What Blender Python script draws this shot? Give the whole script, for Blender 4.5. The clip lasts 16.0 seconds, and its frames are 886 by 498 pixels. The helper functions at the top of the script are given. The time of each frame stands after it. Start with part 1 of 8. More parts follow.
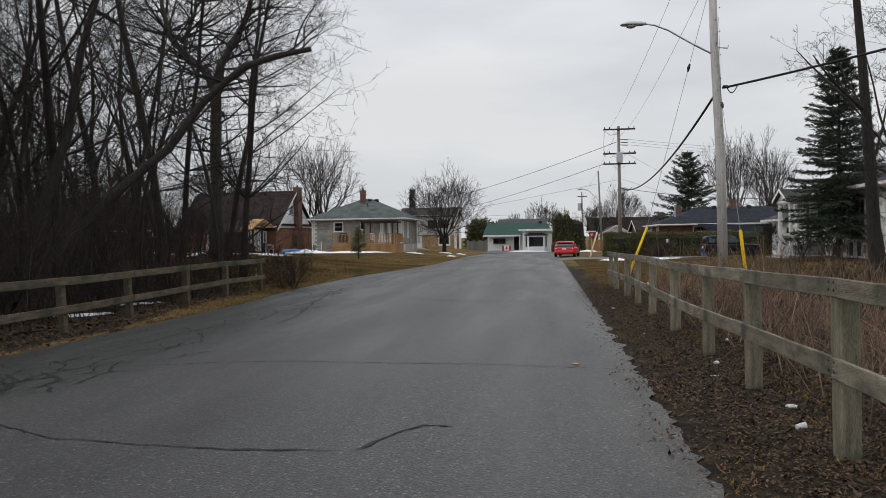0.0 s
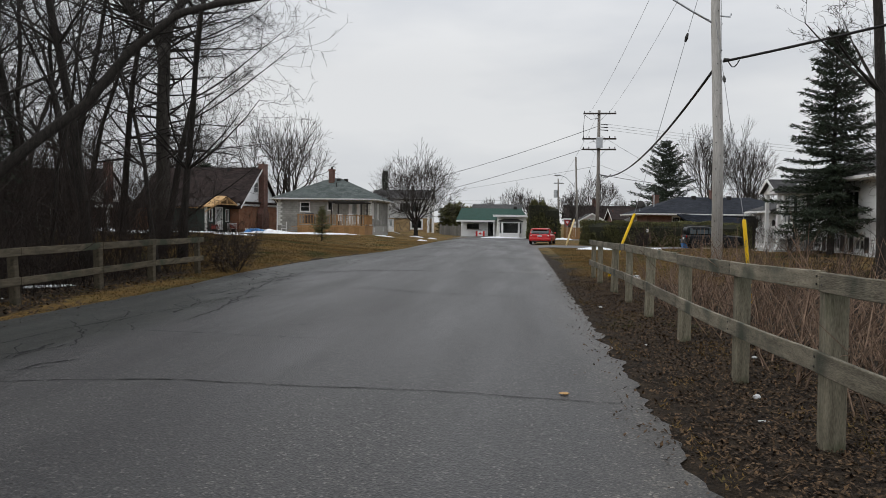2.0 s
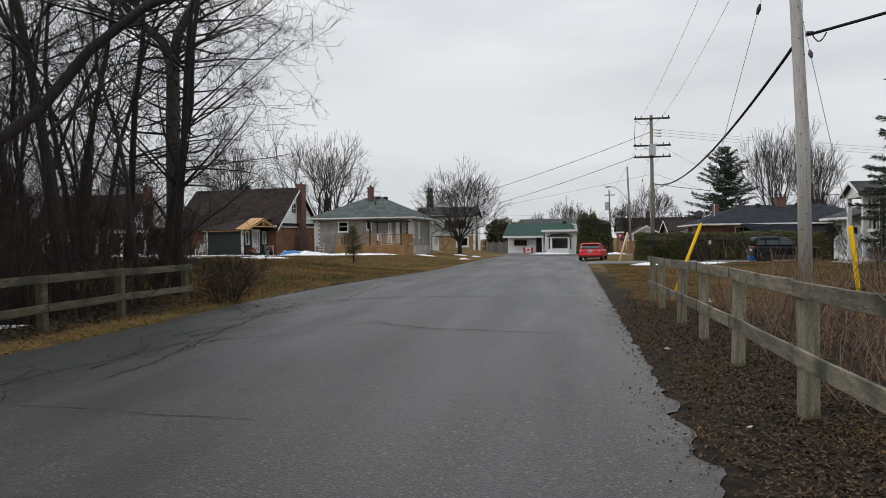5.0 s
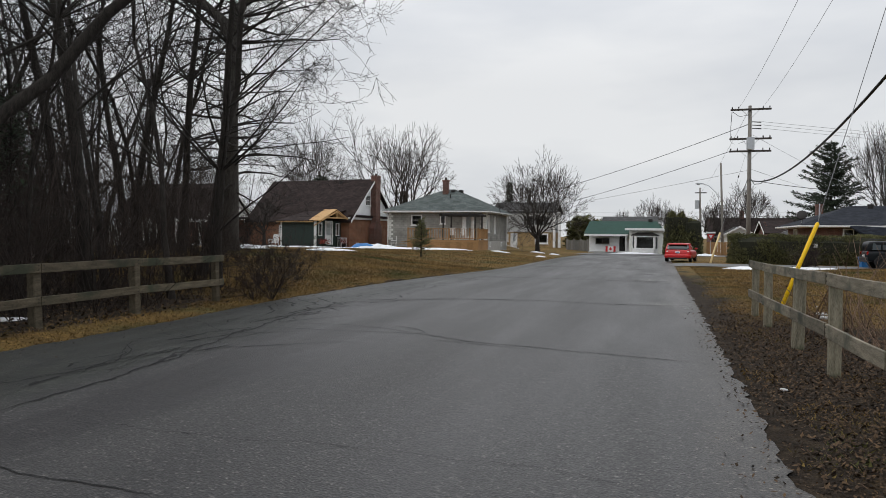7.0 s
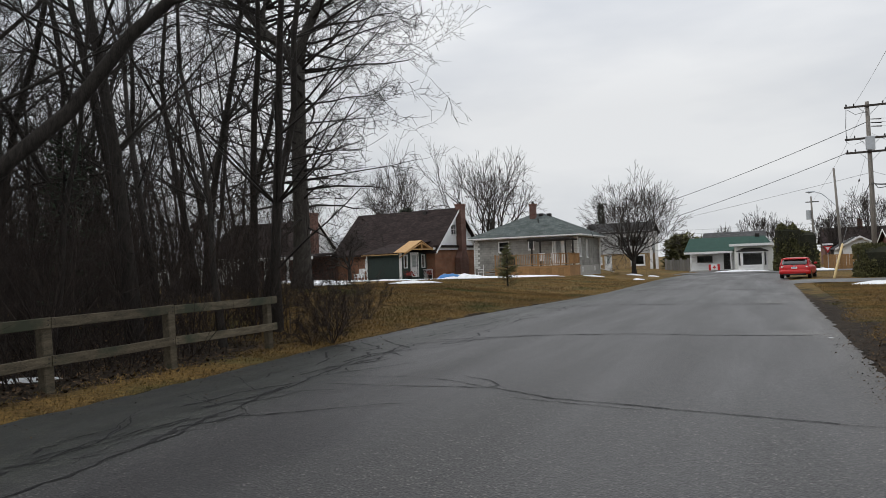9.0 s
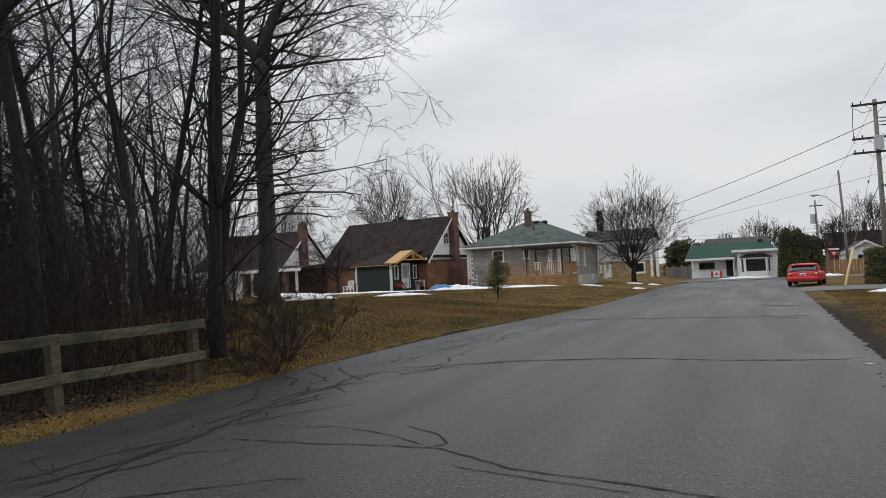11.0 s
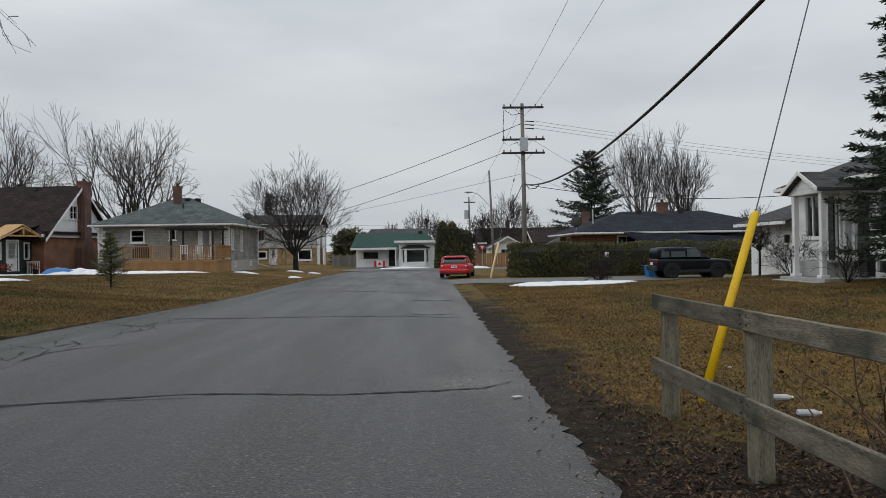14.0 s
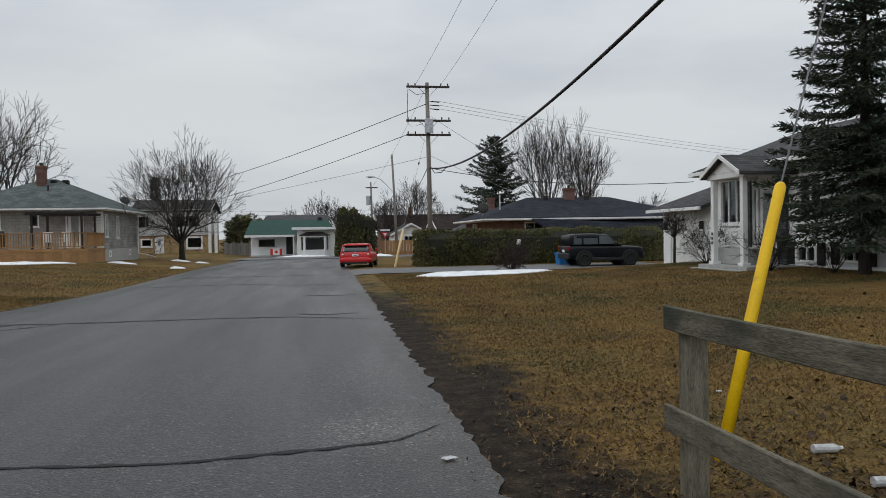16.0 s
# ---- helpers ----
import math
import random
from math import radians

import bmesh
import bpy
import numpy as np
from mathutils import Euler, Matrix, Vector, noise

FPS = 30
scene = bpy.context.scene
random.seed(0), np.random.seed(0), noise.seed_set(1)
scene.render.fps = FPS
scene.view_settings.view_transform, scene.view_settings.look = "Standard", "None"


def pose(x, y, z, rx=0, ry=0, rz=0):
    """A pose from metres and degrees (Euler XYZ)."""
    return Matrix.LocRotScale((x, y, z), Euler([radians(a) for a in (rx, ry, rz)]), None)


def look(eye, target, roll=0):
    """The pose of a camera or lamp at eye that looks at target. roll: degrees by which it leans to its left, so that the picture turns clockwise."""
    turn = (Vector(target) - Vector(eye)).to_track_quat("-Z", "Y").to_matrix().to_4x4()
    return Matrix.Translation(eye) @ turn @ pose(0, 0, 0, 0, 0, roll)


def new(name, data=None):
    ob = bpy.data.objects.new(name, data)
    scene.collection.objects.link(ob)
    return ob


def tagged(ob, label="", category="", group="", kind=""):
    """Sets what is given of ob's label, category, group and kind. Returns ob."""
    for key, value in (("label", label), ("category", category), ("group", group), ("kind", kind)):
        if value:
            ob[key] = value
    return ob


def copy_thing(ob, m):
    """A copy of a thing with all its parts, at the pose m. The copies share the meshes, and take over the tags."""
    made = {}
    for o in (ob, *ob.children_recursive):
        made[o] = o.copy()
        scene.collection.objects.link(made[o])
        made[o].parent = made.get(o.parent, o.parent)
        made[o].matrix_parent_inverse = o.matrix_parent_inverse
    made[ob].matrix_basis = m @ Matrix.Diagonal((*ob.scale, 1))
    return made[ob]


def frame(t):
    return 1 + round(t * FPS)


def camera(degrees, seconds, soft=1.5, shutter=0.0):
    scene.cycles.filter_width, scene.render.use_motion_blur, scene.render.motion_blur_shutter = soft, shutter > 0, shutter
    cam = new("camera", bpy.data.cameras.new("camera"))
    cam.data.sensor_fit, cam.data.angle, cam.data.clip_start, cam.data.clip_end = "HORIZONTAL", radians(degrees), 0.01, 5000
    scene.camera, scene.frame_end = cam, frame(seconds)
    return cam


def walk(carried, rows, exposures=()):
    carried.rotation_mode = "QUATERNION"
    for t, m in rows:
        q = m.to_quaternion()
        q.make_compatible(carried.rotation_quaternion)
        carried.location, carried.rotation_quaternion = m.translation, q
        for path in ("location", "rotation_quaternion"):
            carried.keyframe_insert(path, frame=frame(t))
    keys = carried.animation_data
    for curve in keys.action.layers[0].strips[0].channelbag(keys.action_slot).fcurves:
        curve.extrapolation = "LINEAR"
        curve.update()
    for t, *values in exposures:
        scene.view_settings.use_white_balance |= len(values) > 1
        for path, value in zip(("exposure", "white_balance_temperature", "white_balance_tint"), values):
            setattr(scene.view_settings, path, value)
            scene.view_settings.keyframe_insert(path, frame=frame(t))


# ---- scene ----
PATH = [
    (0, (0.083, -0.496, 1.717), (-0.204, 1.483, 1.685), -0.8),
    (0.5, (0.038, 0.16, 1.703), (-0.206, 2.145, 1.663), -1.3),
    (1, (0.043, 0.81, 1.708), (-0.163, 2.799, 1.657), -0.9),
    (1.5, (0.01, 1.518, 1.666), (-0.191, 3.507, 1.596), 0.2),
    (2, (0.006, 2.184, 1.653), (-0.208, 4.171, 1.577), 0.8),
    (2.5, (-0.008, 2.798, 1.66), (-0.245, 4.783, 1.586), 0.4),
    (3, (0.087, 3.447, 1.703), (-0.143, 5.433, 1.662), 0.5),
    (3.5, (0.13, 4.063, 1.684), (-0.111, 6.048, 1.645), -0.0),
    (6, (0.384, 6.957, 1.616), (-0.095, 8.899, 1.591), -0.0),
    (6.5, (0.427, 7.728, 1.58), (-0.113, 9.654, 1.546), 0.5),
    (7, (0.299, 8.075, 1.635), (-0.281, 9.989, 1.595), 0.7),
    (7.5, (0.243, 8.745, 1.645), (-0.417, 10.633, 1.633), 0.5),
    (8, (0.118, 9.278, 1.633), (-0.631, 11.133, 1.648), -0.5),
    (10.5, (-0.366, 12.189, 1.645), (-1.207, 14.003, 1.701), -2.5),
    (11, (-0.412, 12.769, 1.686), (-1.233, 14.591, 1.756), -2.8),
    (11.5, (-0.417, 13.443, 1.732), (-1.063, 15.335, 1.81), -2.7),
    (12, (-0.332, 14.464, 1.687), (-0.866, 16.39, 1.765), -1.7),
    (12.5, (-0.186, 15.44, 1.669), (-0.401, 17.427, 1.748), -0.7),
    (13, (-0.127, 16.047, 1.661), (-0.193, 18.046, 1.715), -0.4),
    (13.5, (-0.048, 16.823, 1.644), (-0.012, 18.822, 1.662), -0.4),
    (14, (-0.019, 17.476, 1.635), (0.029, 19.475, 1.637), -0.9),
    (14.5, (-0.023, 18.184, 1.635), (0.089, 20.181, 1.625), -1.8),
    (15, (-0.007, 18.832, 1.63), (0.14, 20.827, 1.607), -1.7),
    (15.5, (-0.004, 19.428, 1.641), (0.229, 21.414, 1.606), -1.8),
    (16, (0.107, 20.146, 1.639), (0.429, 22.12, 1.6), -1.0),
]
cam = camera(64.0, 16.0, soft=0.8)
walk(cam, [(t, look(eye, target, roll)) for t, eye, target, roll in PATH],
     exposures=[(0, -0.04, 6500, 10), (3.5, -0.02, 6500, 10), (7, 0.04, 6500, 10), (11.5, -0.04, 6480, 10), (12.5, -0.18, 6330, 8), (13.5, -0.25, 6330, 8), (16, -0.2, 6330, 8)])

# ---- world, sun and sky ----
world = bpy.data.worlds.new("overcast_sky")
scene.world = world
world.use_nodes = True
wn, wl = world.node_tree.nodes, world.node_tree.links
wn.clear()
w_out = wn.new("ShaderNodeOutputWorld")
w_bg = wn.new("ShaderNodeBackground")
w_sky = wn.new("ShaderNodeTexSky")
w_sky.sky_type = 'NISHITA'
w_sky.sun_disc = False
w_sky.sun_elevation, w_sky.sun_rotation = radians(37), radians(248)
w_co = wn.new("ShaderNodeTexCoord")
w_sep = wn.new("ShaderNodeSeparateXYZ")
w_map = wn.new("ShaderNodeMapping")
w_map.inputs["Scale"].default_value = (1.0, 1.0, 3.6)
w_n1 = wn.new("ShaderNodeTexNoise")
w_n1.inputs["Scale"].default_value = 1.7
w_n1.inputs["Detail"].default_value = 5
w_n1.inputs["Roughness"].default_value = 0.5
w_ramp = wn.new("ShaderNodeValToRGB")
w_ramp.color_ramp.elements[0].position, w_ramp.color_ramp.elements[0].color = 0.32, (5.3, 5.6, 6.1, 1)
w_ramp.color_ramp.elements[1].position, w_ramp.color_ramp.elements[1].color = 0.66, (7.85, 7.95, 8.05, 1)
w_up = wn.new("ShaderNodeMapRange")
w_up.inputs["From Min"].default_value, w_up.inputs["From Max"].default_value = 0.2, 1.0
w_up.inputs["To Min"].default_value, w_up.inputs["To Max"].default_value = 1.0, 2.1
w_gain = wn.new("ShaderNodeMix")
w_gain.data_type, w_gain.blend_type = 'RGBA', 'MULTIPLY'
w_gain.inputs[0].default_value = 1.0
w_mix = wn.new("ShaderNodeMix")
w_mix.data_type = 'RGBA'
w_mix.inputs[0].default_value = 0.94
wl.new(w_co.outputs["Generated"], w_map.inputs["Vector"])
wl.new(w_map.outputs["Vector"], w_n1.inputs["Vector"])
wl.new(w_n1.outputs["Fac"], w_ramp.inputs["Fac"])
wl.new(w_co.outputs["Generated"], w_sep.inputs[0])
wl.new(w_sep.outputs["Z"], w_up.inputs["Value"])
wl.new(w_ramp.outputs["Color"], w_gain.inputs[6])
wl.new(w_up.outputs["Result"], w_gain.inputs[7])
wl.new(w_sky.outputs["Color"], w_mix.inputs[6])
wl.new(w_gain.outputs[2], w_mix.inputs[7])
wl.new(w_mix.outputs[2], w_bg.inputs["Color"])
w_bg.inputs["Strength"].default_value = 0.1
wl.new(w_bg.outputs["Background"], w_out.inputs["Surface"])

sun_data = bpy.data.lights.new("sun", 'SUN')
sun_data.energy, sun_data.angle, sun_data.color = 0.85, radians(40), (1.0, 0.97, 0.93)
sun = new("sun", sun_data)
sun.matrix_world = look((-45, -18, 36), (0, 0, 0))


# ---- materials ----
def make(name, c1, c2, scale=4.0, rough=0.8, bump=0.2, fine=60.0, metal=0.0, spots=None, stretch=(1, 1, 1), detail=6, spec=0.3, island=0.0, rand=0.0):
    """Two colours mixed by a coarse and a fine noise at real size, with bump from the fine one."""
    m = bpy.data.materials.new(name)
    m.use_nodes = True
    n, l = m.node_tree.nodes, m.node_tree.links
    b = n["Principled BSDF"]
    co = n.new("ShaderNodeTexCoord")
    mp = n.new("ShaderNodeMapping")
    mp.inputs["Scale"].default_value = stretch
    l.new(co.outputs["Object"], mp.inputs["Vector"])
    a = n.new("ShaderNodeTexNoise")
    a.inputs["Scale"].default_value, a.inputs["Detail"].default_value = scale, detail
    f = n.new("ShaderNodeTexNoise")
    f.inputs["Scale"].default_value, f.inputs["Detail"].default_value = fine, 3
    l.new(mp.outputs["Vector"], a.inputs["Vector"])
    l.new(mp.outputs["Vector"], f.inputs["Vector"])
    add = n.new("ShaderNodeMath")
    add.operation = 'MULTIPLY_ADD'
    add.inputs[1].default_value, add.inputs[2].default_value = 0.5, 0.0
    l.new(f.outputs["Fac"], add.inputs[0])
    tot = n.new("ShaderNodeMath")
    tot.operation = 'MULTIPLY_ADD'
    tot.inputs[1].default_value = 0.5
    l.new(a.outputs["Fac"], tot.inputs[0])
    l.new(add.outputs[0], tot.inputs[2])
    rp = n.new("ShaderNodeValToRGB")
    rp.color_ramp.elements[0].position, rp.color_ramp.elements[0].color = 0.36, (*c1, 1)
    rp.color_ramp.elements[1].position, rp.color_ramp.elements[1].color = 0.64, (*c2, 1)
    l.new(tot.outputs[0], rp.inputs["Fac"])
    col = rp.outputs["Color"]
    if spots:
        s_col, s_scale, s_lo, s_hi = spots
        s = n.new("ShaderNodeTexNoise")
        s.inputs["Scale"].default_value, s.inputs["Detail"].default_value = s_scale, 4
        l.new(co.outputs["Object"], s.inputs["Vector"])
        mr = n.new("ShaderNodeMapRange")
        mr.inputs["From Min"].default_value, mr.inputs["From Max"].default_value = s_lo, s_hi
        l.new(s.outputs["Fac"], mr.inputs["Value"])
        mx = n.new("ShaderNodeMix")
        mx.data_type = 'RGBA'
        mx.inputs[7].default_value = (*s_col, 1)
        l.new(mr.outputs["Result"], mx.inputs[0])
        l.new(col, mx.inputs[6])
        col = mx.outputs[2]
    if island or rand:
        src = n.new("ShaderNodeNewGeometry").outputs["Random Per Island"] if island else n.new("ShaderNodeObjectInfo").outputs["Random"]
        k = island or rand
        mr = n.new("ShaderNodeMapRange")
        mr.inputs["To Min"].default_value, mr.inputs["To Max"].default_value = 1 - k, 1 + k
        l.new(src, mr.inputs["Value"])
        hv = n.new("ShaderNodeHueSaturation")
        l.new(col, hv.inputs["Color"])
        l.new(mr.outputs["Result"], hv.inputs["Value"])
        col = hv.outputs["Color"]
    l.new(col, b.inputs["Base Color"])
    b.inputs["Roughness"].default_value, b.inputs["Metallic"].default_value = rough, metal
    b.inputs["Specular IOR Level"].default_value = spec
    if bump:
        bp = n.new("ShaderNodeBump")
        bp.inputs["Strength"].default_value, bp.inputs["Distance"].default_value = bump, 0.02
        l.new(tot.outputs[0], bp.inputs["Height"])
        l.new(bp.outputs["Normal"], b.inputs["Normal"])
    return m


def courses(name, c1, c2, mortar, width, height, joint=0.012, rough=0.85, bump=0.5, turn=(0, 0, 0), stain=None, offset=0.5):
    """Masonry or shingle courses for surfaces that stay far off."""
    m = bpy.data.materials.new(name)
    m.use_nodes = True
    n, l = m.node_tree.nodes, m.node_tree.links
    b = n["Principled BSDF"]
    co = n.new("ShaderNodeTexCoord")
    sp = n.new("ShaderNodeSeparateXYZ")
    ad = n.new("ShaderNodeMath")
    cb = n.new("ShaderNodeCombineXYZ")
    l.new(co.outputs["Object"], sp.inputs[0])
    l.new(sp.outputs["X"], ad.inputs[0])
    l.new(sp.outputs["Y"], ad.inputs[1])
    l.new(ad.outputs[0], cb.inputs["X"])
    l.new(sp.outputs["Z"], cb.inputs["Y"])
    br = n.new("ShaderNodeTexBrick")
    br.offset = offset
    br.inputs["Scale"].default_value = 1.0
    br.inputs["Brick Width"].default_value, br.inputs["Row Height"].default_value = width, height
    br.inputs["Mortar Size"].default_value = joint
    br.inputs["Color1"].default_value, br.inputs["Color2"].default_value = (*c1, 1), (*c2, 1)
    br.inputs["Mortar"].default_value = (*mortar, 1)
    l.new(cb.outputs[0], br.inputs["Vector"])
    no = n.new("ShaderNodeTexNoise")
    no.inputs["Scale"].default_value, no.inputs["Detail"].default_value = 1.3, 7
    l.new(co.outputs["Object"], no.inputs["Vector"])
    mr = n.new("ShaderNodeMapRange")
    mr.inputs["From Min"].default_value, mr.inputs["From Max"].default_value = 0.3, 0.7
    mr.inputs["To Min"].default_value, mr.inputs["To Max"].default_value = 0.72, 1.2
    l.new(no.outputs["Fac"], mr.inputs["Value"])
    hv = n.new("ShaderNodeHueSaturation")
    l.new(br.outputs["Color"], hv.inputs["Color"])
    l.new(mr.outputs["Result"], hv.inputs["Value"])
    l.new(hv.outputs["Color"], b.inputs["Base Color"])
    b.inputs["Roughness"].default_value = rough
    b.inputs["Specular IOR Level"].default_value = 0.1
    bp = n.new("ShaderNodeBump")
    bp.inputs["Strength"].default_value, bp.inputs["Distance"].default_value = bump, 0.01
    bp.invert = True
    l.new(br.outputs["Fac"], bp.inputs["Height"])
    l.new(bp.outputs["Normal"], b.inputs["Normal"])
    return m


def asphalt_material():
    m = bpy.data.materials.new("worn_asphalt")
    m.use_nodes = True
    n, l = m.node_tree.nodes, m.node_tree.links
    b = n["Principled BSDF"]
    co = n.new("ShaderNodeTexCoord")

    def noise_of(scale, detail, stretch=(1, 1, 1), kind="ShaderNodeTexNoise"):
        mp = n.new("ShaderNodeMapping")
        mp.inputs["Scale"].default_value = stretch
        l.new(co.outputs["Object"], mp.inputs["Vector"])
        t = n.new(kind)
        t.inputs["Scale"].default_value = scale
        if kind == "ShaderNodeTexNoise":
            t.inputs["Detail"].default_value = detail
        l.new(mp.outputs["Vector"], t.inputs["Vector"])
        return t

    def ramp(src, p0, c0, p1, c1):
        r = n.new("ShaderNodeValToRGB")
        r.color_ramp.elements[0].position, r.color_ramp.elements[0].color = p0, (*c0, 1)
        r.color_ramp.elements[1].position, r.color_ramp.elements[1].color = p1, (*c1, 1)
        l.new(src, r.inputs["Fac"])
        return r.outputs["Color"]

    def mixed(kind, fac, a, c):
        x = n.new("ShaderNodeMix")
        x.data_type, x.blend_type = 'RGBA', kind
        x.inputs[0].default_value = fac
        l.new(a, x.inputs[6])
        l.new(c, x.inputs[7])
        return x.outputs[2]
    def attribute(key):
        a = n.new("ShaderNodeAttribute")
        a.attribute_name = key
        return a.outputs["Fac"]

    def blended(fac, a, c):
        x = n.new("ShaderNodeMix")
        x.data_type = 'RGBA'
        l.new(fac, x.inputs[0])
        l.new(a, x.inputs[6])
        l.new(c, x.inputs[7])
        return x.outputs[2]
    stone = noise_of(52, 2, kind="ShaderNodeTexVoronoi")
    grit = noise_of(46, 4)
    lumps = noise_of(21, 5)
    wear = noise_of(0.9, 4, (1.0, 0.12, 1))
    patch = noise_of(3.0, 8)
    col = ramp(wear.outputs["Fac"], 0.34, (0.028, 0.0268, 0.0277), 0.68, (0.042, 0.0406, 0.0408))
    # Older edge asphalt, its colour lowered further for the shade beside the wood.
    old = ramp(patch.outputs["Fac"], 0.36, (0.011, 0.0122, 0.010), 0.66, (0.026, 0.028, 0.023))
    col = blended(attribute("old_shaded_edge"), col, old)
    dirt = ramp(patch.outputs["Fac"], 0.3, (0.05, 0.043, 0.036), 0.7, (0.085, 0.078, 0.068))
    keep = n.new("ShaderNodeMath")
    keep.operation = 'MULTIPLY'
    l.new(attribute("verge"), keep.inputs[0])
    l.new(patch.outputs["Fac"], keep.inputs[1])
    col = blended(keep.outputs[0], col, dirt)
    # Paler grey mixed in where the patch mask is high.
    pale = ramp(lumps.outputs["Fac"], 0.35, (0.09, 0.088, 0.082), 0.65, (0.2, 0.195, 0.185))
    thin = n.new("ShaderNodeMath")
    thin.operation = 'MULTIPLY'
    l.new(attribute("pale_patch"), thin.inputs[0])
    l.new(lumps.outputs["Fac"], thin.inputs[1])
    col = blended(thin.outputs[0], col, pale)
    col = mixed('MULTIPLY', 0.8, col, ramp(patch.outputs["Fac"], 0.3, (0.94, 0.94, 0.945), 0.7, (1.04, 1.04, 1.035)))
    col = mixed('MULTIPLY', 0.9, col, ramp(lumps.outputs["Fac"], 0.34, (0.93, 0.93, 0.935), 0.68, (1.07, 1.07, 1.065)))
    col = mixed('MULTIPLY', 0.9, col, ramp(grit.outputs["Fac"], 0.37, (0.22, 0.22, 0.22), 0.65, (1.75, 1.74, 1.7)))
    speck = n.new("ShaderNodeSeparateColor")
    l.new(stone.outputs["Color"], speck.inputs[0])
    col = mixed('MULTIPLY', 0.9, col, ramp(speck.outputs[0], 0.88, (0.92, 0.92, 0.92), 0.99, (3.4, 3.3, 3.1)))
    l.new(col, b.inputs["Base Color"])
    rr = n.new("ShaderNodeMapRange")
    rr.inputs["From Min"].default_value, rr.inputs["From Max"].default_value = 0.35, 0.7
    rr.inputs["To Min"].default_value, rr.inputs["To Max"].default_value = 0.42, 0.6
    l.new(wear.outputs["Fac"], rr.inputs["Value"])
    l.new(rr.outputs["Result"], b.inputs["Roughness"])
    b.inputs["Specular IOR Level"].default_value = 0.5
    bp = n.new("ShaderNodeBump")
    bp.inputs["Strength"].default_value, bp.inputs["Distance"].default_value = 0.5, 0.008
    l.new(stone.outputs["Distance"], bp.inputs["Height"])
    l.new(bp.outputs["Normal"], b.inputs["Normal"])
    return m


def ground_material():
    """Dry lawn, with soil and leaf litter under the trees and along the verge."""
    m = bpy.data.materials.new("dormant_grass_and_soil")
    m.use_nodes = True
    n, l = m.node_tree.nodes, m.node_tree.links
    b = n["Principled BSDF"]
    co = n.new("ShaderNodeTexCoord")

    def noise_of(scale, detail):
        t = n.new("ShaderNodeTexNoise")
        t.inputs["Scale"].default_value, t.inputs["Detail"].default_value = scale, detail
        l.new(co.outputs["Object"], t.inputs["Vector"])
        return t.outputs["Fac"]

    def ramp(src, stops):
        r = n.new("ShaderNodeValToRGB")
        e = r.color_ramp.elements
        e[0].position, e[0].color = stops[0][0], (*stops[0][1], 1)
        e[1].position, e[1].color = stops[-1][0], (*stops[-1][1], 1)
        for p, c in stops[1:-1]:
            x = e.new(p)
            x.color = (*c, 1)
        l.new(src, r.inputs["Fac"])
        return r.outputs["Color"]

    def mixed(kind, a, c, fac=1.0, fac_src=None):
        x = n.new("ShaderNodeMix")
        x.data_type, x.blend_type = 'RGBA', kind
        x.inputs[0].default_value = fac
        if fac_src:
            l.new(fac_src, x.inputs[0])
        l.new(a, x.inputs[6])
        l.new(c, x.inputs[7])
        return x.outputs[2]
    lawn = ramp(noise_of(0.35, 7), [(0.32, (0.062, 0.040, 0.015)), (0.45, (0.15, 0.093, 0.030)), (0.56, (0.13, 0.088, 0.030)), (0.66, (0.075, 0.07, 0.024)), (0.76, (0.055, 0.040, 0.018))])
    lawn = mixed('MULTIPLY', lawn, ramp(noise_of(9, 6), [(0.3, (0.55, 0.53, 0.5)), (0.7, (1.35, 1.33, 1.3))]))
    soil = ramp(noise_of(5, 8), [(0.3, (0.010, 0.0075, 0.0055)), (0.5, (0.024, 0.017, 0.011)), (0.72, (0.048, 0.035, 0.022))])
    at = n.new("ShaderNodeAttribute")
    at.attribute_name = "soil"
    jit = n.new("ShaderNodeMath")
    jit.operation = 'MULTIPLY_ADD'
    jit.inputs[1].default_value = 1.6
    l.new(noise_of(1.6, 7), jit.inputs[0])
    sub = n.new("ShaderNodeMath")
    sub.operation = 'SUBTRACT'
    sub.inputs[1].default_value = 0.8
    l.new(at.outputs["Fac"], jit.inputs[2])
    l.new(jit.outputs[0], sub.inputs[0])
    sm = n.new("ShaderNodeMapRange")
    sm.inputs["From Min"].default_value, sm.inputs["From Max"].default_value = 0.3, 0.7
    l.new(sub.outputs[0], sm.inputs["Value"])
    col = mixed('MIX', lawn, soil, fac_src=sm.outputs["Result"])
    fine = noise_of(48, 5)
    col = mixed('MULTIPLY', col, ramp(fine, [(0.3, (0.5, 0.5, 0.5)), (0.7, (1.5, 1.5, 1.5))]))
    l.new(col, b.inputs["Base Color"])
    b.inputs["Roughness"].default_value = 0.95
    b.inputs["Specular IOR Level"].default_value = 0.15
    bp = n.new("ShaderNodeBump")
    bp.inputs["Strength"].default_value, bp.inputs["Distance"].default_value = 0.9, 0.03
    l.new(fine, bp.inputs["Height"])
    l.new(bp.outputs["Normal"], b.inputs["Normal"])
    return m


def glass_material():
    m = bpy.data.materials.new("window_glass")
    m.use_nodes = True
    b = m.node_tree.nodes["Principled BSDF"]
    b.inputs["Base Color"].default_value = (0.55, 0.6, 0.6, 1)
    b.inputs["Transmission Weight"].default_value = 1.0
    b.inputs["Roughness"].default_value = 0.02
    b.inputs["IOR"].default_value = 1.5
    return m


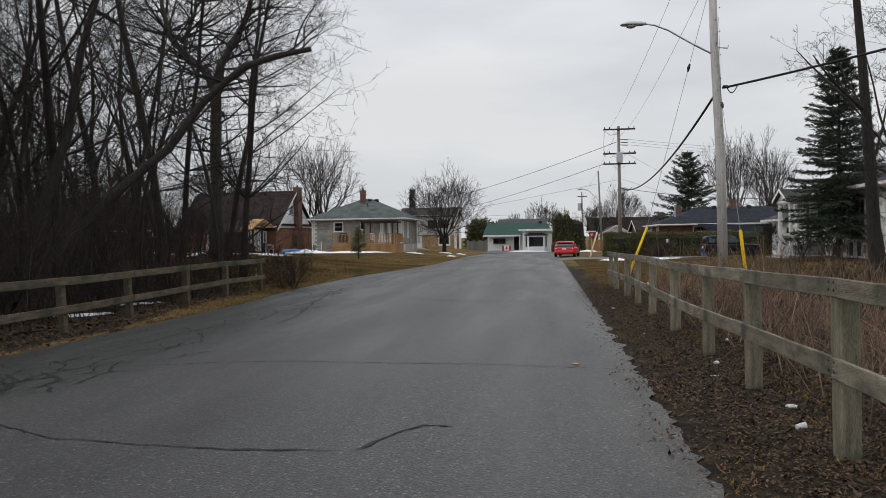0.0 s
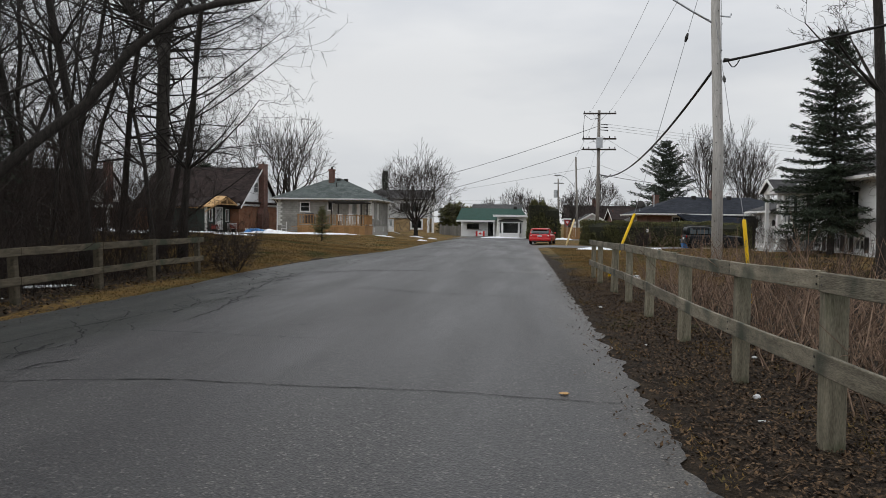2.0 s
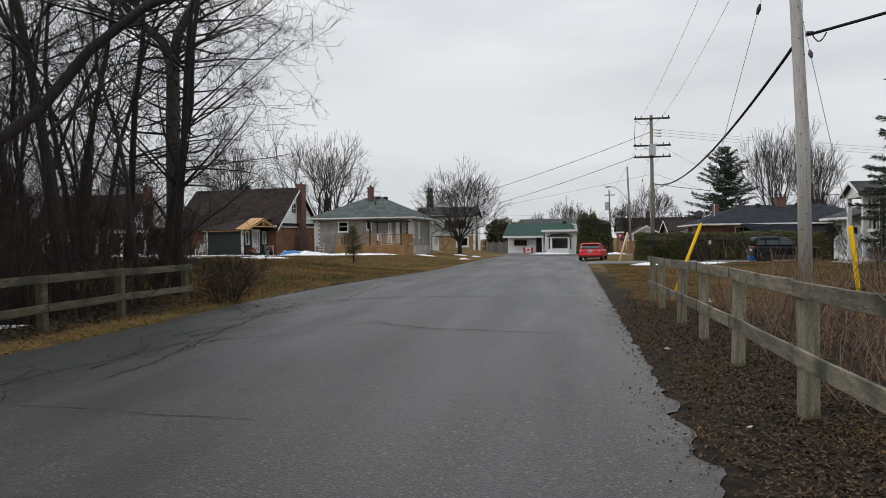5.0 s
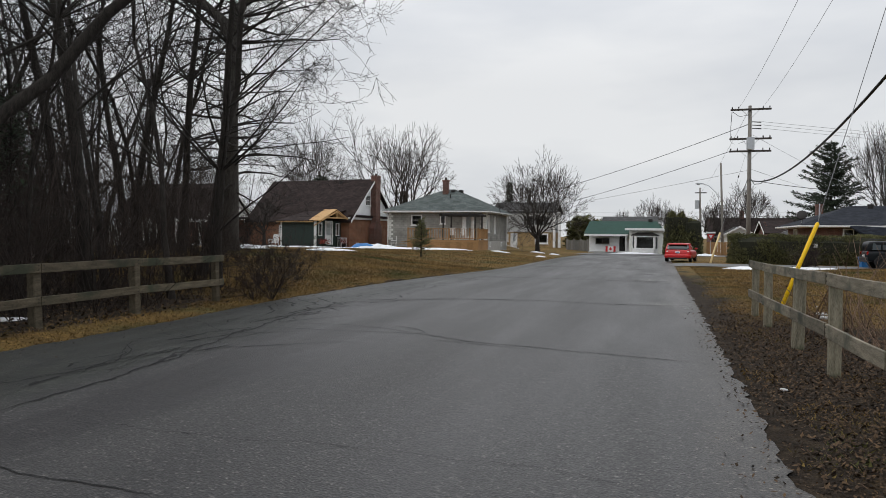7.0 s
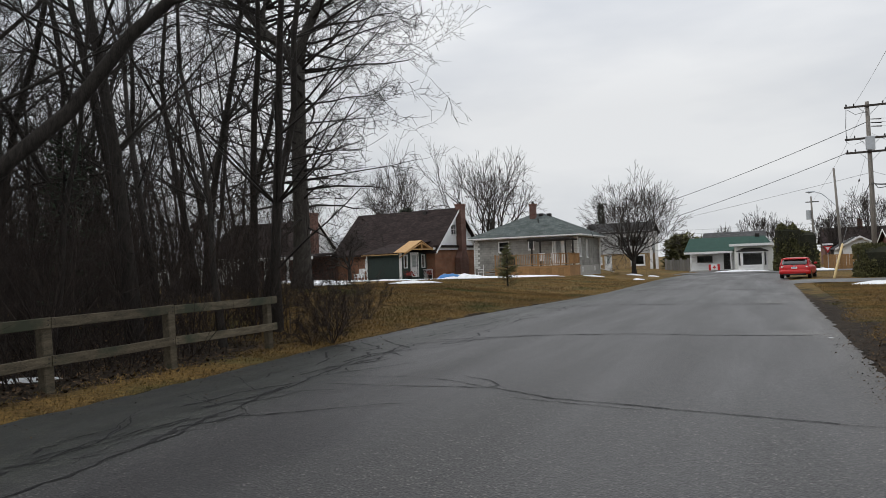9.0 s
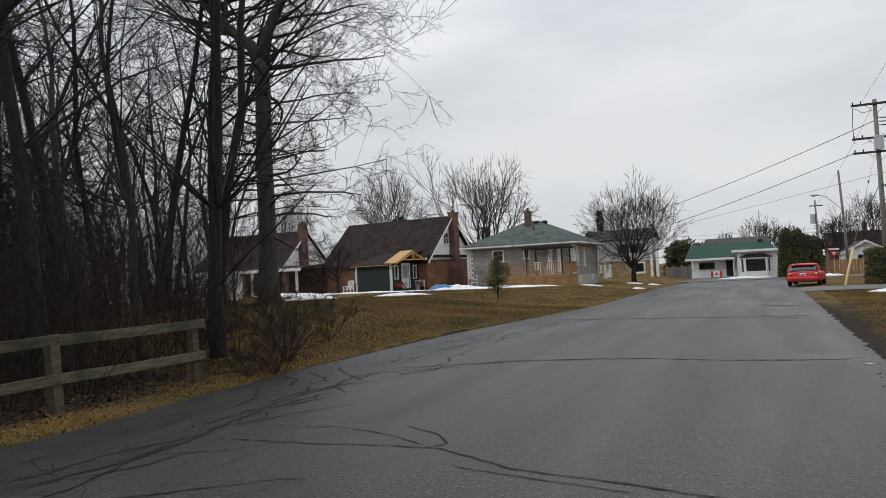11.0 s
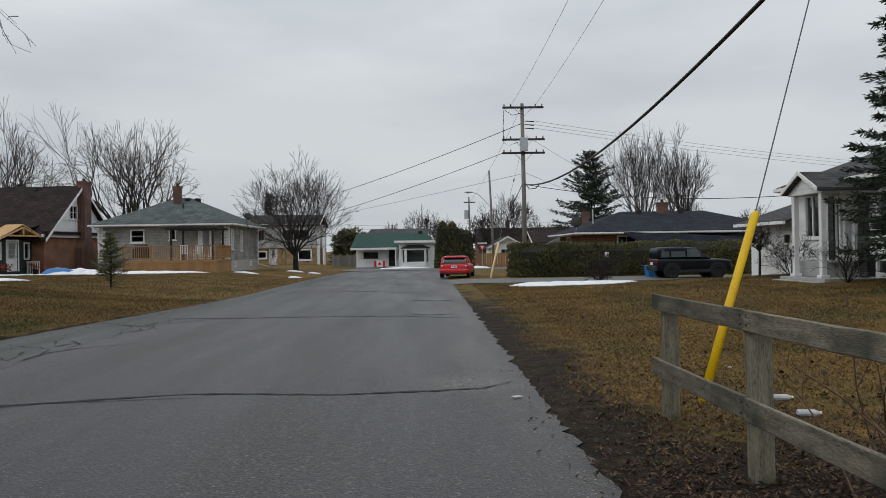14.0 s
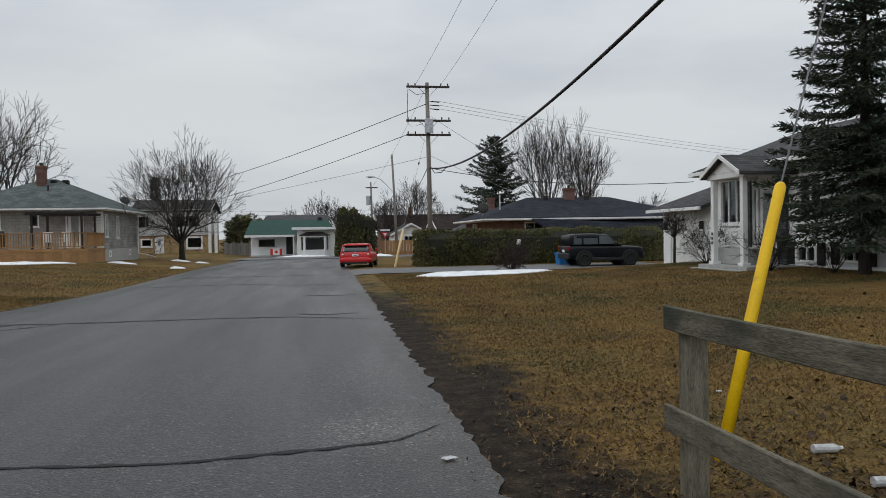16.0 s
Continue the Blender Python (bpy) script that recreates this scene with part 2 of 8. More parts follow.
def paint(name, c, rough=0.35, coat=0.0, metal=0.0):
    m = make(name, tuple(x * 0.88 for x in c), c, 3, rough, 0.02, 40, metal, spec=0.5)
    m.node_tree.nodes["Principled BSDF"].inputs["Coat Weight"].default_value = coat
    return m


M_ASPHALT = asphalt_material()
M_GROUND = ground_material()
M_GLASS = glass_material()
M_CRACK = make("crack_filler_and_dirt", (0.006, 0.006, 0.0065), (0.016, 0.016, 0.016), 9, 0.7, 0.4)
M_DRIVE = make("driveway_asphalt", (0.10, 0.10, 0.10), (0.16, 0.16, 0.158), 3, 0.8, 0.3, 80)
M_SNOW = make("old_snow", (0.62, 0.64, 0.67), (0.82, 0.83, 0.84), 3, 0.7, 0.4, 25, spots=((0.42, 0.41, 0.38), 2.2, 0.6, 0.8))
M_FENCE = make("weathered_fence_wood", (0.075, 0.066, 0.048), (0.25, 0.222, 0.168), 3.5, 0.85, 0.5, 30, stretch=(5, 0.8, 5), spots=((0.05, 0.055, 0.04), 1.7, 0.5, 0.66), rand=0.22)
M_FENCE_POST = make("weathered_fence_post_wood", (0.085, 0.076, 0.053), (0.27, 0.245, 0.18), 3.5, 0.85, 0.5, 30, stretch=(6, 6, 0.8), spots=((0.07, 0.085, 0.045), 1.9, 0.5, 0.68), rand=0.22)
# Fence wood darkened in colour for the trees' shade, plus greenish-brown weathering.
M_FENCE_SHADED = make("shaded_brown_fence_wood", (0.045, 0.037, 0.025), (0.15, 0.125, 0.085), 3.5, 0.85, 0.5, 30, stretch=(5, 0.8, 5), spots=((0.04, 0.045, 0.028), 1.7, 0.5, 0.66), rand=0.22)
M_POLE = make("grey_utility_pole_wood", (0.33, 0.315, 0.29), (0.58, 0.56, 0.53), 4, 0.9, 0.4, 26, stretch=(8, 8, 0.6))
M_POLE_DARK = make("dark_utility_pole_wood", (0.035, 0.03, 0.027), (0.075, 0.066, 0.058), 4, 0.9, 0.4, 26, stretch=(8, 8, 0.6))
M_BARK = make("dark_bark", (0.014, 0.012, 0.010), (0.042, 0.036, 0.031), 5, 0.95, 0.9, 28, stretch=(3, 3, 0.7))
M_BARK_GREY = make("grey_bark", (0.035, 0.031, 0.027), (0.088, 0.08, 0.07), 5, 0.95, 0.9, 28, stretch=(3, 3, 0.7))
M_TWIG = make("dark_twigs", (0.016, 0.014, 0.012), (0.036, 0.031, 0.027), 5, 0.95, 0.0)
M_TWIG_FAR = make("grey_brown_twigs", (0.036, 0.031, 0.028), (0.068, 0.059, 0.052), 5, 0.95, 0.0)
M_BRUSH = make("red_brown_brush_stems", (0.10, 0.065, 0.045), (0.25, 0.17, 0.12), 5, 0.9, 0.0, island=0.45)
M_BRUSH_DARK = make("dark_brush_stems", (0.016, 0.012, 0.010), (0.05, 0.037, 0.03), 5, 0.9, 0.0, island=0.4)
M_LEAF = make("fallen_brown_leaves", (0.013, 0.0075, 0.004), (0.10, 0.061, 0.031), 14, 0.85, 0.0, island=0.8)
M_GRASS = make("dry_grass_blades", (0.075, 0.049, 0.017), (0.245, 0.155, 0.052), 0.45, 0.9, 0.0, island=0.45, spots=((0.055, 0.062, 0.019), 0.4, 0.5, 0.68))
M_NEEDLE = make("spruce_needles", (0.014, 0.022, 0.014), (0.045, 0.06, 0.036), 2, 0.8, 0.0, island=0.4)
M_NEEDLE_YOUNG = make("young_spruce_needles", (0.07, 0.078, 0.034), (0.18, 0.18, 0.085), 2, 0.8, 0.0, island=0.4)
M_CEDAR = make("cedar_hedge_foliage", (0.05, 0.053, 0.021), (0.15, 0.143, 0.062), 1.4, 0.85, 0.0, island=0.5)
# Near-black colour standing in for the shade inside the foliage.
M_CEDAR_CORE = make("cedar_inner_shade", (0.012, 0.013, 0.008), (0.03, 0.03, 0.018), 3, 0.95, 0.5)
M_BLOCK = courses("grey_concrete_block", (0.25, 0.246, 0.228), (0.31, 0.304, 0.282), (0.20, 0.196, 0.183), 0.4, 0.2, 0.012)
M_FOUND = make("pale_foundation_render", (0.33, 0.32, 0.30), (0.44, 0.43, 0.40), 2, 0.9, 0.2)
M_STONE = courses("dark_grey_ledge_stone", (0.06, 0.062, 0.066), (0.11, 0.112, 0.116), (0.035, 0.035, 0.037), 0.3, 0.09, 0.012)
M_POLE_GREY = make("brown_grey_pole_wood", (0.12, 0.108, 0.096), (0.25, 0.23, 0.205), 4, 0.9, 0.4, 26, stretch=(8, 8, 0.6))
M_WHITE = make("white_painted_trim", (0.66, 0.66, 0.65), (0.80, 0.80, 0.79), 3, 0.5, 0.05)
M_QUOIN = make("pale_quoin_stone", (0.56, 0.56, 0.53), (0.68, 0.68, 0.65), 4, 0.8, 0.1)
M_SIDING = make("white_vinyl_siding", (0.74, 0.75, 0.75), (0.84, 0.85, 0.85), 1.4, 0.55, 0.05)
# White siding greyed in colour for the shade of the tree before it.
M_SIDING_GREY = make("shaded_grey_white_siding", (0.36, 0.36, 0.35), (0.47, 0.47, 0.46), 1.4, 0.6, 0.05)
M_CREAM = make("cream_stucco", (0.66, 0.66, 0.61), (0.78, 0.78, 0.73), 2, 0.85, 0.15)
M_BRICK = courses("orange_red_brick", (0.21, 0.085, 0.046), (0.27, 0.115, 0.065), (0.26, 0.19, 0.14), 0.22, 0.075, 0.01)
M_BRICK_DARK = courses("dark_red_brick", (0.11, 0.052, 0.042), (0.17, 0.078, 0.06), (0.20, 0.16, 0.14), 0.22, 0.075, 0.01)
M_BRICK_TAN = courses("tan_brick", (0.33, 0.22, 0.10), (0.40, 0.27, 0.125), (0.34, 0.27, 0.18), 0.22, 0.075, 0.01)
M_SHINGLE_GREEN = courses("grey_green_shingles", (0.07, 0.085, 0.082), (0.115, 0.13, 0.127), (0.05, 0.06, 0.057), 0.3, 0.075, 0.008)
M_SHINGLE_BROWN = courses("dark_brown_shingles", (0.024, 0.017, 0.016), (0.042, 0.03, 0.028), (0.014, 0.011, 0.01), 0.3, 0.09, 0.008)
M_SHINGLE_BLUE = courses("slate_blue_shingles", (0.016, 0.018, 0.025), (0.03, 0.034, 0.044), (0.012, 0.014, 0.018), 0.3, 0.075, 0.008)
M_SHINGLE_GREY = courses("charcoal_shingles", (0.05, 0.05, 0.052), (0.085, 0.083, 0.083), (0.035, 0.035, 0.036), 0.3, 0.075, 0.008)
M_GREEN_ROOF = make("green_metal_roof", (0.010, 0.042, 0.031), (0.018, 0.060, 0.045), 1.5, 0.75, 0.05)
M_GREEN_DARK = make("dark_green_board_cladding", (0.016, 0.028, 0.024), (0.027, 0.044, 0.038), 3, 0.6, 0.1, stretch=(6, 6, 0.5))
M_DECK = make("new_deck_timber", (0.24, 0.13, 0.055), (0.37, 0.215, 0.095), 3, 0.75, 0.2, 30, stretch=(1, 4, 4), rand=0.15)
M_TIMBER = make("fresh_pine_timber", (0.38, 0.22, 0.09), (0.52, 0.33, 0.15), 4, 0.7, 0.1, 30)
M_DARK = make("dark_brown_painted_metal", (0.014, 0.012, 0.011), (0.026, 0.023, 0.021), 4, 0.5, 0.05)
M_BLACK = make("black_rubber", (0.012, 0.012, 0.012), (0.024, 0.024, 0.024), 6, 0.75, 0.1)
M_CABLE = make("black_cable_sheath", (0.010, 0.010, 0.011), (0.02, 0.02, 0.02), 6, 0.6, 0.0)
M_WIRE = make("aluminium_wire", (0.16, 0.165, 0.17), (0.24, 0.245, 0.25), 6, 0.6, 0.0)
M_STEEL = make("galvanised_steel", (0.40, 0.42, 0.44), (0.52, 0.54, 0.56), 6, 0.45, 0.05, metal=0.6)
M_YELLOW = make("yellow_plastic", (0.70, 0.42, 0.0), (0.82, 0.52, 0.005), 2, 0.45, 0.03, spots=((0.45, 0.28, 0.03), 5, 0.62, 0.8))
M_PINK = make("faded_plastic_guard", (0.45, 0.33, 0.16), (0.58, 0.44, 0.22), 2, 0.6, 0.03)
M_RED = paint("red_car_paint", (0.5, 0.008, 0.01), 0.35, 0.25)
M_JEEP = paint("dark_grey_green_car_paint", (0.006, 0.008, 0.010), 0.4, 0.0)
M_TINT = paint("tinted_car_glass", (0.02, 0.025, 0.028), 0.05, 1.0)
M_JEEP.node_tree.nodes["Principled BSDF"].inputs["Specular IOR Level"].default_value = 0.2
# Base colour lightened to stand in for the sky mirrored in the glass.
M_TINT_SKY = paint("sky_lightened_car_glass", (0.09, 0.11, 0.12), 0.05, 1.0)
M_BLUE = paint("blue_tarpaulin", (0.02, 0.16, 0.42), 0.5)
M_TRIM = paint("black_plastic_trim", (0.014, 0.014, 0.015), 0.6)
M_TAIL = paint("red_lamp_lens", (0.38, 0.008, 0.008), 0.15, 0.5)
M_CHROME = paint("bright_alloy", (0.42, 0.43, 0.44), 0.3, 0, 0.8)
M_SIGN_RED = paint("red_sign_face", (0.55, 0.02, 0.02), 0.5)
M_LITTER = make("crumpled_white_plastic", (0.38, 0.385, 0.39), (0.58, 0.585, 0.59), 20, 0.4, 0.3)
M_ROOM = make("dim_room_plaster", (0.16, 0.15, 0.14), (0.22, 0.21, 0.20), 2, 0.9, 0.0)
M_CONCRETE = make("grey_concrete_step", (0.28, 0.28, 0.27), (0.40, 0.40, 0.385), 4, 0.9, 0.3)
M_GREY_WOOD = make("grey_weathered_boards", (0.13, 0.125, 0.115), (0.23, 0.22, 0.20), 4, 0.9, 0.3, 30, stretch=(5, 5, 0.6), rand=0.2)
M_FLOWER = make("red_dried_flowers", (0.13, 0.03, 0.025), (0.28, 0.05, 0.04), 9, 0.8, 0.0, island=0.5)


# ---- shape helpers ----
def thing(name, loc, label, category, group="", kind="", rz=0.0):
    ob = new(name)
    ob.matrix_basis = pose(*loc, 0, 0, rz)
    ob.empty_display_size = 0.2
    return tagged(ob, label, category, group, kind)


def finish(ob, mat, parent, label):
    ob.data.materials.append(mat)
    if parent:
        ob.parent = parent
    return tagged(ob, label) if label else ob


def part(name, bm, mat, parent=None, label="", smooth=False):
    me = bpy.data.meshes.new(name)
    bmesh.ops.recalc_face_normals(bm, faces=bm.faces)
    bm.to_mesh(me)
    bm.free()
    if smooth:
        me.shade_smooth()
    return finish(new(name, me), mat, parent, label)


def array_mesh(name, verts, faces):
    """A mesh from numpy arrays; faces all have the same number of corners."""
    me = bpy.data.meshes.new(name)
    verts, faces = np.asarray(verts, np.float32), np.asarray(faces, np.int32)
    k = faces.shape[1]
    me.vertices.add(len(verts))
    me.vertices.foreach_set("co", verts.ravel())
    me.loops.add(faces.size)
    me.loops.foreach_set("vertex_index", faces.ravel())
    me.polygons.add(len(faces))
    me.polygons.foreach_set("loop_start", np.arange(0, faces.size, k, dtype=np.int32))
    me.update(calc_edges=True)
    return me


def array_part(name, verts, faces, mat, parent=None, label="", smooth=False):
    me = array_mesh(name, verts, faces)
    if smooth:
        me.shade_smooth()
    return finish(new(name, me), mat, parent, label)


def box(bm, x0, y0, z0, x1, y1, z1):
    v = [bm.verts.new((x, y, z)) for z in (z0, z1) for x, y in ((x0, y0), (x1, y0), (x1, y1), (x0, y1))]
    for f in ((3, 2, 1, 0), (4, 5, 6, 7), (0, 1, 5, 4), (1, 2, 6, 5), (2, 3, 7, 6), (3, 0, 4, 7)):
        bm.faces.new([v[i] for i in f])
    return bm


def soft_box(x0, y0, z0, x1, y1, z1, r=0.01):
    bm = box(bmesh.new(), x0, y0, z0, x1, y1, z1)
    bmesh.ops.bevel(bm, geom=bm.edges[:], offset=r, segments=1, affect='EDGES')
    return bm


def tube(bm, pts, radii, sides=8, caps=True):
    """A tapered tube along a line of points."""
    pts = [Vector(p) for p in pts]
    rings = []
    ref = Vector((0.31, 0.52, 0.79)) if abs((pts[-1] - pts[0]).normalized().z) < 0.9 else Vector((1, 0, 0))
    for i, p in enumerate(pts):
        d = (pts[min(i + 1, len(pts) - 1)] - pts[max(i - 1, 0)]).normalized()
        u = d.cross(ref).normalized()
        w = d.cross(u)
        r = radii[i] if isinstance(radii, (list, tuple)) else radii
        rings.append([bm.verts.new(p + (u * math.cos(a) + w * math.sin(a)) * r) for a in (2 * math.pi * k / sides for k in range(sides))])
    for a, b in zip(rings, rings[1:]):
        for k in range(sides):
            bm.faces.new((a[k], a[(k + 1) % sides], b[(k + 1) % sides], b[k]))
    if caps:
        bm.faces.new(rings[0][::-1])
        bm.faces.new(rings[-1])
    return bm


def prism(bm, outline, axis, a0, a1):
    """An outline extruded along an axis: 'x' takes (y, z), 'y' takes (x, z), 'z' takes (x, y)."""
    def at(p, a):
        return {'x': (a, p[0], p[1]), 'y': (p[0], a, p[1]), 'z': (p[0], p[1], a)}[axis]
    lo = [bm.verts.new(at(p, a0)) for p in outline]
    hi = [bm.verts.new(at(p, a1)) for p in outline]
    bm.faces.new(lo[::-1])
    bm.faces.new(hi)
    for i in range(len(outline)):
        j = (i + 1) % len(outline)
        bm.faces.new((lo[i], lo[j], hi[j], hi[i]))
    return bm


def slab(faces, thickness):
    """A solid sheet under the given top faces, lists of points."""
    bm = bmesh.new()
    for f in faces:
        bm.faces.new([bm.verts.new(p) for p in f])
    bmesh.ops.remove_doubles(bm, verts=bm.verts[:], dist=0.001)
    bmesh.ops.recalc_face_normals(bm, faces=bm.faces)
    top = bm.faces[:]
    if sum(f.normal.z for f in top) < 0:
        bmesh.ops.reverse_faces(bm, faces=top)
    low = {v: bm.verts.new(v.co - Vector((0, 0, thickness))) for v in bm.verts[:]}
    edges = [e for e in bm.edges[:] if len(e.link_faces) == 1]
    for f in top:
        bm.faces.new([low[v] for v in reversed(f.verts[:])])
    for e in edges:
        a, b = e.verts
        bm.faces.new((a, b, low[b], low[a]))
    return bm


class Side:
    """One side of a building: u runs to the right as seen from outside, n points outward."""
    def __init__(self, x, y, dx, dy):
        self.p, self.d, self.n = Vector((x, y, 0)), Vector((dx, dy, 0)), Vector((dy, -dx, 0))

    def at(self, u, z, out=0.0):
        return self.p + self.d * u + self.n * out + Vector((0, 0, z))

    def box(self, bm, u0, u1, z0, z1, o0, o1, taper=0.0):
        v = [bm.verts.new(self.at(u, z, o)) for z, tp in ((z0, 0.0), (z1, taper)) for u, o in ((u0, o1 - tp), (u1, o1 - tp), (u1, o0), (u0, o0))]
        for f in ((3, 2, 1, 0), (4, 5, 6, 7), (0, 1, 5, 4), (1, 2, 6, 5), (2, 3, 7, 6), (3, 0, 4, 7)):
            bm.faces.new([v[i] for i in f])


def wall(house, side, u0, u1, z0, z1, mat, holes=(), thick=0.2, board=0.0, label="", top=None, name="wall"):
    """A wall with openings right through it; board: height of lapped siding boards. top(u): an upper limit for gables."""
    bm = bmesh.new()
    cuts = sorted({z0, z1, *(min(max(h[k], z0), z1) for h in holes for k in (2, 3)), *([z0 + board * i for i in range(int((z1 - z0) / board) + 1)] if board else [])})
    for a, b in zip(cuts, cuts[1:]):
        if b - a < 0.004:
            continue
        lo, hi = u0, u1
        if top:
            lo, hi = top(b)
        spans = [(lo, hi)]
        for h in holes:
            if h[2] < b - 0.002 and h[3] > a + 0.002:
                spans = [s for p, q in spans for s in ((p, min(q, h[0])), (max(p, h[1]), q)) if s[1] - s[0] > 0.01]
        for p, q in spans:
            side.box(bm, p, q, a, b, -thick, 0.036 if board else 0.0, 0.034 if board else 0.0)
    return part(name, bm, mat, house, label)


def window(house, side, u0, u1, z0, z1, across=1, up=1, mat=None, frame=0.07, sill=True, depth=0.1):
    mat = mat or M_WHITE
    bm = bmesh.new()
    for a, b, c, d in ((u0, u1, z0, z0 + frame), (u0, u1, z1 - frame, z1), (u0, u0 + frame, z0 + frame, z1 - frame), (u1 - frame, u1, z0 + frame, z1 - frame)):
        side.box(bm, a, b, c, d, -depth, 0.055)
    win = part("window", bm, mat, house)
    for i in range(1, across):
        u = u0 + (u1 - u0) * i / across
        bm = bmesh.new()
        side.box(bm, u - 0.022, u + 0.022, z0 + frame, z1 - frame, -0.07, 0.02)
        part("mullion", bm, mat, win)
    for i in range(1, up):
        z = z0 + (z1 - z0) * i / up
        bm = bmesh.new()
        side.box(bm, u0 + frame, u1 - frame, z - 0.022, z + 0.022, -0.068, 0.018)
        part("glazing_bar", bm, mat, win)
    bm = bmesh.new()
    side.box(bm, u0 + frame * 0.6, u1 - frame * 0.6, z0 + frame * 0.6, z1 - frame * 0.6, -0.045, -0.035)
    part("pane", bm, M_GLASS, win)
    if sill:
        bm = bmesh.new()
        side.box(bm, u0 - 0.06, u1 + 0.06, z0 - 0.06, z0 - 0.002, -0.05, 0.09)
        part("sill", bm, mat, win)
    return win


def door(house, side, u0, u1, z0, z1, mat, panes=(), trim=None):
    bm = bmesh.new()
    for a, b, c, d in ((u0 - 0.1, u0, z0, z1 + 0.1), (u1, u1 + 0.1, z0, z1 + 0.1), (u0, u1, z1, z1 + 0.1)):
        side.box(bm, a, b, c, d, -0.12, 0.03)
    fr = part("door_frame", bm, trim or M_WHITE, house)
    bm = bmesh.new()
    cells = [(u0 + 0.01, u1 - 0.01, z0 + 0.01, z1 - 0.01)]
    side.box(bm, *cells[0], -0.1, -0.05)
    leaf = part("door", bm, mat, fr)
    for p in panes:
        bm = bmesh.new()
        side.box(bm, *p, -0.052, -0.042)
        part("pane", bm, M_GLASS, fr)
    bm = bmesh.new()
    side.box(bm, u1 - 0.12, u1 - 0.08, z0 + 0.95, z0 + 1.08, -0.05, 0.0)
    part("door_handle", bm, M_STEEL, fr)
    return leaf


def strip_box(name, house, side, u0, u1, z0, z1, o0, o1, mat, label=""):
    bm = bmesh.new()
    side.box(bm, u0, u1, z0, z1, o0, o1)
    return part(name, bm, mat, house, label)


def chimney(house, x, y, z0, z1, sx, sy, mat, name="chimney"):
    c = part(name, box(bmesh.new(), x - sx / 2, y - sy / 2, z0, x + sx / 2, y + sy / 2, z1 - 0.16), mat, house)
    bm = box(bmesh.new(), x - sx / 2 - 0.05, y - sy / 2 - 0.05, z1 - 0.158, x + sx / 2 + 0.05, y + sy / 2 + 0.05, z1)
    part("chimney_cap", bm, mat, c)
    part("flue", tube(bmesh.new(), [(x, y, z1 - 0.02), (x, y, z1 + 0.22)], [0.12, 0.11], 8), M_DARK, c)
    return c


# ---- plants ----
def segments_mesh(segs, sides):
    """Tapered tubes for an array of segments: x0 y0 z0 x1 y1 z1 r0 r1."""
    s = np.asarray(segs, np.float64)
    p0, p1, r0, r1 = s[:, 0:3], s[:, 3:6], s[:, 6], s[:, 7]
    d = p1 - p0
    d /= np.maximum(np.linalg.norm(d, axis=1, keepdims=True), 1e-9)
    ref = np.where(np.abs(d[:, 2:3]) < 0.9, [[0.0, 0.0, 1.0]], [[1.0, 0.0, 0.0]])
    u = np.cross(d, ref)
    u /= np.linalg.norm(u, axis=1, keepdims=True)
    w = np.cross(d, u)
    ang = 2 * np.pi * np.arange(sides) / sides
    off = u[:, None, :] * np.cos(ang)[None, :, None] + w[:, None, :] * np.sin(ang)[None, :, None]
    a = p0[:, None, :] + off * r0[:, None, None]
    b = p1[:, None, :] + off * r1[:, None, None]
    verts = np.concatenate([a, b], axis=1).reshape(-1, 3)
    k = np.arange(sides)
    quad = np.stack([k, (k + 1) % sides, sides + (k + 1) % sides, sides + k], axis=1)
    faces = (np.arange(len(s))[:, None, None] * 2 * sides + quad[None]).reshape(-1, 4)
    return verts, faces


def grow(rng, p, d, length, r, level, spec, out):
    """A limb with its twigs. spec: levels, children per level, spread in degrees, upward pull, wobble, length ratio."""
    levels, kids, spread, pull, wob, ratio = spec
    n = (7, 5, 4, 3, 2)[min(level, 4)]
    step = length / n
    pts = []
    for i in range(n):
        d = (d + Vector((rng.gauss(0, wob), rng.gauss(0, wob), rng.gauss(0, wob) + pull * (1.0 if level else 0.3)))).normalized()
        q = p + d * step
        ra, rb = r * (1 - 0.72 * i / n), r * (1 - 0.72 * (i + 1) / n)
        out.append((*p, *q, ra, rb, level))
        pts.append((q.copy(), d.copy(), rb, (i + 1) / n))
        p = q
    if level >= levels:
        return
    for _ in range(kids[level]):
        f = rng.random() ** 0.75 * 0.85 + 0.15 if level else rng.uniform(0.14, 1.0)
        q, dd, rr, fr = pts[min(int(f * n), n - 1)]
        t = rng.uniform(0, 2 * math.pi)
        u = dd.orthogonal().normalized()
        side_way = (u * math.cos(t) + dd.cross(u) * math.sin(t))
        a = radians(rng.gauss(spread, spread * 0.25))
        nd = (dd * math.cos(a) + side_way * math.sin(a)).normalized()
        grow(rng, q - dd * 0.02, nd, length * ratio * rng.uniform(0.6, 1.15) * (1.15 - 0.55 * fr if level == 0 else 1.0), max(rr * (rng.uniform(0.24, 0.42) if level == 0 else rng.uniform(0.42, 0.65)), 0.004), level + 1, spec, out)


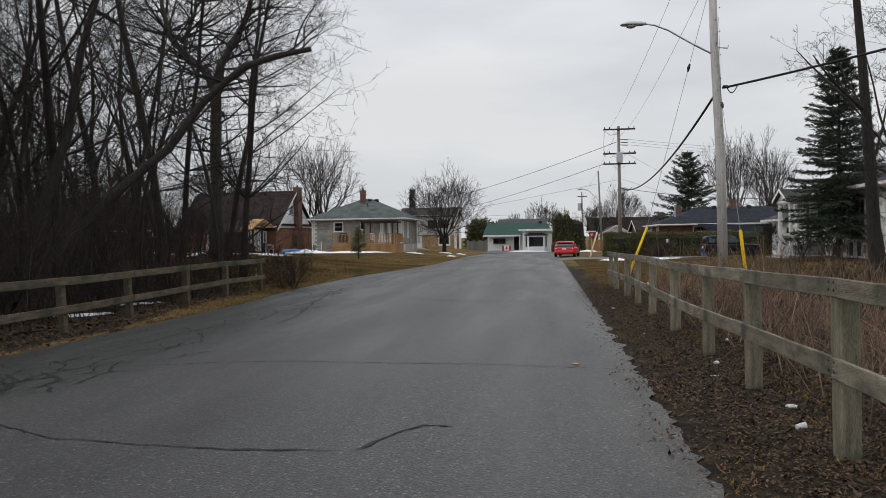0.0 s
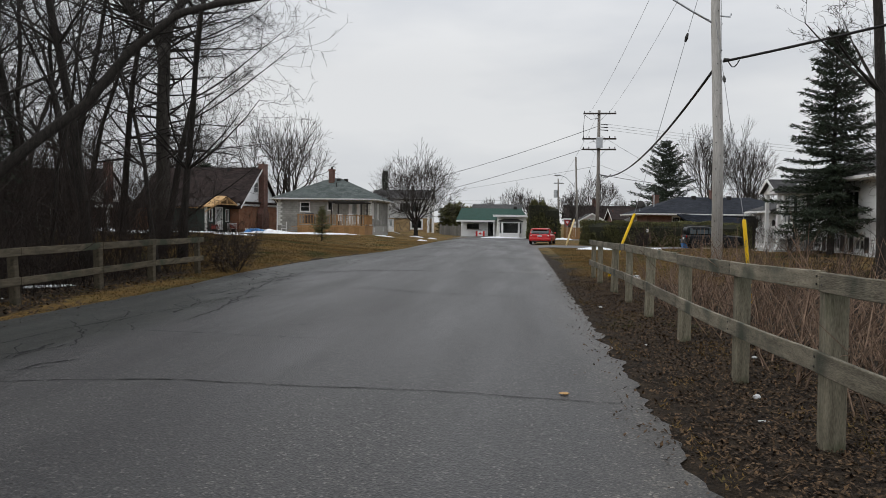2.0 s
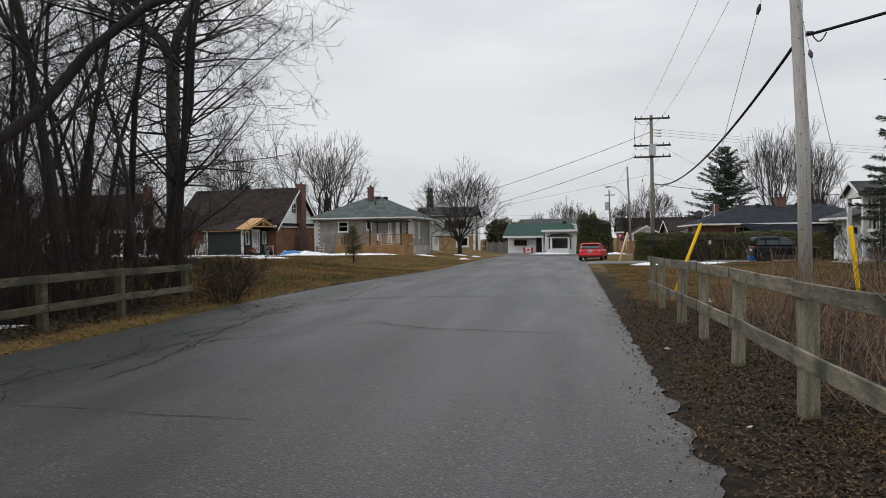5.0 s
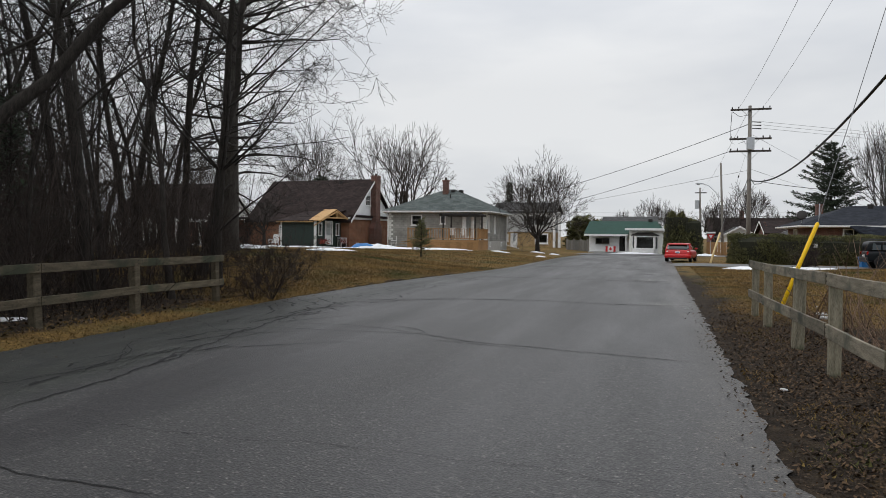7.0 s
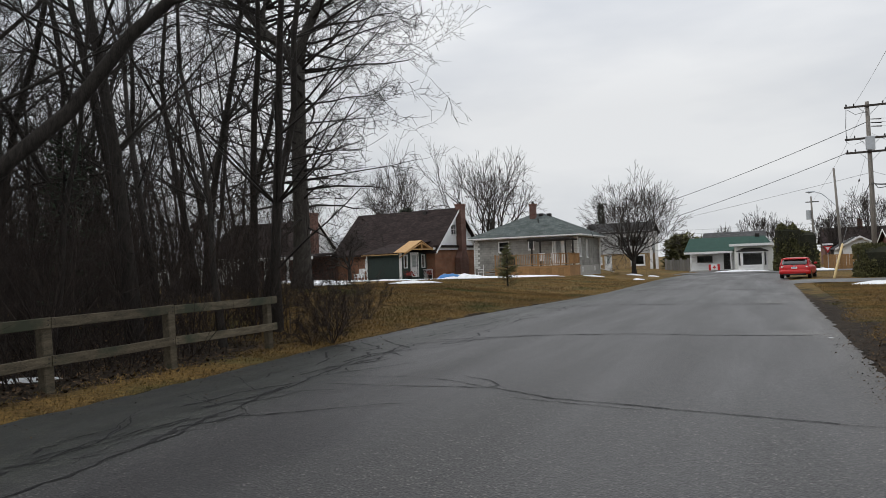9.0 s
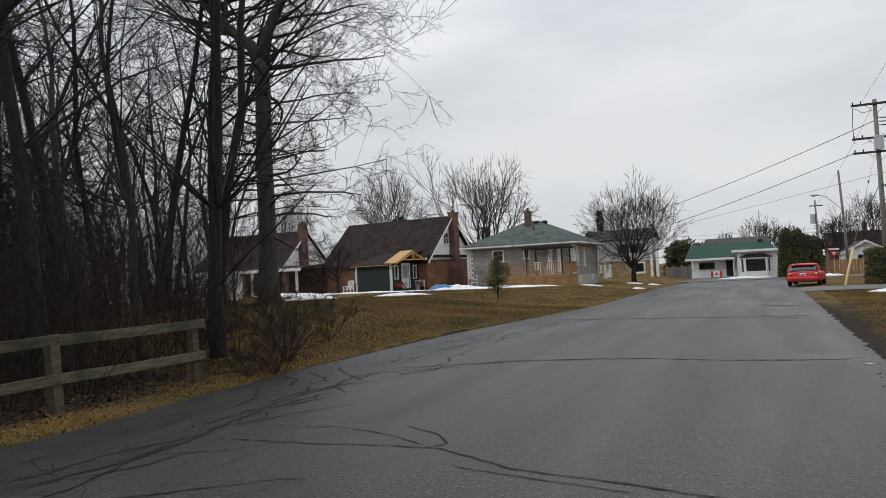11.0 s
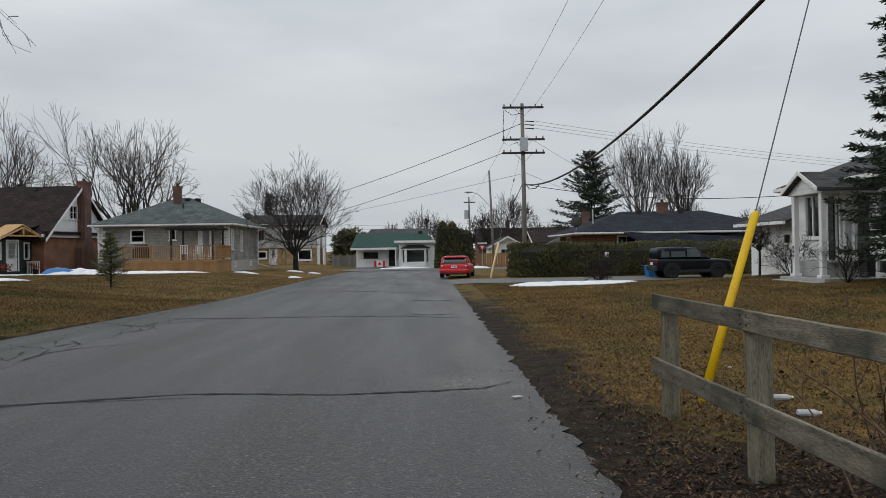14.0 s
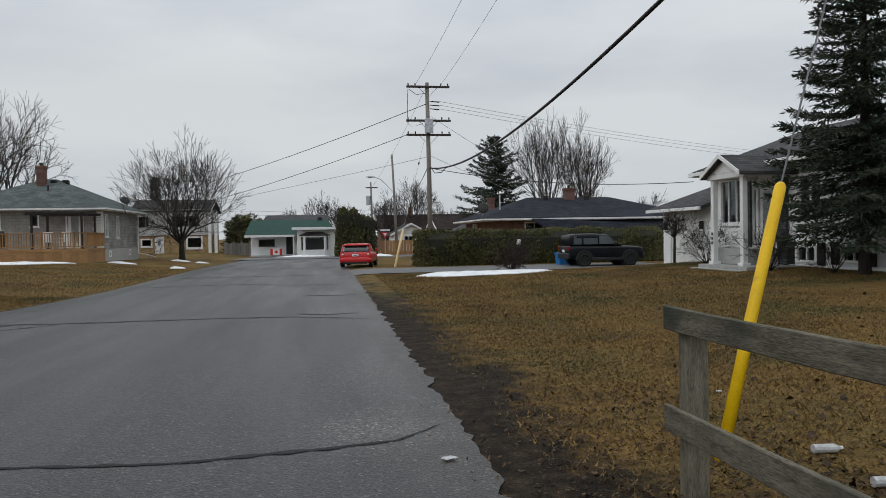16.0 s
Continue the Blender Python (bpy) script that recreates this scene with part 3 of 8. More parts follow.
def bare_tree(name, loc, seed, height, radius, spec, bark, twig, label, stems=1, lean=(0, 0), group="", fork=0.0, min_r=0.004):
    rng = random.Random(seed)
    out = []
    for k in range(stems):
        d = Vector((lean[0] + (rng.uniform(-1, 1) * fork), lean[1] + (rng.uniform(-1, 1) * fork), 1)).normalized()
        grow(rng, Vector((rng.uniform(-1, 1) * radius * (stems > 1), rng.uniform(-1, 1) * radius * (stems > 1), -0.15)), d, height * (1 if k == 0 else rng.uniform(0.75, 1)), radius / (1 + 0.3 * (stems - 1)), 0, spec, out)
    ob = thing(name, loc, label, "tree", group)
    s = np.array(out)
    s[:, 6:8] = np.maximum(s[:, 6:8], min_r)
    big = s[:, 8] <= 0
    flare = s[big].copy()
    low = flare[:, 2] < 0
    flare[low, 6] *= 1.45
    v, f = segments_mesh(flare, 9)
    array_part("trunk", v, f, bark, ob, smooth=True)
    v1, f1 = segments_mesh(s[s[:, 8] == 1], 5)
    fine = s[s[:, 8] >= 2]
    v2, f2 = segments_mesh(fine, 3)
    array_part("crown", np.concatenate([v1, v2]), np.concatenate([f1, f2 + len(v1)]), twig, ob)
    return ob


def conifer(name, loc, seed, height, width, mat, label, dense=1.0, droop=0.25, first=0.05, blade=0.12, shape=0.85, ragged_by=0.25, step=1.0):
    """Whorled branches with flat side sprays, each carrying many short needle tufts."""
    rng = np.random.default_rng(seed)
    ob = thing(name, loc, label, "tree")
    part("trunk", tube(bmesh.new(), [(0, 0, -0.1), (0.02, 0, height * 0.5), (0, 0.01, height * 0.99)], [height * 0.014 + 0.02, height * 0.008 + 0.012, 0.008], 8), M_BARK, ob)
    segs, tips, ways, sizes = [], [], [], []
    z = height * first
    while z < height * 0.985:
        frac = (z / height - first) / (1 - first)
        reach = width * ((1 - frac) ** shape) + 0.05
        count = int(5 + 4 * (1 - frac))
        turn = rng.uniform(0, 6.28)
        for k in range(count):
            a = turn + 6.283 * k / count + rng.normal(0, 0.25)
            ln = reach * rng.uniform(1.0 - 1.7 * ragged_by, 1.0 + 0.7 * ragged_by)
            rise = 0.42 * frac - droop * (1 - frac)
            p = np.array([0, 0, z + rng.normal(0, 0.14)])
            n = max(3, int(ln / 0.3))
            lateral = np.array([-math.sin(a), math.cos(a), 0.0])
            for i in range(n):
                g = (i + 1) / n
                q = np.array([math.cos(a) * ln * g, math.sin(a) * ln * g, p[2] + ln / n * (rise + 0.35 * (g - 0.45))])
                segs.append((*p, *q, 0.02 * (1 - g) + 0.006, 0.02 * (1 - g) + 0.004))
                m = max(3, int(dense * 26 * max(1.0, ln / n / 0.3) * (0.12 / blade)))
                off = rng.uniform(-1, 1, m) * (0.07 + 0.34 * ln * (1 - 0.85 * g) * min(1.0, 2.2 * g))
                base = p[None] + (q - p)[None] * rng.random((m, 1)) + lateral[None] * off[:, None]
                base[:, 2] -= np.abs(off) * rng.uniform(0.1, 0.5, m)
                base[:, :2] += np.abs(off)[:, None] * 0.4 * np.array([math.cos(a), math.sin(a)])
                w = rng.normal(0, 1, (m, 3)) * [0.4, 0.4, 0.35] + (q - p)[None] / max(np.linalg.norm(q - p), 1e-6) * 0.7 + lateral[None] * np.sign(off)[:, None] * 0.5 + [0, 0, -0.12]
                w /= np.linalg.norm(w, axis=1, keepdims=True)
                tips.append(base)
                ways.append(w)
                sizes.append(blade * rng.uniform(0.6, 1.6, m))
                p = q
        z += step * max(0.16, (0.27 - 0.1 * frac) * (height / 6) ** 0.5)
    v, f = segments_mesh(segs, 3)
    tagged(array_part("branch_frame", v, f, M_BARK, ob), kind="stuff")
    b, w, sz = np.concatenate(tips), np.concatenate(ways), np.concatenate(sizes)
    side_way = np.cross(w, rng.normal(0, 1, w.shape))
    side_way /= np.linalg.norm(side_way, axis=1, keepdims=True)
    hw = (sz * 0.11)[:, None]
    mid = b + w * sz[:, None] * 0.45
    verts = np.stack([b, mid + side_way * hw, b + w * sz[:, None], mid - side_way * hw], axis=1).reshape(-1, 3)
    array_part("crown", verts, np.arange(len(b) * 4).reshape(-1, 4), mat, ob)
    return ob


def leafy_cloud(rng, centers, normals, size, spread=0.5):
    """Small upright leaf sprays at the given places."""
    n = len(centers)
    w = normals + rng.normal(0, spread, (n, 3))
    w /= np.linalg.norm(w, axis=1, keepdims=True)
    sd = np.cross(w, rng.normal(0, 1, (n, 3)))
    sd /= np.linalg.norm(sd, axis=1, keepdims=True)
    s = size * rng.uniform(0.5, 1.5, (n, 1))
    verts = np.stack([centers, centers + w * s * 0.55 + sd * s * 0.3, centers + w * s, centers + w * s * 0.55 - sd * s * 0.3], axis=1).reshape(-1, 3)
    return verts, np.arange(n * 4).reshape(-1, 4)


def brush_mesh(seed, n, x0, x1, y0, y1, h0, h1, r, lean=0.35, forks=2, height_of=None, inside=None):
    """Many thin bent stems with side shoots, standing on the ground."""
    rng = np.random.default_rng(seed)
    x, y = rng.uniform(x0, x1, n), rng.uniform(y0, y1, n)
    if inside:
        ok = np.array([inside(a, b) for a, b in zip(x, y)])
        x, y = x[ok], y[ok]
        n = len(x)
    z = np.array([height_of(a, b) for a, b in zip(x, y)]) if height_of else np.zeros(n)
    h = rng.uniform(h0, h1, n)
    base = np.stack([x, y, z - 0.05], 1)
    way = rng.normal(0, lean, (n, 3))
    way[:, 2] = 1
    out = []
    p, rad = base, r * rng.uniform(0.7, 1.5, n)
    joints = []
    for i in range(4):
        way = way + rng.normal(0, 0.17, (n, 3))
        q = p + way / np.linalg.norm(way, axis=1, keepdims=True) * (h / 4)[:, None]
        out.append(np.column_stack([p, q, rad * (1 - 0.2 * i), rad * (0.8 - 0.2 * i) + 0.001]))
        p = q
        joints.append((q, way.copy(), rad * (0.75 - 0.18 * i) + 0.001))
    for _ in range(forks):
        k = int(rng.integers(0, 3))
        q, w, rr = joints[k]
        w2 = w + rng.normal(0, 0.6, (n, 3))
        w2[:, 2] = np.abs(w2[:, 2])
        ln = h * rng.uniform(0.15, 0.45, n)
        q2 = q + w2 / np.linalg.norm(w2, axis=1, keepdims=True) * ln[:, None]
        out.append(np.column_stack([q, q2, rr * 0.7, rr * 0.3 + 0.0008]))
    return segments_mesh(np.concatenate(out), 3)


def fork(rng, p, d, length, r, depth, spread, pull, third, out, level=0):
    """A limb that bends, then divides into two or three thinner ones, down to twigs."""
    n = 3 if depth > 2 else 2
    for i in range(n):
        d = (d + Vector((rng.gauss(0, 0.1), rng.gauss(0, 0.1), rng.gauss(0, 0.08) + pull))).normalized()
        q = p + d * (length / n)
        out.append((*p, *q, r * (1 - 0.24 * i / n), r * (1 - 0.24 * (i + 1) / n), level))
        p = q
        if depth and i < n - 1 and rng.random() < 0.4:
            u = d.orthogonal().normalized()
            t = rng.uniform(0, 6.28)
            fork(rng, p, (d + (u * math.cos(t) + d.cross(u) * math.sin(t)) * rng.uniform(0.6, 1.1)).normalized(), length * rng.uniform(0.45, 0.7), r * 0.4, max(0, depth - 3), spread, pull, third, out, level + 2)
    if not depth:
        return
    k = 3 if rng.random() < third else 2
    u = d.orthogonal().normalized()
    t0 = rng.uniform(0, 6.28)
    for i in range(k):
        t = t0 + 6.283 * i / k + rng.gauss(0, 0.35)
        a = radians(max(6, rng.gauss(spread, spread * 0.35)))
        nd = d * math.cos(a) + (u * math.cos(t) + d.cross(u) * math.sin(t)) * math.sin(a)
        fork(rng, p, nd.normalized(), length * rng.uniform(0.66, 0.98), r * rng.uniform(0.55, 0.76), depth - 1, spread, pull, third, out, level + 1)


def vase_tree(name, loc, seed, height, spread, r, label, bark, twig, limbs=7, trunk=0.16, group="", min_r=0.010, depth=6, angle=23, third=0.3, pull=0.03, flat=0.9):
    """A yard tree: a short trunk and limbs that fan out and divide again and again into fine twigs."""
    rng = random.Random(seed)
    ob = thing(name, loc, label, "tree", group)
    t = height * trunk
    out = []
    for k in range(limbs):
        a = 2 * math.pi * (k + rng.uniform(-0.3, 0.3)) / limbs
        lean = rng.uniform(0.45, 1.0) if k else 0.12
        d = Vector((math.cos(a) * lean * flat, math.sin(a) * lean * flat, 1)).normalized()
        fork(rng, Vector((0, 0, t * rng.uniform(0.7, 1.05))), d, (height - t) * rng.uniform(0.23, 0.29), r * rng.uniform(0.36, 0.52), depth, angle, pull, third, out)
    s = np.array(out)
    top = np.percentile(s[:, 5], 99.7)
    wide = np.percentile(np.hypot(s[:, 3], s[:, 4]), 92)
    kz, kx = (height - t) / (top - t), spread / 2 / wide
    for c in (0, 3):
        s[:, c:c + 2] *= kx
        s[:, c + 2] = t + (s[:, c + 2] - t) * np.where(s[:, c + 2] > t, kz, 1.0)
    s[:, 6:8] = np.maximum(s[:, 6:8], min_r)
    part("trunk", tube(bmesh.new(), [(0, 0, -0.2), (0.02, 0, 0.35), (0, 0.03, t * 0.6), (0.03, 0, t * 1.15)], [r * 1.5, r * 1.1, r, r * 0.8], 10), bark, ob, smooth=True)
    for low, high, sides, mat, nm in ((0, 2, 6, bark, "limb_frame"), (2, 99, 3, twig, "crown")):
        v, f = segments_mesh(s[(s[:, 8] >= low) & (s[:, 8] < high)], sides)
        array_part(nm, v, f, mat, ob)
    return ob


# ---- ground, road, driveways ----
def smooth(a, b, v):
    t = min(max((v - a) / (b - a), 0.0), 1.0)
    return t * t * (3 - 2 * t)


ROAD_R = 1.15


def road_l(y):
    """The left edge of the asphalt, which widens a little along the wood."""
    return -8.1 - 0.45 * smooth(17, 24, y) + 1.6 * smooth(28, 46, y)


def road_z(y):
    return -0.38 * smooth(58, 100, y)


def crown_z(x, y):
    """Height of the cambered road surface."""
    mid, half = (road_l(y) + ROAD_R) / 2, (ROAD_R - road_l(y)) / 2
    return road_z(y) + 0.021 * (1 - min(1.2, ((x - mid) / half) ** 2))


def gz(x, y):
    """Height of the ground."""
    z = road_z(y)
    bump = 0.03 * noise.noise(Vector((x * 0.6, y * 0.6, 0))) + 0.05 * noise.noise(Vector((x * 0.17, y * 0.17, 3)))
    left = road_l(y)
    if x < left:
        lawn = 0.42 * smooth(0.0, 8.5, left - x) + 0.5 * math.exp(-((x + 17) ** 2 / 40 + (y - 33) ** 2 / 110))
        wood = -0.12 * smooth(1.2, 4.0, left - x) + 0.5 * smooth(8, 26, left - x)
        k = smooth(20, 27, y)
        z += (lawn * k + wood * (1 - k)) + bump * smooth(0.3, 2.5, left - x) - 0.014 + 0.034 * smooth(0.1, 0.6, left - x)
    elif x > ROAD_R:
        lawn = 0.22 * smooth(2, 11, x - ROAD_R) + 0.16 * smooth(10, 15, x - ROAD_R)
        wood = -0.3 * smooth(1.6, 4.0, x - ROAD_R)
        k = smooth(19, 25, y)
        drive = smooth(47, 50, y)
        z += lawn * k * (1 - drive) + wood * (1 - k) + bump * smooth(0.3, 2.5, x - ROAD_R) * (1 - drive) - 0.014 + 0.03 * smooth(0.25, 0.8, x - ROAD_R)
    else:
        z -= 0.04
    return z


def soil_of(x, y):
    """Where bare soil and leaf litter lie instead of grass: 0 to 1."""
    left = road_l(y)
    if x < left:
        wood = 1 - smooth(21, 25.5, y + 0.12 * (x + 8))
        k = smooth(12, 17, y)
        return max(wood * smooth(0.05 + 0.6 * k, 0.5 + 0.9 * k, left - x), 0.35 * (1 - smooth(0, 0.6, left - x)))
    if x > ROAD_R:
        wood = 1 - smooth(21.5, 25.5, y)
        edge = 1 - smooth(0.1, 1.9, x - ROAD_R - 0.5 * noise.noise(Vector((x * 0.5, y * 0.45, 2))))
        return max(wood * 0.95, edge * (1 - 0.65 * smooth(34, 46, y)))
    return 1.0


def lines_of(fine0, fine1, step, far):
    a = list(np.arange(fine0, fine1 + 0.01, step))
    ext = [8, 20, 45, 90, 180, 400, 900, far]
    return [fine0 - e for e in reversed(ext)] + a + [fine1 + e for e in ext]


gx, gy = lines_of(-44.0, 26.0, 0.5, 2400), lines_of(-8.0, 82.0, 0.5, 2400)
gx = sorted(gx + [ROAD_R - 0.06, ROAD_R + 0.06, ROAD_R + 0.18, ROAD_R + 0.25] + [-8.8 + 0.1 * k for k in range(24) if k % 5 != 3])
gv = [(x, y, gz(x, y) if abs(x) < 200 and abs(y) < 300 else road_z(y)) for y in gy for x in gx]
nx = len(gx)
gf = [(j * nx + i, j * nx + i + 1, (j + 1) * nx + i + 1, (j + 1) * nx + i) for j in range(len(gy) - 1) for i in range(nx - 1)]
ground = array_part("ground", gv, gf, M_GROUND, smooth=True)
tagged(ground, "dormant yellow-brown lawn with bare soil and leaf litter", "ground", kind="structure")
attr = ground.data.attributes.new("soil", 'FLOAT', 'POINT')
attr.data.foreach_set("value", np.array([soil_of(x, y) for y in gy for x in gx], np.float32))


def draped(name, x_of, y0, y1, step, lift, mat, label, category, height=None, cols=8, kind="structure"):
    """A sheet laid over the ground between two edges given as functions of y."""
    ys = np.arange(y0, y1 + step * 0.5, step)
    v, f = [], []
    for y in ys:
        a, b = x_of(y)
        for i in range(cols + 1):
            x = a + (b - a) * i / cols
            v.append((x, y, (height(x, y) if height else gz(x, y)) + lift))
    for j in range(len(ys) - 1):
        for i in range(cols):
            k = j * (cols + 1) + i
            f.append((k, k + 1, k + cols + 2, k + cols + 1))
    ob = array_part(name, v, f, mat, smooth=True)
    return tagged(ob, label, category, kind=kind)


def ragged(y, s, amp=0.10):
    return amp * noise.noise(Vector((s, y * 1.9, 0))) + 0.8 * amp * noise.noise(Vector((s, y * 6.3, 5)))


road = draped("road", lambda y: (road_l(y) + ragged(y, 2, 0.09), ROAD_R + 0.07 + ragged(y, 9, 0.12)), -12, 98.0, 0.12, 0.0, M_ASPHALT, "worn grey asphalt street with cracks and pale aggregate", "road",
              height=crown_z, cols=44)


def road_marks(x, y):
    """How far the surface is the older broken asphalt of the edge, darkened in colour, and how far it is paler in
    patches.
    """
    edge = -5.6 - 0.9 * smooth(16, 22, y) - 0.3 * smooth(10, 6, y) + 1.0 * smooth(30, 46, y)
    old = 1 - smooth(-0.5, 0.5, x - edge - 0.55 * noise.noise(Vector((x * 0.5, y * 0.33, 4))))
    pale_patch = sum(a * math.exp(-((x - cx) / wx) ** 2 - ((y - cy) / wy) ** 2) for cx, cy, wx, wy, a in ((0.45, 26.15, 0.42, 0.5, 1.0), (0.05, 36.0, 0.35, 1.2, 0.9), (0.25, 41.0, 0.3, 1.0, 0.6), (0.55, 28.6, 0.25, 1.6, 0.5)))
    verge = smooth(ROAD_R - 0.75, ROAD_R + 0.1, x + 0.25 * noise.noise(Vector((x, y * 0.6, 8))))
    return old, min(1.0, pale_patch), verge


marks = np.array([road_marks(v.co.x, v.co.y) for v in road.data.vertices], np.float32)
for k, key in enumerate(("old_shaded_edge", "pale_patch", "verge")):
    at = road.data.attributes.new(key, 'FLOAT', 'POINT')
    at.data.foreach_set("value", np.ascontiguousarray(marks[:, k]))
draped("cross_road", lambda y: (-60, 60), 82.5, 93.5, 1.0, 0.03, M_DRIVE, "grey asphalt side street at the end of the road", "road", height=lambda x, y: road_z(y) + 0.02, cols=20)
draped("driveway", lambda y: (ROAD_R - 0.1, 16.2), 50.6, 55.2, 0.4, 0.03, M_DRIVE, "grey asphalt driveway beside the cedar hedge", "driveway", cols=24)


def crack_ribbon(bm, pts, seed, width, rough=1.0):
    """A dark ribbon of uneven width that wanders from point to point over the road."""
    pts = [Vector((x, y, 0)) for x, y in pts]
    line = []
    for a, b in zip(pts, pts[1:]):
        n = max(2, int((b - a).length / 0.05))
        line += [a.lerp(b, k / n) for k in range(n)]
    line.append(pts[-1])
    last, n = None, len(line) - 1
    for i, p in enumerate(line):
        d = (line[min(i + 1, n)] - line[max(i - 1, 0)]).normalized()
        side_way = Vector((-d.y, d.x, 0))
        k = i * 0.05
        p = p + side_way * rough * (0.13 * noise.noise(Vector((k * 0.9, seed * 7.1, 0))) + 0.05 * noise.noise(Vector((k * 4.5, seed * 3.3, 4))) + 0.018 * noise.noise(Vector((k * 17, seed, 2))))
        w = width * (0.3 + 1.3 * abs(noise.noise(Vector((k * 3.1, seed, 8))))) * min(1, 10 * i / n + 0.05, 10 * (1 - i / n) + 0.05)
        pair = [bm.verts.new((q.x, q.y, crown_z(q.x, q.y) + 0.006)) for q in (p - side_way * w, p + side_way * w)]
        if last:
            bm.faces.new((last[0], pair[0], pair[1], last[1]))
        last = pair


def crack(pts, seed, width=0.014, rough=1.0):
    bm = bmesh.new()
    crack_ribbon(bm, pts, seed, width, rough)
    return tagged(part("road_crack", bm, M_CRACK), "dark open crack wandering over worn asphalt", "crack", "cracks in the road", "structure")


crack([(-7.2, 6.3), (-5.1, 5.5), (-4.2, 5.08), (-2.4, 4.88), (-1.4, 5.05)], 1, 0.021, 0.6)
crack([(-1.45, 5.02), (-1.2, 5.6), (-1.05, 5.83), (-0.75, 5.8)], 2, 0.032, 0.5)
crack([(-5.6, 8.4), (-4.6, 8.8), (-3.4, 8.98), (-0.4, 8.92), (1.15, 8.75)], 3, 0.019, 0.6)
crack([(-5.4, 11.9), (-3.7, 11.74), (-2.5, 11.66)], 4, 0.016, 0.7)
crack([(-4.4, 12.9), (-1.5, 13.0), (0.5, 12.8)], 5, 0.006)
crack([(-6.1, 18.8), (-4.4, 18.88), (-3.3, 18.95), (-2.4, 18.45), (-1.0, 18.2), (1.0, 17.86)], 6, 0.026, 0.6)
crack([(-6.1, 19.35), (-4.9, 19.6), (-4.0, 19.34), (-3.33, 18.97)], 7, 0.016, 0.6)
crack([(-4.15, 19.83), (-3.6, 19.5), (-3.33, 19.15), (-3.42, 18.95)], 8, 0.024, 0.4)
crack([(-3.0, 18.42), (-2.4, 18.28), (-1.3, 18.06)], 9, 0.019, 0.4)
crack([(-6.8, 24.0), (-4.8, 25.2), (-2.8, 25.68), (-1.0, 25.5), (0.6, 25.75), (1.1, 26.2)], 10, 0.045, 0.5)
crack([(-7.0, 23.2), (-5.4, 24.6), (-4.2, 25.35), (-2.4, 25.45)], 11, 0.022, 0.6)
crack([(-7.0, 35.5), (-5.0, 35.1), (-2.5, 35.1), (-0.7, 35.0), (1.0, 34.3)], 12, 0.080, 0.8)
crack([(-0.6, 35.6), (0.1, 35.2), (0.7, 35.5)], 13, 0.100)
crack([(-0.6, 40.3), (0.2, 40.1), (0.9, 40.35)], 14, 0.140)
crack([(-6.5, 45.7), (-3.0, 46.0), (-0.9, 44.7), (0.6, 44.9)], 15, 0.100)
crack([(-6.3, 51.2), (-2.0, 50.9), (1.0, 51.1)], 16, 0.110)
crack([(-6.2, 58.8), (-2.0, 58.4), (0.8, 58.6)], 17, 0.120)
crack([(-7.4, 8.1), (-6.75, 8.7), (-6.7, 10.0), (-6.5, 12.0), (-6.1, 14.6), (-5.9, 17.0)], 18, 0.022)
crack([(-5.3, 12.6), (-5.35, 14.0), (-5.6, 15.8), (-6.1, 17.8), (-6.6, 20.8), (-6.9, 24.0)], 19, 0.032)
bm = bmesh.new()
rng = random.Random(44)
for k in range(120):
    y = rng.uniform(6, 34)
    x = -6.2 - 0.6 * smooth(14, 22, y) + 0.8 * smooth(26, 36, y) + rng.gauss(0, 0.42)
    a = rng.gauss(1.75, 0.5)
    ln = rng.uniform(0.4, 2.2)
    crack_ribbon(bm, [(x, y), (x + 0.5 * ln * math.cos(a), y + 0.5 * ln * math.sin(a)), (x + ln * math.cos(a + 0.5 * rng.uniform(-1, 1)), y + ln * math.sin(a))], 50 + k, rng.choice((0.012, 0.02, 0.04)), 1.2)
tagged(part("crack_network", bm, M_CRACK), "net of short dark cracks in the breaking road edge", "crack", kind="stuff")


def snow_patch(x, y, rx, ry, h, seed, tilt=0.0):
    rng = random.Random(seed)
    ob_v = [(0, 0, 0)]
    n, rings = 40, 5
    for r in range(1, rings + 1):
        for k in range(n):
            a = 2 * math.pi * k / n
            s = (r / rings) * (1 + 0.34 * noise.noise(Vector((math.cos(a) * 1.6, math.sin(a) * 1.6, seed * 3.7))) + 0.12 * noise.noise(Vector((math.cos(a) * 5, math.sin(a) * 5, seed))))
            ob_v.append((rx * s * math.cos(a), ry * s * math.sin(a) + tilt * rx * s * math.cos(a), 0))
    g0 = gz(x, y)
    verts = []
    for i, (a, b, _) in enumerate(ob_v):
        ring = 0 if i == 0 else 1 + (i - 1) // n
        prof = (1 - (ring / rings) ** 2.2)
        verts.append((a, b, gz(x + a, y + b) - g0 + h * prof * (0.75 + 0.5 * noise.noise(Vector((a * 1.7, b * 1.7, seed)))) - (0.03 if ring == rings else 0) + 0.012))
    tri = [(0, 1 + k, 1 + (k + 1) % n, 0) for k in range(n)]
    quads = [(1 + (r - 1) * n + k, 1 + r * n + k, 1 + r * n + (k + 1) % n, 1 + (r - 1) * n + (k + 1) % n) for r in range(1, rings) for k in range(n)]
    bm = bmesh.new()
    vs = [bm.verts.new(p) for p in verts]
    for q in tri:
        bm.faces.new([vs[i] for i in q[:3]])
    for q in quads:
        bm.faces.new([vs[i] for i in q])
    ob = part("snow_patch", bm, M_SNOW, smooth=True)
    ob.location = (x, y, g0)
    return tagged(ob, "patch of old melting snow on brown grass", "snow", "snow patches")


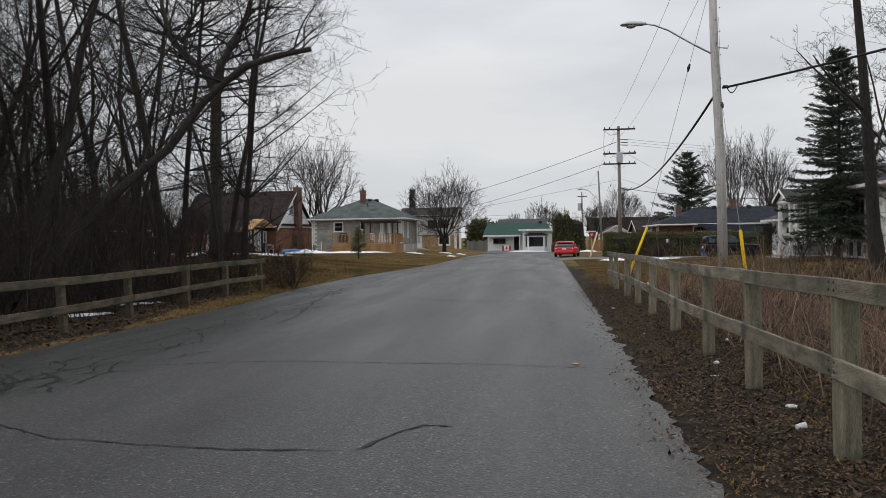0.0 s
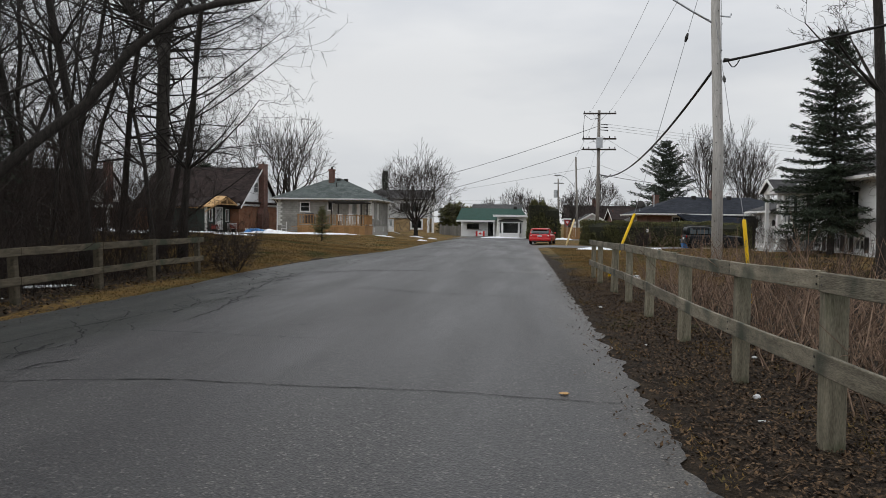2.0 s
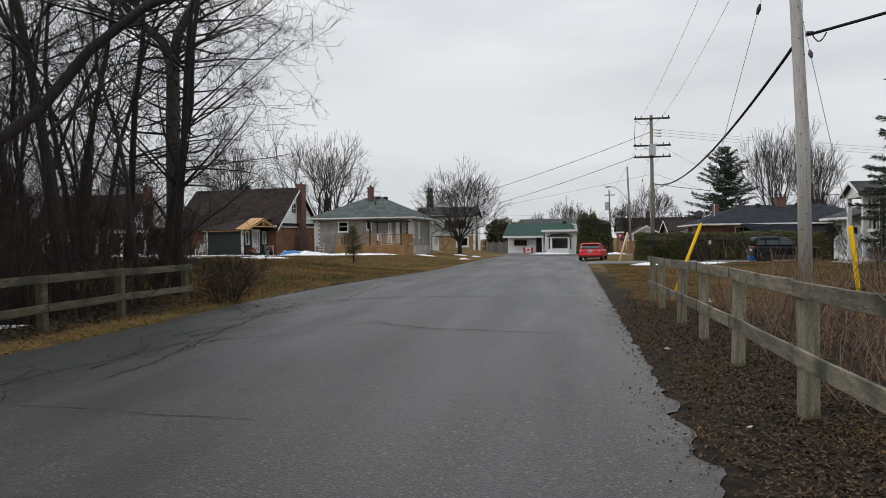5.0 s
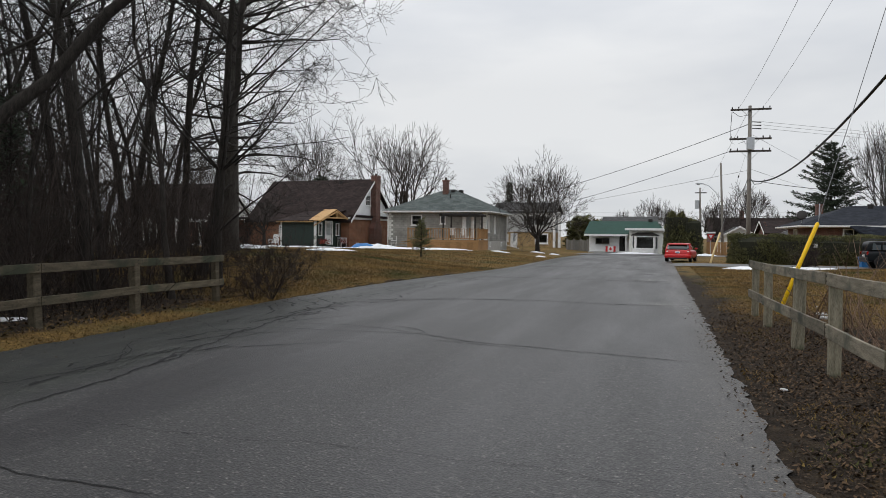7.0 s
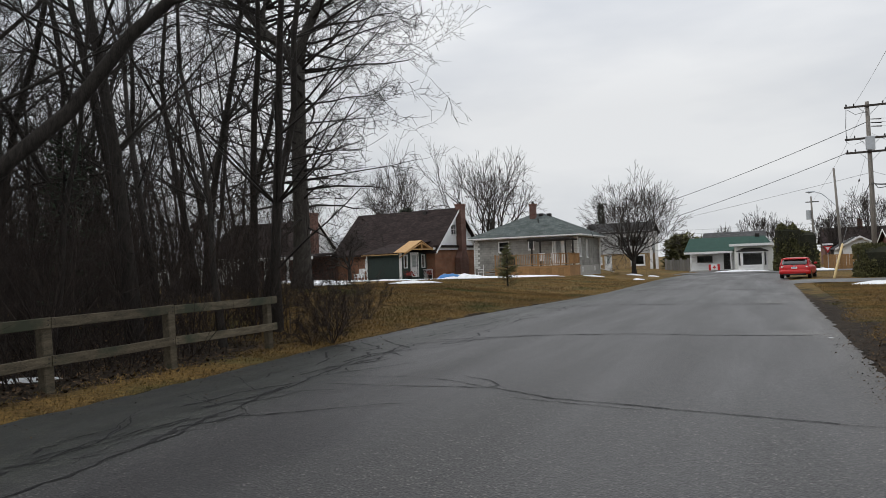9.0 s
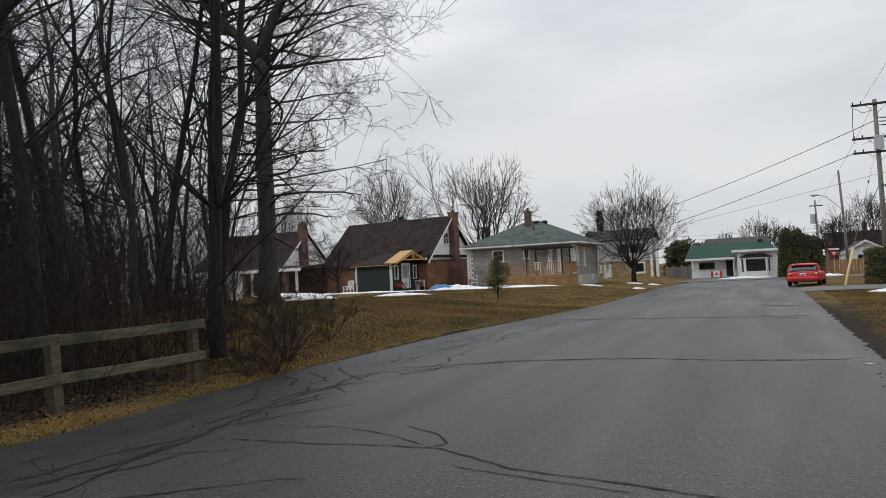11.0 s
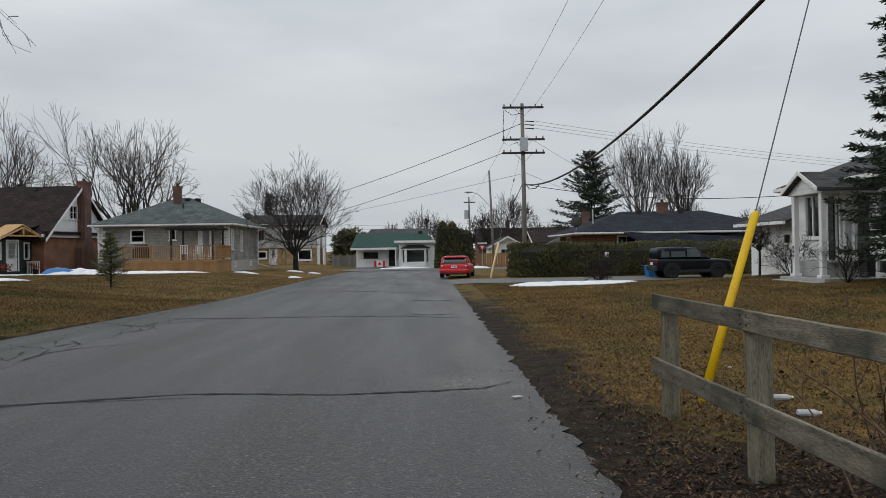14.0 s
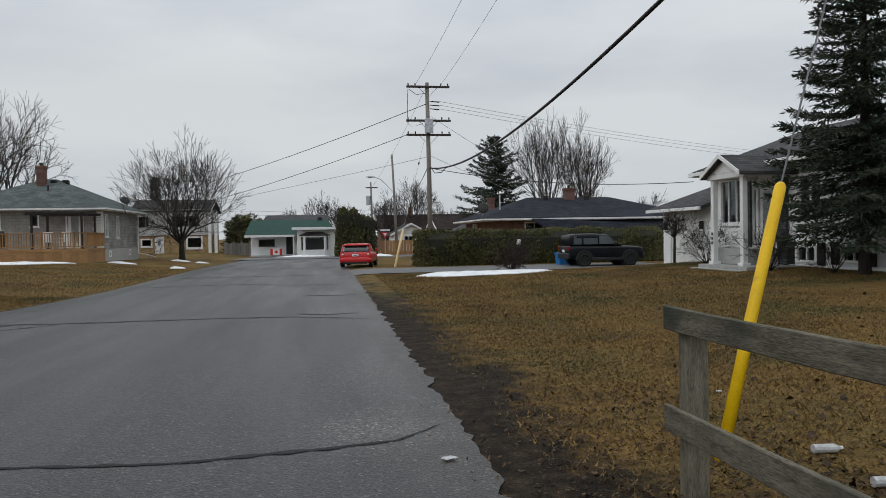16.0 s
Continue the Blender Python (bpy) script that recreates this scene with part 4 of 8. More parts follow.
for args in ((5.9, 47.6, 2.9, 1.3, 0.18, 1, -0.1), (-17.6, 62.6, 4.2, 0.8, 0.2, 2), (-22.4, 63.4, 2.4, 0.9, 0.42, 3), (-30, 62.4, 7.5, 0.6, 0.1, 4), (-38.5, 63.6, 4.2, 1.0, 0.3, 5), (-46, 60, 4, 1.2, 0.5, 6), (-12.2, 66.0, 0.9, 0.4, 0.14, 7),
             (-10.5, 74.6, 0.7, 0.3, 0.14, 8), (-8.6, 72.2, 0.5, 0.2, 0.12, 9), (-2.4, 95.3, 3.2, 0.8, 0.28, 10), (5.2, 88.8, 1.2, 0.5, 0.3, 11), (4.2, 9.6, 0.6, 0.4, 0.04, 12), (5.4, 6.9, 0.5, 0.4, 0.04, 13), (-11.2, 15.5, 0.8, 0.3, 0.06, 14),
             (-11.5, 18.4, 0.7, 0.3, 0.06, 15), (-21, 52, 2.2, 0.6, 0.2, 16), (-24.5, 47, 2.2, 0.8, 0.5, 17), (-8.2, 61.6, 0.45, 0.2, 0.14, 18)):
    snow_patch(*args)


# ---- wooden fences ----
def fence(name, x_of, ys, face, label, top_of, low=0.6, high=0.145, low_high=0.16, seed=0, lean=0.02, rail_mat=None):
    """Square posts with two plank rails nailed to the side that faces the road."""
    rng = random.Random(seed)
    x = x_of(ys[-1])
    ob = thing(name, (x, ys[0], 0), label, "fence")
    for i, y in enumerate(ys):
        g = gz(x_of(y), y)
        r = rng.uniform(0.066, 0.08)
        bm = soft_box(-r, -r, -0.25, r, r, top_of(y) - g - 0.05 + rng.uniform(-0.03, 0.02), 0.014)
        p = part("post", bm, rail_mat or M_FENCE_POST, ob)
        p.matrix_basis = pose(x_of(y) - x + rng.uniform(-0.012, 0.012), y - ys[0], g, rng.gauss(0, lean * 25) + 40 * lean, rng.gauss(0, lean * 30), rng.uniform(-4, 4))
    for drop, tall in ((0.0, high), (low, low_high)):
        for i, (a, b) in enumerate(zip(ys, ys[1:])):
            bm = bmesh.new()
            o0, o1 = (-0.118, -0.08) if face < 0 else (0.08, 0.118)
            n = 8
            j0, j1 = rng.uniform(-0.008, 0.008), rng.uniform(-0.008, 0.008)
            rows = []
            end0, end1 = (-0.12 if i == 0 else 0.004), (0.12 if i == len(ys) - 2 else -0.004)
            for k in range(n + 1):
                t = k / n
                y = a + end0 + (b + end1 - a - end0) * t
                zt = top_of(a) * (1 - t) + top_of(b) * t - drop
                dz = j0 + (j1 - j0) * t - 0.008 * 4 * t * (1 - t) * rng.uniform(0.6, 1.2)
                dx = x_of(a) * (1 - t) + x_of(b) * t - x + 0.006 * math.sin(3.1 * t + seed + i)
                c = 0.006
                ring = ((o0 + c, -tall), (o1 - c, -tall), (o1, -tall + c), (o1, -c), (o1 - c, 0), (o0 + c, 0), (o0, -c), (o0, -tall + c))
                rows.append([bm.verts.new((xx + dx, y - ys[0], zt + zz + dz)) for xx, zz in ring])
            for p, q in zip(rows, rows[1:]):
                for k in range(8):
                    bm.faces.new((p[k], p[(k + 1) % 8], q[(k + 1) % 8], q[k]))
            bm.faces.new(rows[0][::-1])
            bm.faces.new(rows[-1])
            rail = part("rail", bm, rail_mat or M_FENCE, ob)
            for yy, e in ((a + 0.05, a), (b - 0.05, b)):
                for zz in (top_of(e) - drop - tall + 0.045, top_of(e) - drop - 0.04):
                    xx = x_of(e) - x + (o0 - 0.004 if face < 0 else o1 - 0.002)
                    part("nail", box(bmesh.new(), xx, yy - ys[0] - 0.008, zz - 0.008, xx + 0.006, yy - ys[0] + 0.008, zz + 0.008), M_DARK, rail)
    return ob


R_POSTS = [-2.1, 0.3, 2.75, 5.2, 7.65, 9.85, 12.4, 15.05, 17.4, 19.6, 22.3, 24.1]
fence("wooden_fence", lambda y: 2.32 - 0.06 * smooth(17, 24, y), R_POSTS, -1, "weathered grey two-rail wooden fence beside the road", lambda y: 1.26 + 0.15 * smooth(12.5, 2.5, y) - 0.08 * smooth(15, 24, y), seed=4)
L_POSTS = [1.4, 4.0, 6.6, 9.2, 11.8, 14.3, 17.2, 19.5, 22.15]
fence("wooden_fence", lambda y: -9.4 + 0.42 * smooth(17.5, 10.5, y), L_POSTS, 1, "weathered two-rail wooden fence along the woods", lambda y: 1.11 - 0.04 * smooth(19, 15, y), 0.54, 0.15, 0.145, seed=9, lean=0.07, rail_mat=M_FENCE_SHADED)


# ---- poles, lamps, wires ----
def sag_line(name, a, b, sag, r, mat, label, n=24, group=""):
    a, b = Vector(a), Vector(b)
    pts = [a.lerp(b, k / n) - Vector((0, 0, sag * 4 * (k / n) * (1 - k / n))) for k in range(n + 1)]
    ob = part(name, tube(bmesh.new(), pts, r, 5), mat, None, smooth=True)
    return tagged(ob, label, "cable" if r > 0.012 else "wire", group)


def lamp_head(pole, x, y, z, s=1.0):
    bm = bmesh.new()
    n = 10
    rows = []
    for t, w, up, dn in ((0, 0.05, 0.05, -0.04), (0.15, 0.09, 0.09, -0.06), (0.4, 0.15, 0.12, -0.06), (0.62, 0.17, 0.11, -0.05), (0.8, 0.13, 0.07, -0.03), (0.86, 0.05, 0.02, -0.01)):
        rows.append([bm.verts.new((x - t * s, y + w * s * math.cos(2 * math.pi * k / n), z + (up if math.sin(2 * math.pi * k / n) > 0 else -dn) * s * math.sin(2 * math.pi * k / n))) for k in range(n)])
    for p, q in zip(rows, rows[1:]):
        for k in range(n):
            bm.faces.new((p[k], p[(k + 1) % n], q[(k + 1) % n], q[k]))
    bm.faces.new(rows[0])
    bm.faces.new(rows[-1])
    head = part("lamp_head", bm, M_STEEL, pole, "grey metal street lamp head", smooth=True)
    bm = bmesh.new()
    bmesh.ops.create_uvsphere(bm, u_segments=12, v_segments=6, radius=0.14 * s, matrix=Matrix.Translation((x - 0.5 * s, y, z - 0.05 * s)) @ Matrix.Diagonal((1.3, 0.9, 0.55, 1)))
    part("lens", bm, M_STEEL, head, "dull glass lens", smooth=True)


def street_pole():
    """The near pole with its lamp arm, bolts and brackets."""
    p = thing("utility_pole", (6.05, 24.95, 0.1), "tall grey wooden utility pole with a street lamp arm", "utility pole")
    tilt = -0.031
    part("pole", tube(bmesh.new(), [(0.06, 0, -0.3), (0, 0, 4), (tilt * 6, 0, 8), (tilt * 9.3, 0, 12.2)], [0.17, 0.155, 0.135, 0.115], 14), M_POLE, p, smooth=True)
    for k in range(26):
        z = 0.9 + k * 0.4
        bm = bmesh.new()
        s = 1 if k % 2 else -1
        bmesh.ops.create_cone(bm, cap_ends=True, segments=6, radius1=0.016, radius2=0.016, depth=0.04, matrix=Matrix.Translation((-0.012 * z * 0.9 + 0.06 * s, -0.155 + 0.002 * z, z)) @ Euler((radians(90), 0, 0)).to_matrix().to_4x4())
        part("bolt", bm, M_DARK, p)
    arm = [(-0.22, 0, 7.75), (-0.9, 0, 8.15), (-1.7, 0, 8.66), (-2.15, 0, 8.86), (-2.5, 0, 8.93)]
    part("lamp_arm", tube(bmesh.new(), arm, 0.03, 8), M_STEEL, p, smooth=True)
    lamp_head(p, -2.45, 0, 8.92, 1.0)
    part("bracket", tube(bmesh.new(), [(-0.2, 0, 8.0), (0.25, 0, 7.95), (0.28, 0, 8.05)], 0.025, 6), M_STEEL, p)
    part("bracket", tube(bmesh.new(), [(-0.25, 0, 9.62), (0.12, 0, 9.66), (0.18, 0, 9.6)], 0.02, 6), M_STEEL, p)
    part("cable_clamp", tube(bmesh.new(), [(0.05, -0.14, 6.62), (0.2, -0.2, 6.6)], 0.05, 8), M_DARK, p)
    part("cable_loop", tube(bmesh.new(), [(0.15 + 0.35 * t, -0.2, 6.6 - 0.22 * math.sin(math.pi * t)) for t in (0, 0.2, 0.4, 0.6, 0.8, 1.0)], 0.018, 6), M_CABLE, p)
    part("ground_wire", tube(bmesh.new(), [(0.14 - 0.028 * z * 0.8, -0.1, z) for z in (0.2, 3, 6, 9)], 0.006, 4), M_WIRE, p)
    return p


street_pole()


def cross_pole():
    """The three-armed pole beside the hedge."""
    p = thing("utility_pole", (6.95, 67.3, 0.0), "wooden utility pole with three cross arms and a switch box", "utility pole")
    part("pole", tube(bmesh.new(), [(0, 0, -0.3), (0, 0, 5), (-0.05, 0, 11.85)], [0.18, 0.155, 0.125], 12), M_POLE_GREY, p, smooth=True)
    for z, half in ((11.55, 1.45), (9.3, 1.5), (8.35, 1.5)):
        arm = part("cross_arm", soft_box(-half, -0.2, z - 0.07, half, -0.08, z + 0.07, 0.012), M_POLE_DARK, p)
        for s in (-1, 1):
            part("brace", tube(bmesh.new(), [(s * 0.62, -0.14, z - 0.05), (s * 0.08, -0.14, z - 0.62)], 0.018, 5), M_STEEL, arm)
            for d in (0.92, 0.6):
                part("insulator", tube(bmesh.new(), [(s * half * d, -0.14, z + 0.07), (s * half * d, -0.14, z + 0.15), (s * half * d, -0.14, z + 0.24)], [0.03, 0.05, 0.03], 8), M_DARK, arm)
    part("switch_box", soft_box(-0.28, -0.42, 8.45, 0.28, -0.2, 9.4, 0.02), M_STEEL, p, "grey metal switch box")
    for k in range(3):
        part("insulator", tube(bmesh.new(), [(0.1, -0.1, 10.6 - 0.25 * k), (0.75, -0.1, 10.55 - 0.25 * k)], [0.03, 0.045], 6), M_DARK, p)
    part("jumper", tube(bmesh.new(), [(-1.35, -0.15, 11.4), (-1.42, -0.2, 10.2), (-1.4, -0.2, 9.1), (-1.1, -0.2, 8.85), (-0.4, -0.2, 9.1)], 0.02, 5), M_CABLE, p)
    part("jumper", tube(bmesh.new(), [(-1.3, -0.15, 11.4), (-0.8, -0.2, 11.0), (-0.1, -0.15, 11.15)], 0.018, 5), M_CABLE, p)
    part("cable_loop", tube(bmesh.new(), [(0.1, -0.15, 6.2), (0.35, -0.2, 5.8), (0.8, -0.2, 5.85), (1.1, -0.2, 6.15)], 0.03, 5), M_CABLE, p)
    return p


cross_pole()


def far_lamp_pole():
    p = thing("utility_pole", (7.3, 95.0, road_z(95)), "distant grey wooden pole with a street lamp", "utility pole")
    part("pole", tube(bmesh.new(), [(0.1, 0, -0.3), (-0.05, 0, 5), (-0.28, 0, 10.6)], [0.15, 0.13, 0.1], 10), M_POLE_GREY, p, smooth=True)
    part("lamp_arm", tube(bmesh.new(), [(-0.2, 0, 6.6), (-0.8, 0, 7.3), (-1.5, 0, 8.0), (-2.2, 0, 8.25)], 0.04, 6), M_STEEL, p)
    lamp_head(p, -2.1, 0, 8.25, 1.1)
    p = thing("utility_pole", (5.4, 104.0, road_z(104)), "distant wooden pole with a transformer can", "utility pole")
    part("pole", tube(bmesh.new(), [(0, 0, -0.3), (0, 0, 4), (-0.1, 0, 8.4)], [0.14, 0.12, 0.09], 10), M_POLE_GREY, p, smooth=True)
    part("transformer", tube(bmesh.new(), [(-0.42, 0, 5.7), (-0.42, 0, 6.8)], [0.27, 0.27], 12), M_STEEL, p, "grey transformer can")
    part("cross_arm", soft_box(-0.7, -0.06, 7.7, 0.7, 0.06, 7.82, 0.01), M_POLE_DARK, p)


far_lamp_pole()
sag_line("overhead_cable", (6.0, 24.85, 6.7), (6.95, 67.1, 6.15), 1.35, 0.045, M_CABLE, "thick black overhead cable between the two poles")
sag_line("overhead_cable", (6.1, 24.85, 6.68), (17.5, 11.0, 7.7), 0.25, 0.04, M_CABLE, "thick black overhead cable leaving the near pole")
sag_line("overhead_wire", (5.2, 24.95, 11.7), (6.1, 67.2, 11.7), 0.5, 0.009, M_WIRE, "thin bare wire between the two poles", group="overhead wires")
sag_line("overhead_wire", (6.3, 24.95, 11.7), (7.8, 67.2, 11.7), 0.5, 0.009, M_WIRE, "thin bare wire between the two poles", group="overhead wires")
for a, b, s, r in (((6.9, 67.2, 10.45), (-40, 135, 6.2), 1.6, 0.024), ((5.6, 67.2, 8.4), (-38, 135, 4.3), 1.5, 0.022), ((6.9, 67.2, 6.9), (-38, 135, 3.9), 0.4, 0.014),
                   ((7.7, 67.2, 10.6), (60, 95, 9.8), 0.5, 0.012), ((7.7, 67.2, 10.35), (60, 95, 9.5), 0.5, 0.012), ((7.7, 67.2, 10.1), (60, 95, 9.1), 0.5, 0.012), ((7.2, 67.2, 6.1), (22.0, 60.0, 4.6), 0.5, 0.022),
                   ((6.8, 67.2, 6.1), (7.2, 95, 6.2), 1.3, 0.026), ((7.15, 95, 6.0), (5.4, 104, 4.4), 0.4, 0.03), ((7.1, 67.2, 9.6), (17, 71, 4.6), 0.1, 0.012), ((7.0, 67.3, 7.0), (30, 100, 3.6), 0.3, 0.012),
                   ((6.8, 67.2, 11.5), (5.4, 104, 7.4), 0.4, 0.01), ((-60, 128, 5.4), (60, 128, 5.6), 0.5, 0.015), ((-60, 128, 6.0), (60, 128, 6.2), 0.5, 0.015)):
    sag_line("overhead_wire", a, b, s, r, M_WIRE if r < 0.02 else M_CABLE, "dark overhead service wire against the sky", group="overhead wires")


def guy_guard(base, top, up, label, mat, r=0.05):
    base, top = Vector(base), Vector(top)
    ob = thing("guy_wire_guard", base, label, "guard")
    d = top - base
    part("guard", tube(bmesh.new(), [(0, 0, -0.05), d * 0.5, d * 0.985, d], [r, r, r, r * 0.6], 10), mat, ob, smooth=True)
    if up:
        part("guy_wire", tube(bmesh.new(), [d * 0.97, Vector(up) - base], 0.008, 5), M_WIRE, ob)
        k = d.lerp(Vector(up) - base, 0.62)
        k2 = d.lerp(Vector(up) - base, 0.65)
        part("insulator", tube(bmesh.new(), [k, k.lerp(k2, 0.5), k2], [0.03, 0.055, 0.03], 8), M_DARK, ob)


guy_guard((2.79, 24.72, 0.02), (3.62, 25.2, 2.0), (5.85, 24.95, 10.6), "bright yellow plastic guard on a guy wire", M_YELLOW, 0.045)
guy_guard((5.62, 20.0, -0.2), (5.4, 20.05, 1.82), (5.85, 24.95, 8.1), "yellow plastic guard on a guy wire among brush", M_YELLOW, 0.045)
guy_guard((3.55, 56.9, 0.0), (4.35, 60.0, 2.0), (6.8, 67.2, 8.6), "pale leaning guy wire guard near the hedge", M_PINK, 0.07)


def yield_sign():
    s = thing("yield_sign", (5.9, 92.0, road_z(92)), "red and white triangular yield sign on a post", "sign")
    part("post", soft_box(-0.03, -0.03, -0.2, 0.03, 0.03, 2.3, 0.005), M_STEEL, s)
    tri = [(-0.4, 2.4), (0.4, 2.4), (0, 1.7)]
    part("plate", prism(bmesh.new(), tri, 'y', -0.05, -0.03), M_SIGN_RED, s)
    part("plate_centre", prism(bmesh.new(), [(-0.2, 2.3), (0.2, 2.3), (0, 1.95)], 'y', -0.056, -0.0505), M_WHITE, s)
    part("street_plate", soft_box(-0.5, -0.02, 2.5, 0.5, 0.02, 2.68, 0.004), M_WHITE, s)


yield_sign()


# ---- houses ----
def hip_roof(house, x0, y0, x1, y1, z, rise, mat, over=0.45, ridge=0.0, along='x', thick=0.16, trim=True):
    """A hipped roof over a rectangle, with a ridge of the given length."""
    a, b, c, d = x0 - over, y0 - over, x1 + over, y1 + over
    cx, cy = (a + c) / 2, (b + d) / 2
    r0 = (cx - ridge / 2, cy, z + rise) if along == 'x' else (cx, cy - ridge / 2, z + rise)
    r1 = (cx + ridge / 2, cy, z + rise) if along == 'x' else (cx, cy + ridge / 2, z + rise)
    if along == 'x':
        faces = [[(a, b, z), (c, b, z), r1, r0], [(c, d, z), (a, d, z), r0, r1], [(a, d, z), (a, b, z), r0], [(c, b, z), (c, d, z), r1]]
    else:
        faces = [[(c, b, z), (c, d, z), r1, r0], [(a, d, z), (a, b, z), r0, r1], [(a, b, z), (c, b, z), r0], [(c, d, z), (a, d, z), r1]]
    roof = part("roof", slab(faces, thick), mat, house)
    if trim:
        for s, ln in ((Side(a, b, 1, 0), c - a), (Side(c, b, 0, 1), d - b), (Side(c, d, -1, 0), c - a), (Side(a, d, 0, -1), d - b)):
            bm = bmesh.new()
            s.box(bm, -0.05, ln + 0.05, z - 0.15, z - 0.04, 0.004, 0.09)
            part("gutter", bm, M_WHITE, roof)
    bm = box(bmesh.new(), a + 0.05, b + 0.05, z - 0.2, c - 0.05, d - 0.05, z - 0.165)
    part("soffit", bm, M_WHITE, roof)
    return roof


def gable_roof(house, x0, y0, x1, y1, z, rise, mat, along='x', over=0.35, thick=0.16, trim=M_WHITE):
    a, b, c, d = x0 - over, y0 - over, x1 + over, y1 + over
    if along == 'x':
        m = (b + d) / 2
        faces = [[(a, b, z), (c, b, z), (c, m, z + rise), (a, m, z + rise)], [(c, d, z), (a, d, z), (a, m, z + rise), (c, m, z + rise)]]
    else:
        m = (a + c) / 2
        faces = [[(c, b, z), (c, d, z), (m, d, z + rise), (m, b, z + rise)], [(a, d, z), (a, b, z), (m, b, z + rise), (m, d, z + rise)]]
    roof = part("roof", slab(faces, thick), mat, house)
    for end in (0, 1):
        for half in (0, 1):
            if along == 'x':
                x = a - 0.03 if end == 0 else c + 0.002
                y_e = b if half == 0 else d
                quad = [(y_e, z + 0.01), (m, z + rise + 0.01), (m, z + rise - 0.22), (y_e, z - 0.22)]
                bm = prism(bmesh.new(), quad, 'x', x, x + 0.028)
            else:
                y = b - 0.03 if end == 0 else d + 0.002
                x_e = a if half == 0 else c
                quad = [(x_e, z + 0.01), (m, z + rise + 0.01), (m, z + rise - 0.22), (x_e, z - 0.22)]
                bm = prism(bmesh.new(), quad, 'y', y, y + 0.028)
            part("bargeboard", bm, trim, roof)
    return roof


def four_walls(house, x0, y0, x1, y1, z0, z1, mat, holes, board=0.0, name="wall"):
    """holes: a dict of lists of openings for the sides s, e, n, w."""
    sides = {"s": (Side(x0, y0, 1, 0), x1 - x0), "e": (Side(x1, y0, 0, 1), y1 - y0), "n": (Side(x1, y1, -1, 0), x1 - x0), "w": (Side(x0, y1, 0, -1), y1 - y0)}
    for k, (s, ln) in sides.items():
        inset = 0.0 if k in "sn" else 0.2
        wall(house, s, inset, ln - inset, z0, z1, mat, holes.get(k, ()), board=board, name=name)
    return {k: v[0] for k, v in sides.items()}


